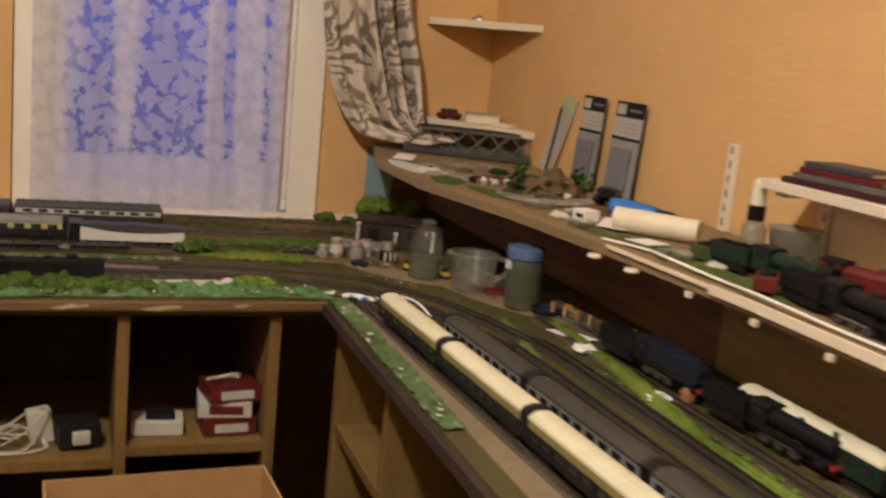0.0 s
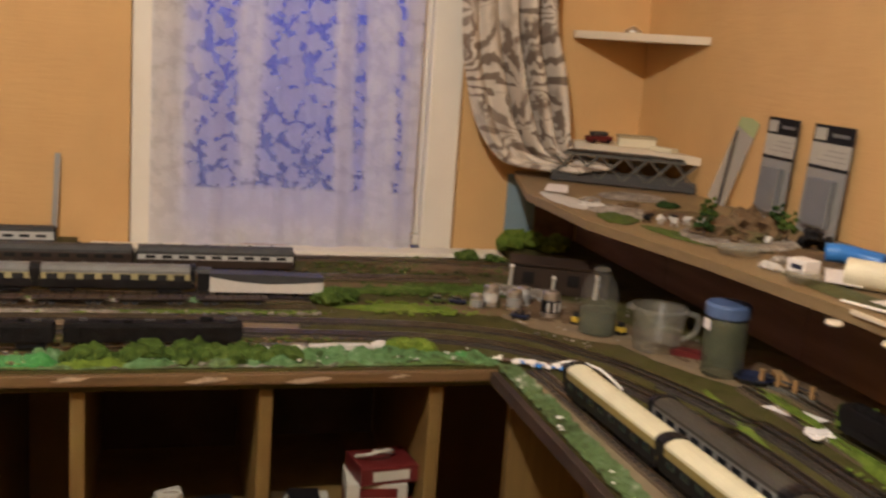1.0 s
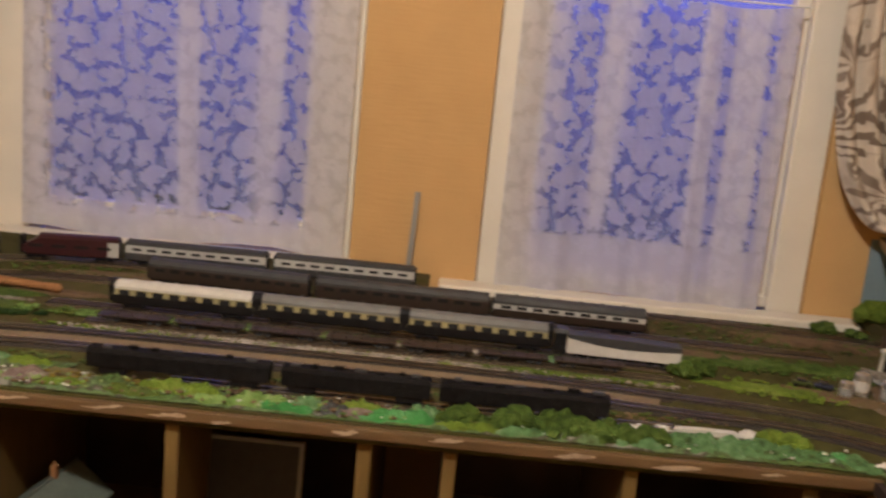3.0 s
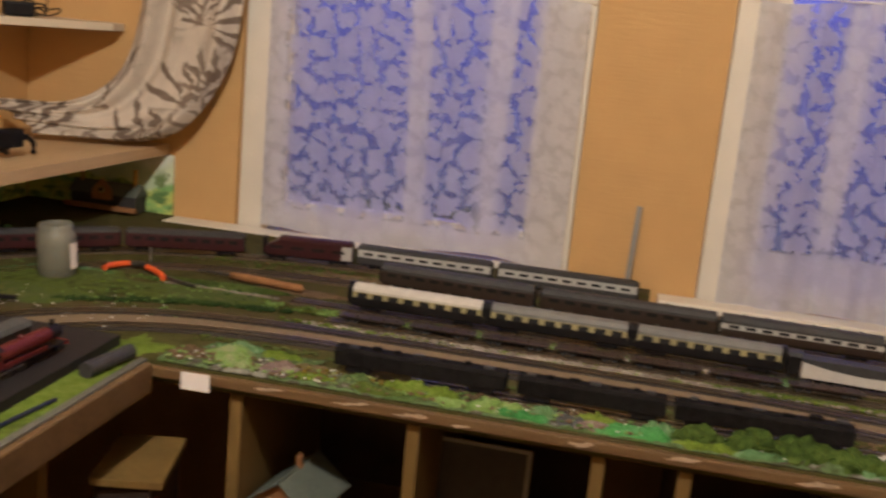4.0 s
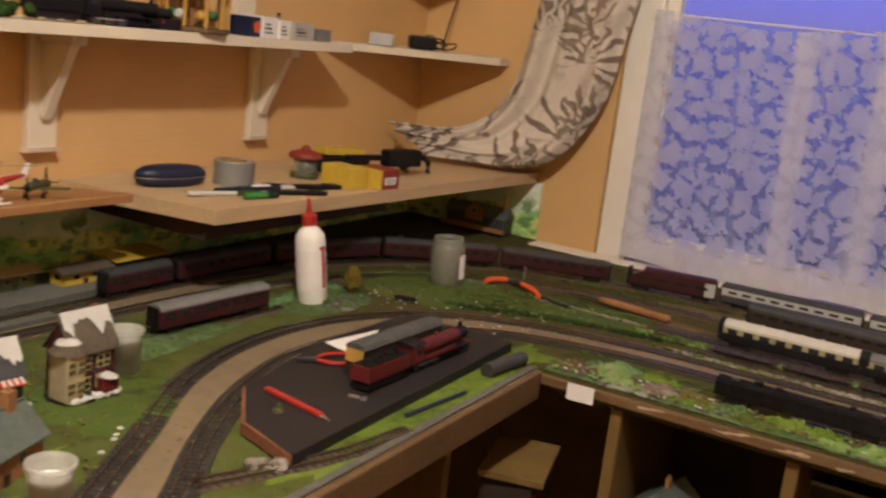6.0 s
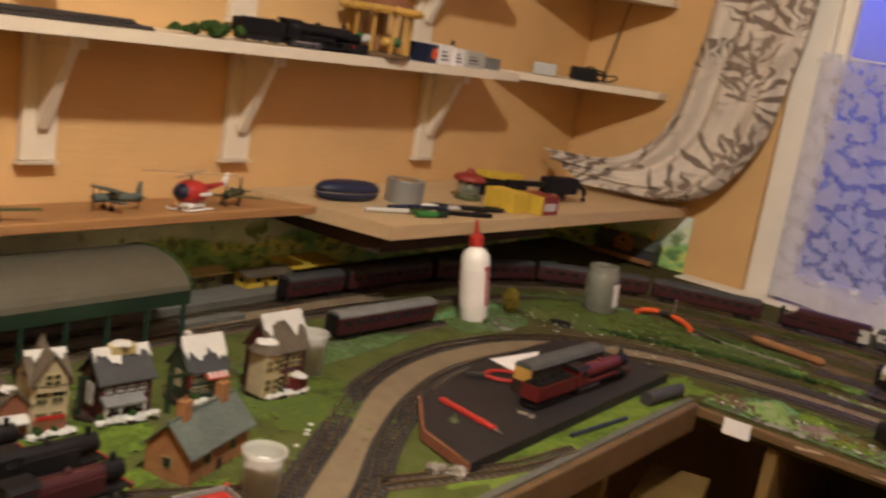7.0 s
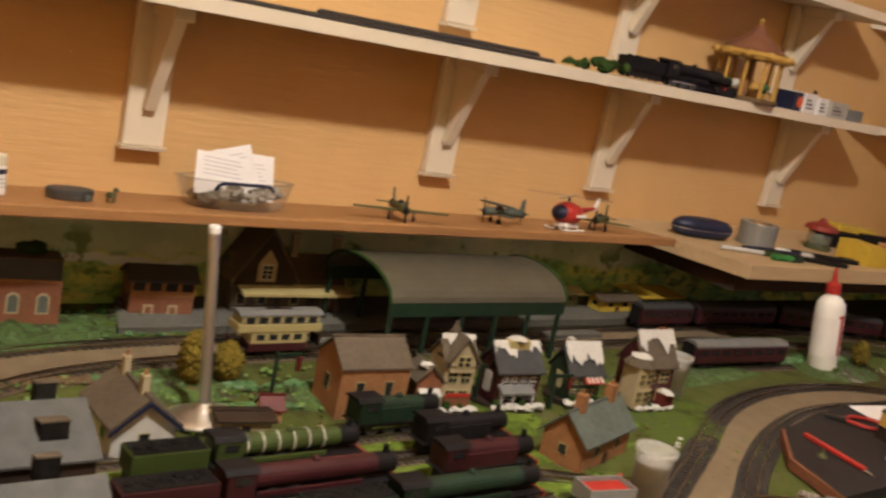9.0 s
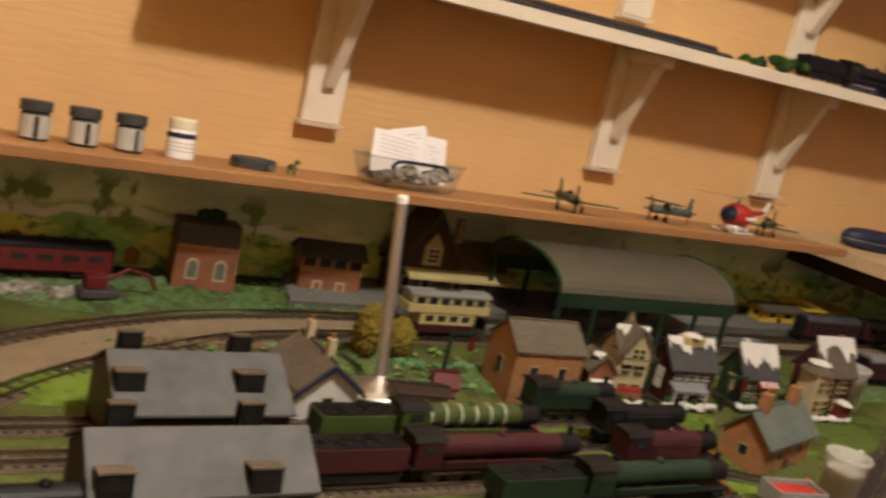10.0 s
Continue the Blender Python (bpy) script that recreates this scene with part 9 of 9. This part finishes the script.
for i, (x, y, r, h) in enumerate(((0, 0.02, 0.048, 0.7), (-0.04, 0.0, 0.036, 0.55), (0.045, 0.015, 0.036, 0.8), (0.01, -0.03, 0.03, 0.4), (0.02, 0.035, 0.032, 1.3))):
    lump(bm, (x, y, 0.012), r, h, 0.6, 3, i)
part("hill", bm, M["earth"], hs)
for i, (x, y, z) in enumerate(((0.06, 0.0, 0.03), (0.075, -0.02, 0.02), (-0.07, -0.02, 0.015), (-0.05, 0.03, 0.03))):
    tr2 = part("trunk", cyl(B(), (x, y, 0.008), (x, y, z + 0.012), 0.0018, 0.0012, 6), M["umber"], hs)
    bm = B()
    for k in range(9):
        lump(bm, (x + 0.010 * math.cos(k * 2.4), y + 0.010 * math.sin(k * 2.4), z + 0.008 + 0.0035 * k), 0.0085 - 0.0005 * k, 0.9, 0.7, 1, k + i)
    part("crown", bm, M["bush" if i % 2 else "darkfol"], tr2)
for i, (x, y) in enumerate(((0.0, -0.055), (-0.03, -0.06), (0.03, -0.05))):
    part("boulder", lump(B(), (x, y, 0.014), 0.009, 0.8, 0.4, 2, i), M["snow" if i == 2 else "earth"], hs)


def pack(y, top, bot, w, green, lean, label):
    t = thing("blister_pack", pose(1.395, y, bot, 18 if green else 0, lean, 0), label, "packet", "blister packs on the wall")
    h = top - bot
    part("card", box(B(), -0.0012, 0.0, -w / 2, w / 2, 0, h), M["grey" if not green else "milky"], t)
    part("header", box(B(), -0.0018, -0.0014, -w / 2, w / 2, h * 0.84, h), M["black" if not green else "leafcard"], t, "dark printed header" if not green else "pale green header")
    if green:
        part("rod", cyl(B(), (-0.006, -w * 0.30, 0.004), (-0.006, w * 0.34, h * 0.80), 0.003, None, 8), M["darkmetal"], t, "thin dark rod inside the pack")
        return t
    part("pale_panel", box(B(), -0.0018, -0.0014, -w / 2 + 0.002, w / 2 - 0.002, h * 0.63, h * 0.835), M["dullwhite"], t)
    part("band", box(B(), -0.0020, -0.0014, -w / 2, w / 2, h * 0.600, h * 0.628), M["black"], t)
    part("picture_bar", box(B(), -0.0023, -0.0019, -w * 0.40, w * 0.02, h * 0.90, h * 0.93), M["grey"], t)
    part("picture_bar", box(B(), -0.0023, -0.0019, w * 0.16, w * 0.46, h * 0.86, h * 0.97), M["dullwhite"], t)
    for j in range(3):
        part("print_bar", box(B(), -0.0023, -0.0019, -w * 0.38, w * (0.3 - 0.12 * j), h * (0.68 + 0.045 * j), h * (0.686 + 0.045 * j)), M["bar"], t)
    part("card_face", box(B(), -0.0018, -0.0014, -w / 2 + 0.002, w / 2 - 0.002, 0.002, h * 0.595), M["greylt"], t)
    part("blister", box(B(), -0.014, -0.0019, -w * 0.32, w * 0.32, h * 0.08, h * 0.52, 0.004), M["darkglass"], t, "dark grey moulding under plastic")


pack(-0.668, 1.283, 1.081, 0.105, False, 4, "hanging card pack with black header and grey moulding")
pack(-0.830, 1.283, 1.081, 0.120, False, 4, "wider card pack with black header and grey moulding")
pack(-0.465, 1.285, 1.081, 0.075, True, 8, "pale green card pack leaning on the wall")
bb = thing("black_bundle", pose(1.30, -0.97, EZ), "bundle of black plastic scraps", "scraps")
for i in range(6):
    part("scrap", lump(B(), (0.02 * math.cos(i), 0.02 * math.sin(i * 1.7), 0.012 + 0.006 * (i % 4)), 0.014, 0.9, 0.6, 2, i), M["black"], bb)
t = thing("blue_roll", pose(1.300, -1.12, EZ + 0.016, 0, 0, -50), "rolled bright blue plastic bag", "bag")
part("roll", tube(B(), spline([(-0.072, 0, 0.0), (-0.045, 0.003, 0.002), (-0.015, -0.002, 0.0), (0.015, 0.0, -0.003)], 6), 0.0155, 12), M["blue"], t, smooth=True)
part("dark_end", cyl(B(), (0.0155, 0, -0.003), (0.050, 0.004, -0.004), 0.0120, 0.010, 12), M["navy"], t)
t = thing("paper_roll", pose(1.222, -1.285, EZ + 0.0212, 0, 0, -48), "thick roll of cream paper lying on the shelf", "paper roll")
part("roll", cyl(B(), (-0.075, 0, 0), (0.070, 0, 0), 0.021, 0.0195, 28), M["creamroof"], t)
part("core", cyl(B(), (-0.0758, 0, 0), (-0.0752, 0, 0), 0.010, None, 16), M["cardboard"], t)
t = thing("white_carton", pose(1.165, -1.14, EZ, 0, 0, 12), "small white carton with blue print", "carton")
part("carton_body", box(B(), -0.018, 0.014, -0.018, 0.018, 0, 0.020, 0.001), M["paper"], t)
part("print_bar", box(B(), -0.0188, -0.0182, -0.012, 0.008, 0.006, 0.013), M["navy"], t)
for x, y, r in ((1.125, -1.02, 0.035), (1.115, -1.215, 0.026), (1.145, -1.46, 0.028)):
    solo("shallow_dish", lathe(B(), [(0, 0.001), (r * 0.85, 0.001), (r, 0.012), (r * 1.04, 0.0125), (r * 0.97, 0.013), (r * 0.82, 0.004), (0, 0.003)], 26), M["haze"], "shallow clear plastic dish on the shelf", "dish", pose(x, y, EZ), "clear dishes", smooth=True)
t = thing("dark_bottle", pose(1.315, -1.415, EZ), "dark glass bottle with a pale cap and label", "bottle")
part("glass", lathe(B(), [(0, 0), (0.019, 0), (0.020, 0.003), (0.020, 0.045), (0.012, 0.058), (0.0, 0.058)], 24), M["glassjar"], t, smooth=True)
part("collar", lathe(B(), [(0.0135, 0.0582), (0.0135, 0.082), (0.0, 0.082)], 18), M["black"], t)
part("cap", lathe(B(), [(0.0125, 0.0822), (0.011, 0.118), (0.008, 0.124), (0.0, 0.125)], 18), M["creamroof"], t)
t = thing("plastic_tub", pose(1.335, -1.49, EZ), "translucent empty plastic tub", "tub")
part("wall", lathe(B(), [(0, 0.001), (0.034, 0.001), (0.040, 0.058), (0.042, 0.060), (0.039, 0.060), (0.033, 0.004), (0, 0.003)], 28), M["glassjar"], t, smooth=True)
# scraps of scenery and paper along the shelf
for i, (cx, cy, rx, ry, m, h, rot) in enumerate(((1.035, -0.50, 0.035, 0.12, "snow", 0.003, 3), (1.10, -0.62, 0.06, 0.09, "stone", 0.005, 20), (1.06, -0.70, 0.04, 0.07, "grass", 0.005, -15), (1.20, -0.66, 0.09, 0.06, "earth", 0.006, 10), (1.22, -0.42, 0.08, 0.07, "stone", 0.004, 0), (1.10, -0.88, 0.025, 0.10, "grass", 0.004, 12), (1.25, -1.02, 0.06, 0.08, "earth", 0.004, 0), (1.14, -1.30, 0.03, 0.14, "olive", 0.004, 5), (1.16, -1.56, 0.03, 0.16, "grass", 0.005, 0))):
    patch(cx, cy, rx, ry, m, h, rot, 50 + i, "scenery_scrap", "thin scrap of model scenery on the shelf", 0.8, EZ)
hedgez = ((1.06, -0.58, "snow"), (1.09, -0.50, "stone"), (1.15, -0.55, "earth"), (1.24, -0.55, "darkfol"), (1.30, -0.62, "bush"), (1.33, -0.78, "earth"), (1.17, -1.07, "stone"), (1.12, -1.12, "snow"), (1.16, -1.42, "darkfol"), (1.22, -1.42, "stone"), (1.18, -1.52, "snow"))
for i, (x, y, m) in enumerate(hedgez):
    ob = clump(x, y, 0.020, m, "loose clump of scenery material on the shelf", "scenery_clump", EZ, 0.5, 7, 200 + i)
    tagged(ob, "loose clump of scenery material on the shelf", "scenery", kind="stuff")
for i, (x, y, d, w) in enumerate(((1.07, -0.36, 70, 0.07), (1.19, -1.20, 60, 0.06), (1.16, -1.36, 20, 0.025))):
    solo("paper_scrap", prism(B(), [(-w, -0.02), (w * 0.9, -0.025), (w, 0.02), (-w * 0.8, 0.03)], "z", 0, 0.001), M["paper"], "flat scrap of white paper on the shelf", "paper", pose(x, y, EZ + 0.006, 0, 0, d), "paper scraps")
# slotted uprights, the small shelf and what stands on it
for y, z0, z1 in ((-1.20, 1.081, 1.238), (-1.462, 1.085, 1.1925)):
    t = thing("slotted_upright", pose(1.4195, y, z0), "white slotted metal shelf upright on the wall", "shelf upright", "slotted uprights")
    part("strip", box(B(), -0.012, -0.001, -0.012, 0.012, 0, z1 - z0, 0.001), M["shelfwhite"], t)
    k = int((z1 - z0) / 0.026)
    for i in range(k):
        part("slot", box(B(), -0.0126, -0.0121, -0.0035, 0.0035, 0.010 + 0.026 * i, 0.024 + 0.026 * i), M["bar"], t)
t = thing("small_wall_shelf", Matrix.Translation((0, 0, 0)), "small white wall shelf with a pale edge", "shelf")
part("board", box(B(), 1.30, XE - 0.014, -2.35, -1.432, 1.193, 1.209, 0.002), M["shelfwhite"], t)
part("bracket_arm", box(B(), 1.315, XE - 0.013, -1.472, -1.452, 1.184, 1.1928, 0.002), M["shelfwhite"], t)
part("bracket_arm", box(B(), 1.315, XE - 0.013, -2.05, -2.03, 1.184, 1.1928, 0.002), M["shelfwhite"], t)
t = thing("book_stack", pose(1.355, -1.60, 1.2095, 0, 0, 3), "flat stack of dark red and grey books", "books")
for i, (m, w, L) in enumerate((("maroon", 0.085, 0.26), ("platform", 0.080, 0.22), ("redloco", 0.075, 0.20), ("dkgrey", 0.07, 0.19))):
    b_ = part("book", box(B(), -w / 2, w / 2, -L / 2 + 0.02 * i, L / 2, 0.0092 * i, 0.0092 * i + 0.009, 0.001), M[m], t)
    part("page_block", box(B(), -w / 2 + 0.004, w / 2 - 0.003, -L / 2 + 0.02 * i - 0.0003, L / 2 - 0.004, 0.0092 * i + 0.002, 0.0092 * i + 0.007), M["plaster"], b_)
t = thing("white_carton", pose(1.355, -1.79, 1.2095, 0, 0, -2), "white carton with grey print on the small shelf", "carton")
part("carton_body", box(B(), -0.045, 0.04, -0.06, 0.06, 0, 0.060, 0.001), M["paper"], t)
for j in range(3):
    part("print_bar", box(B(), -0.0458, -0.0452, -0.03, 0.04 - 0.02 * j, 0.012 + 0.014 * j, 0.018 + 0.014 * j), M["bar"], t)
t = thing("leaning_board", pose(1.413, -1.92, EZ + 0.0005, 0, 0, 0), "loose white board standing against the wall", "panel")
part("panel_board", box(B(), -0.012, -0.002, -0.43, 0.43, 0, 0.095, 0.001), M["shelfwhite"], t)
# clutter of engines and parts further along
loco(pose(1.215, -1.60, EZ + 0.0005, 0, 0, -80), 0.22, "green", "dark green engine among parts on the shelf", 0.08)
loco(pose(1.17, -1.80, EZ + 0.0005, 0, 0, -95), 0.24, "black", "black engine lying among parts on the shelf", 0.09)
loco(pose(1.29, -1.72, EZ + 0.0005, 0, 0, -70), 0.16, "redloco", "dull red tank engine on the shelf", 0.0, tank=True)
coach(pose(1.245, -1.96, EZ + 0.0005, 0, 0, -86), 0.22, "green", "dkgrey", "window", "dark green coach on the shelf", None, 7)
for i, (x, y, m, d) in enumerate(((1.27, -1.56, "yellow", 30), (1.19, -1.47, "apple", 70), (1.255, -1.47, "dkgrey", 15), (1.16, -1.66, "redloco", 50), (1.24, -1.83, "brickor", 20), (1.33, -1.83, "black", 80))):
    t = thing("model_wagon", pose(x, y, EZ + 0.0005, 0, 0, d), "small open model wagon among the parts", "wagon", "wagons on the shelf")
    part("body", box(B(), -0.030, 0.030, -0.015, 0.015, 0.008, 0.026, 0.001), M[m], t)
    part("load", lump(B(), (0, 0, 0.026), 0.012, 0.5, 0.6, 2, i), M["black"], t)
    wheels(t, (-0.018, 0.018), 0.0062, WHEEL)
solo("lip_cable", tube(B(), spline([(1.10, -1.32, 0.003), (1.125, -1.42, 0.006), (1.108, -1.50, 0.012), (1.13, -1.60, 0.004), (1.115, -1.72, 0.010), (1.128, -1.86, 0.004), (1.12, -2.0, 0.008)], 8), 0.0022, 6), M["pva"], "thin white cable trailing along the shelf lip", "cable", pose(0, 0, EZ))

# ---- in the cabinets ----
CZ = 0.6135
for k, (cx, r, z, tilt) in enumerate(((0.205, 0.050, 0.004, 0.012), (0.225, 0.042, 0.008, 0.030), (0.19, 0.035, 0.012, 0.018), (0.175, 0.045, 0.010, 0.022), (0.160, 0.030, 0.018, 0.012), (0.215, 0.058, 0.003, 0.004))):
    solo("cable_coil", tube(B(), [(cx + r * math.cos(i * 0.31) * (1 + 0.15 * math.sin(i * 0.9 + k)), -0.955 + 0.6 * r * math.sin(i * 0.31), CZ + z + tilt * (1 + math.sin(i * 0.31 + k * 1.3))) for i in range(24 + 7 * k)], 0.0017, 6), M["dullwhite"], "loose loop of thin white cable", "cable", group="white cable loops")
t = thing("white_charger", pose(0.262, -0.93, CZ, 0, -8, 10), "white plug-in charger standing on end", "charger")
part("body", box(B(), -0.02, 0.02, -0.014, 0.014, 0.0, 0.062, 0.004), M["dullwhite"], t)
t = thing("power_unit", pose(0.32, -0.945, CZ, 0, 0, 10), "black power unit with a white plug", "power unit")
part("body", box(B(), -0.035, 0.035, -0.03, 0.03, 0, 0.045, 0.004), M["black"], t)
part("plug", box(B(), -0.015, 0.015, -0.042, -0.0302, 0.012, 0.036, 0.004), M["dullwhite"], t)
t = thing("white_tray", pose(0.455, -0.945, 0.6335, 0, 0, -4), "white open box holding a black item", "box")
part("tray_body", box(B(), -0.045, 0.045, -0.03, 0.03, 0, 0.026, 0.002), M["dullwhite"], t)
part("load", box(B(), -0.02, 0.03, -0.02, 0.02, 0.0262, 0.036, 0.003), M["black"], t)
for i, (x, z, m, d) in enumerate(((0.58, 0.6335, "redloco", 4), (0.575, 0.6675, "dullwhite", -5), (0.585, 0.696, "redloco", 8))):
    t = thing("train_set_box", pose(x, -0.945, z, 0, 0, d), "red and white model box in a small stack", "box", "stack of model boxes")
    part("box_body", box(B(), -0.05, 0.045, -0.04, 0.04, 0, 0.033 if i == 0 else 0.028, 0.001), M[m], t)
    part("box_label", box(B(), -0.03, 0.03, -0.0408, -0.0402, 0.006, 0.022), M["dullwhite" if m == "redloco" else "redloco"], t)
t = thing("white_string", pose(0.57, -0.945, 0.7245), "loose white cord on the boxes", "cord")
part("cord", tube(B(), spline([(-0.03, 0, 0.003), (-0.01, -0.02, 0.014), (0.02, -0.01, 0.016), (0.03, 0.01, 0.004), (0.0, 0.015, 0.004)], 8), 0.003, 6), M["dullwhite"], t)
gable(pose(-0.470, -0.945, 0.5605, 0, 0, 82), 0.12, 0.10, 0.130, 0.038, "brickor", "tile", "large orange model house with a grey-green roof", 2, 0.012, 1, name="model_house")
solo("white_cloth", lump(lump(B(), (-0.02, 0, 0.012), 0.02, 0.6, 0.6, 2, 3), (0.02, 0.004, 0.010), 0.018, 0.6, 0.6, 2, 5), M["paper"], "scrap of white cloth in the cabinet", "cloth", pose(-0.50, -0.985, 0.5605))
t = thing("framed_panel", pose(-0.19, -0.84, 0.5605, -8, 0, 0), "framed pale panel leaning in the cabinet", "picture frame")
part("panel_sheet", box(B(), -0.075, 0.075, -0.002, 0.0, 0.008, 0.205), M["dkgrey"], t)
for a in ((-0.083, 0.083, 0.2052, 0.212), (-0.083, 0.083, 0.0, 0.0078), (-0.083, -0.0752, 0.008, 0.205), (0.0752, 0.083, 0.008, 0.205)):
    part("frame_strip", box(B(), a[0], a[1], -0.008, 0.003, a[2], a[3], 0.001), M["greylt"], t)
bm = B()
for i in range(8):
    lump(bm, (-0.04 + 0.011 * i, 0.006 * math.sin(i * 2), 0.012), 0.016, 0.7, 0.7, 2, i)
solo("rag_heap", bm, M["stone"], "heap of grey rags in the cabinet", "rags", pose(-0.07, -0.95, 0.5605))
t = thing("storage_crate", pose(-0.70, -1.05, 0, 0, 0, 8), "tall dark crate under the corner with a red tag", "crate")
part("crate_body", box(B(), -0.045, 0.045, -0.07, 0.07, 0, 0.734, 0.002), M["darkpanel"], t)
part("red_tag", box(B(), 0.0455, 0.0475, -0.062, -0.045, 0.68, 0.71, 0.001), M["red"], t)
solo("loose_board", box(B(), -0.055, 0.055, -0.085, 0.085, 0, 0.012, 0.001), M["woodpanel"], "loose brown board stored under the corner", "board", pose(-0.70, -1.045, 0.735, 0, 0, 14))
t = thing("cardboard_box", pose(0.445, -1.33, 0.0, 0, 0, 3), "open brown cardboard box on the floor", "box")
for a in ((-0.17, 0.17, -0.14, -0.136), (-0.17, 0.17, 0.136, 0.14), (-0.17, -0.166, -0.1358, 0.1358), (0.166, 0.17, -0.1358, 0.1358)):
    part("side", box(B(), *a, 0.006, 0.66), M["cardboard"], t)
part("bottom", box(B(), -0.17, 0.17, -0.14, 0.14, 0.0, 0.0058), M["cardboard"], t)

# worn paint and plaster on the front edge
random.seed(9)
for i in range(9):
    x = (-0.50, -0.36, -0.27, -0.20, -0.02, 0.12, 0.30, 0.44, 0.58)[i]
    w, h = random.uniform(0.015, 0.04), random.uniform(0.0015, 0.004)
    zc = ZB - 0.008 - random.uniform(0, 0.008)
    pts = [(x + w * math.cos(k * 0.5236) * random.uniform(0.5, 1.2), zc + h * math.sin(k * 0.5236) * random.uniform(0.4, 1.6) + 0.08 * w * math.cos(k * 0.5236)) for k in range(12)]
    part("paint_chip", prism(B(), pts, "y", FY - 0.0132, FY - 0.0119), M["worn"], north)
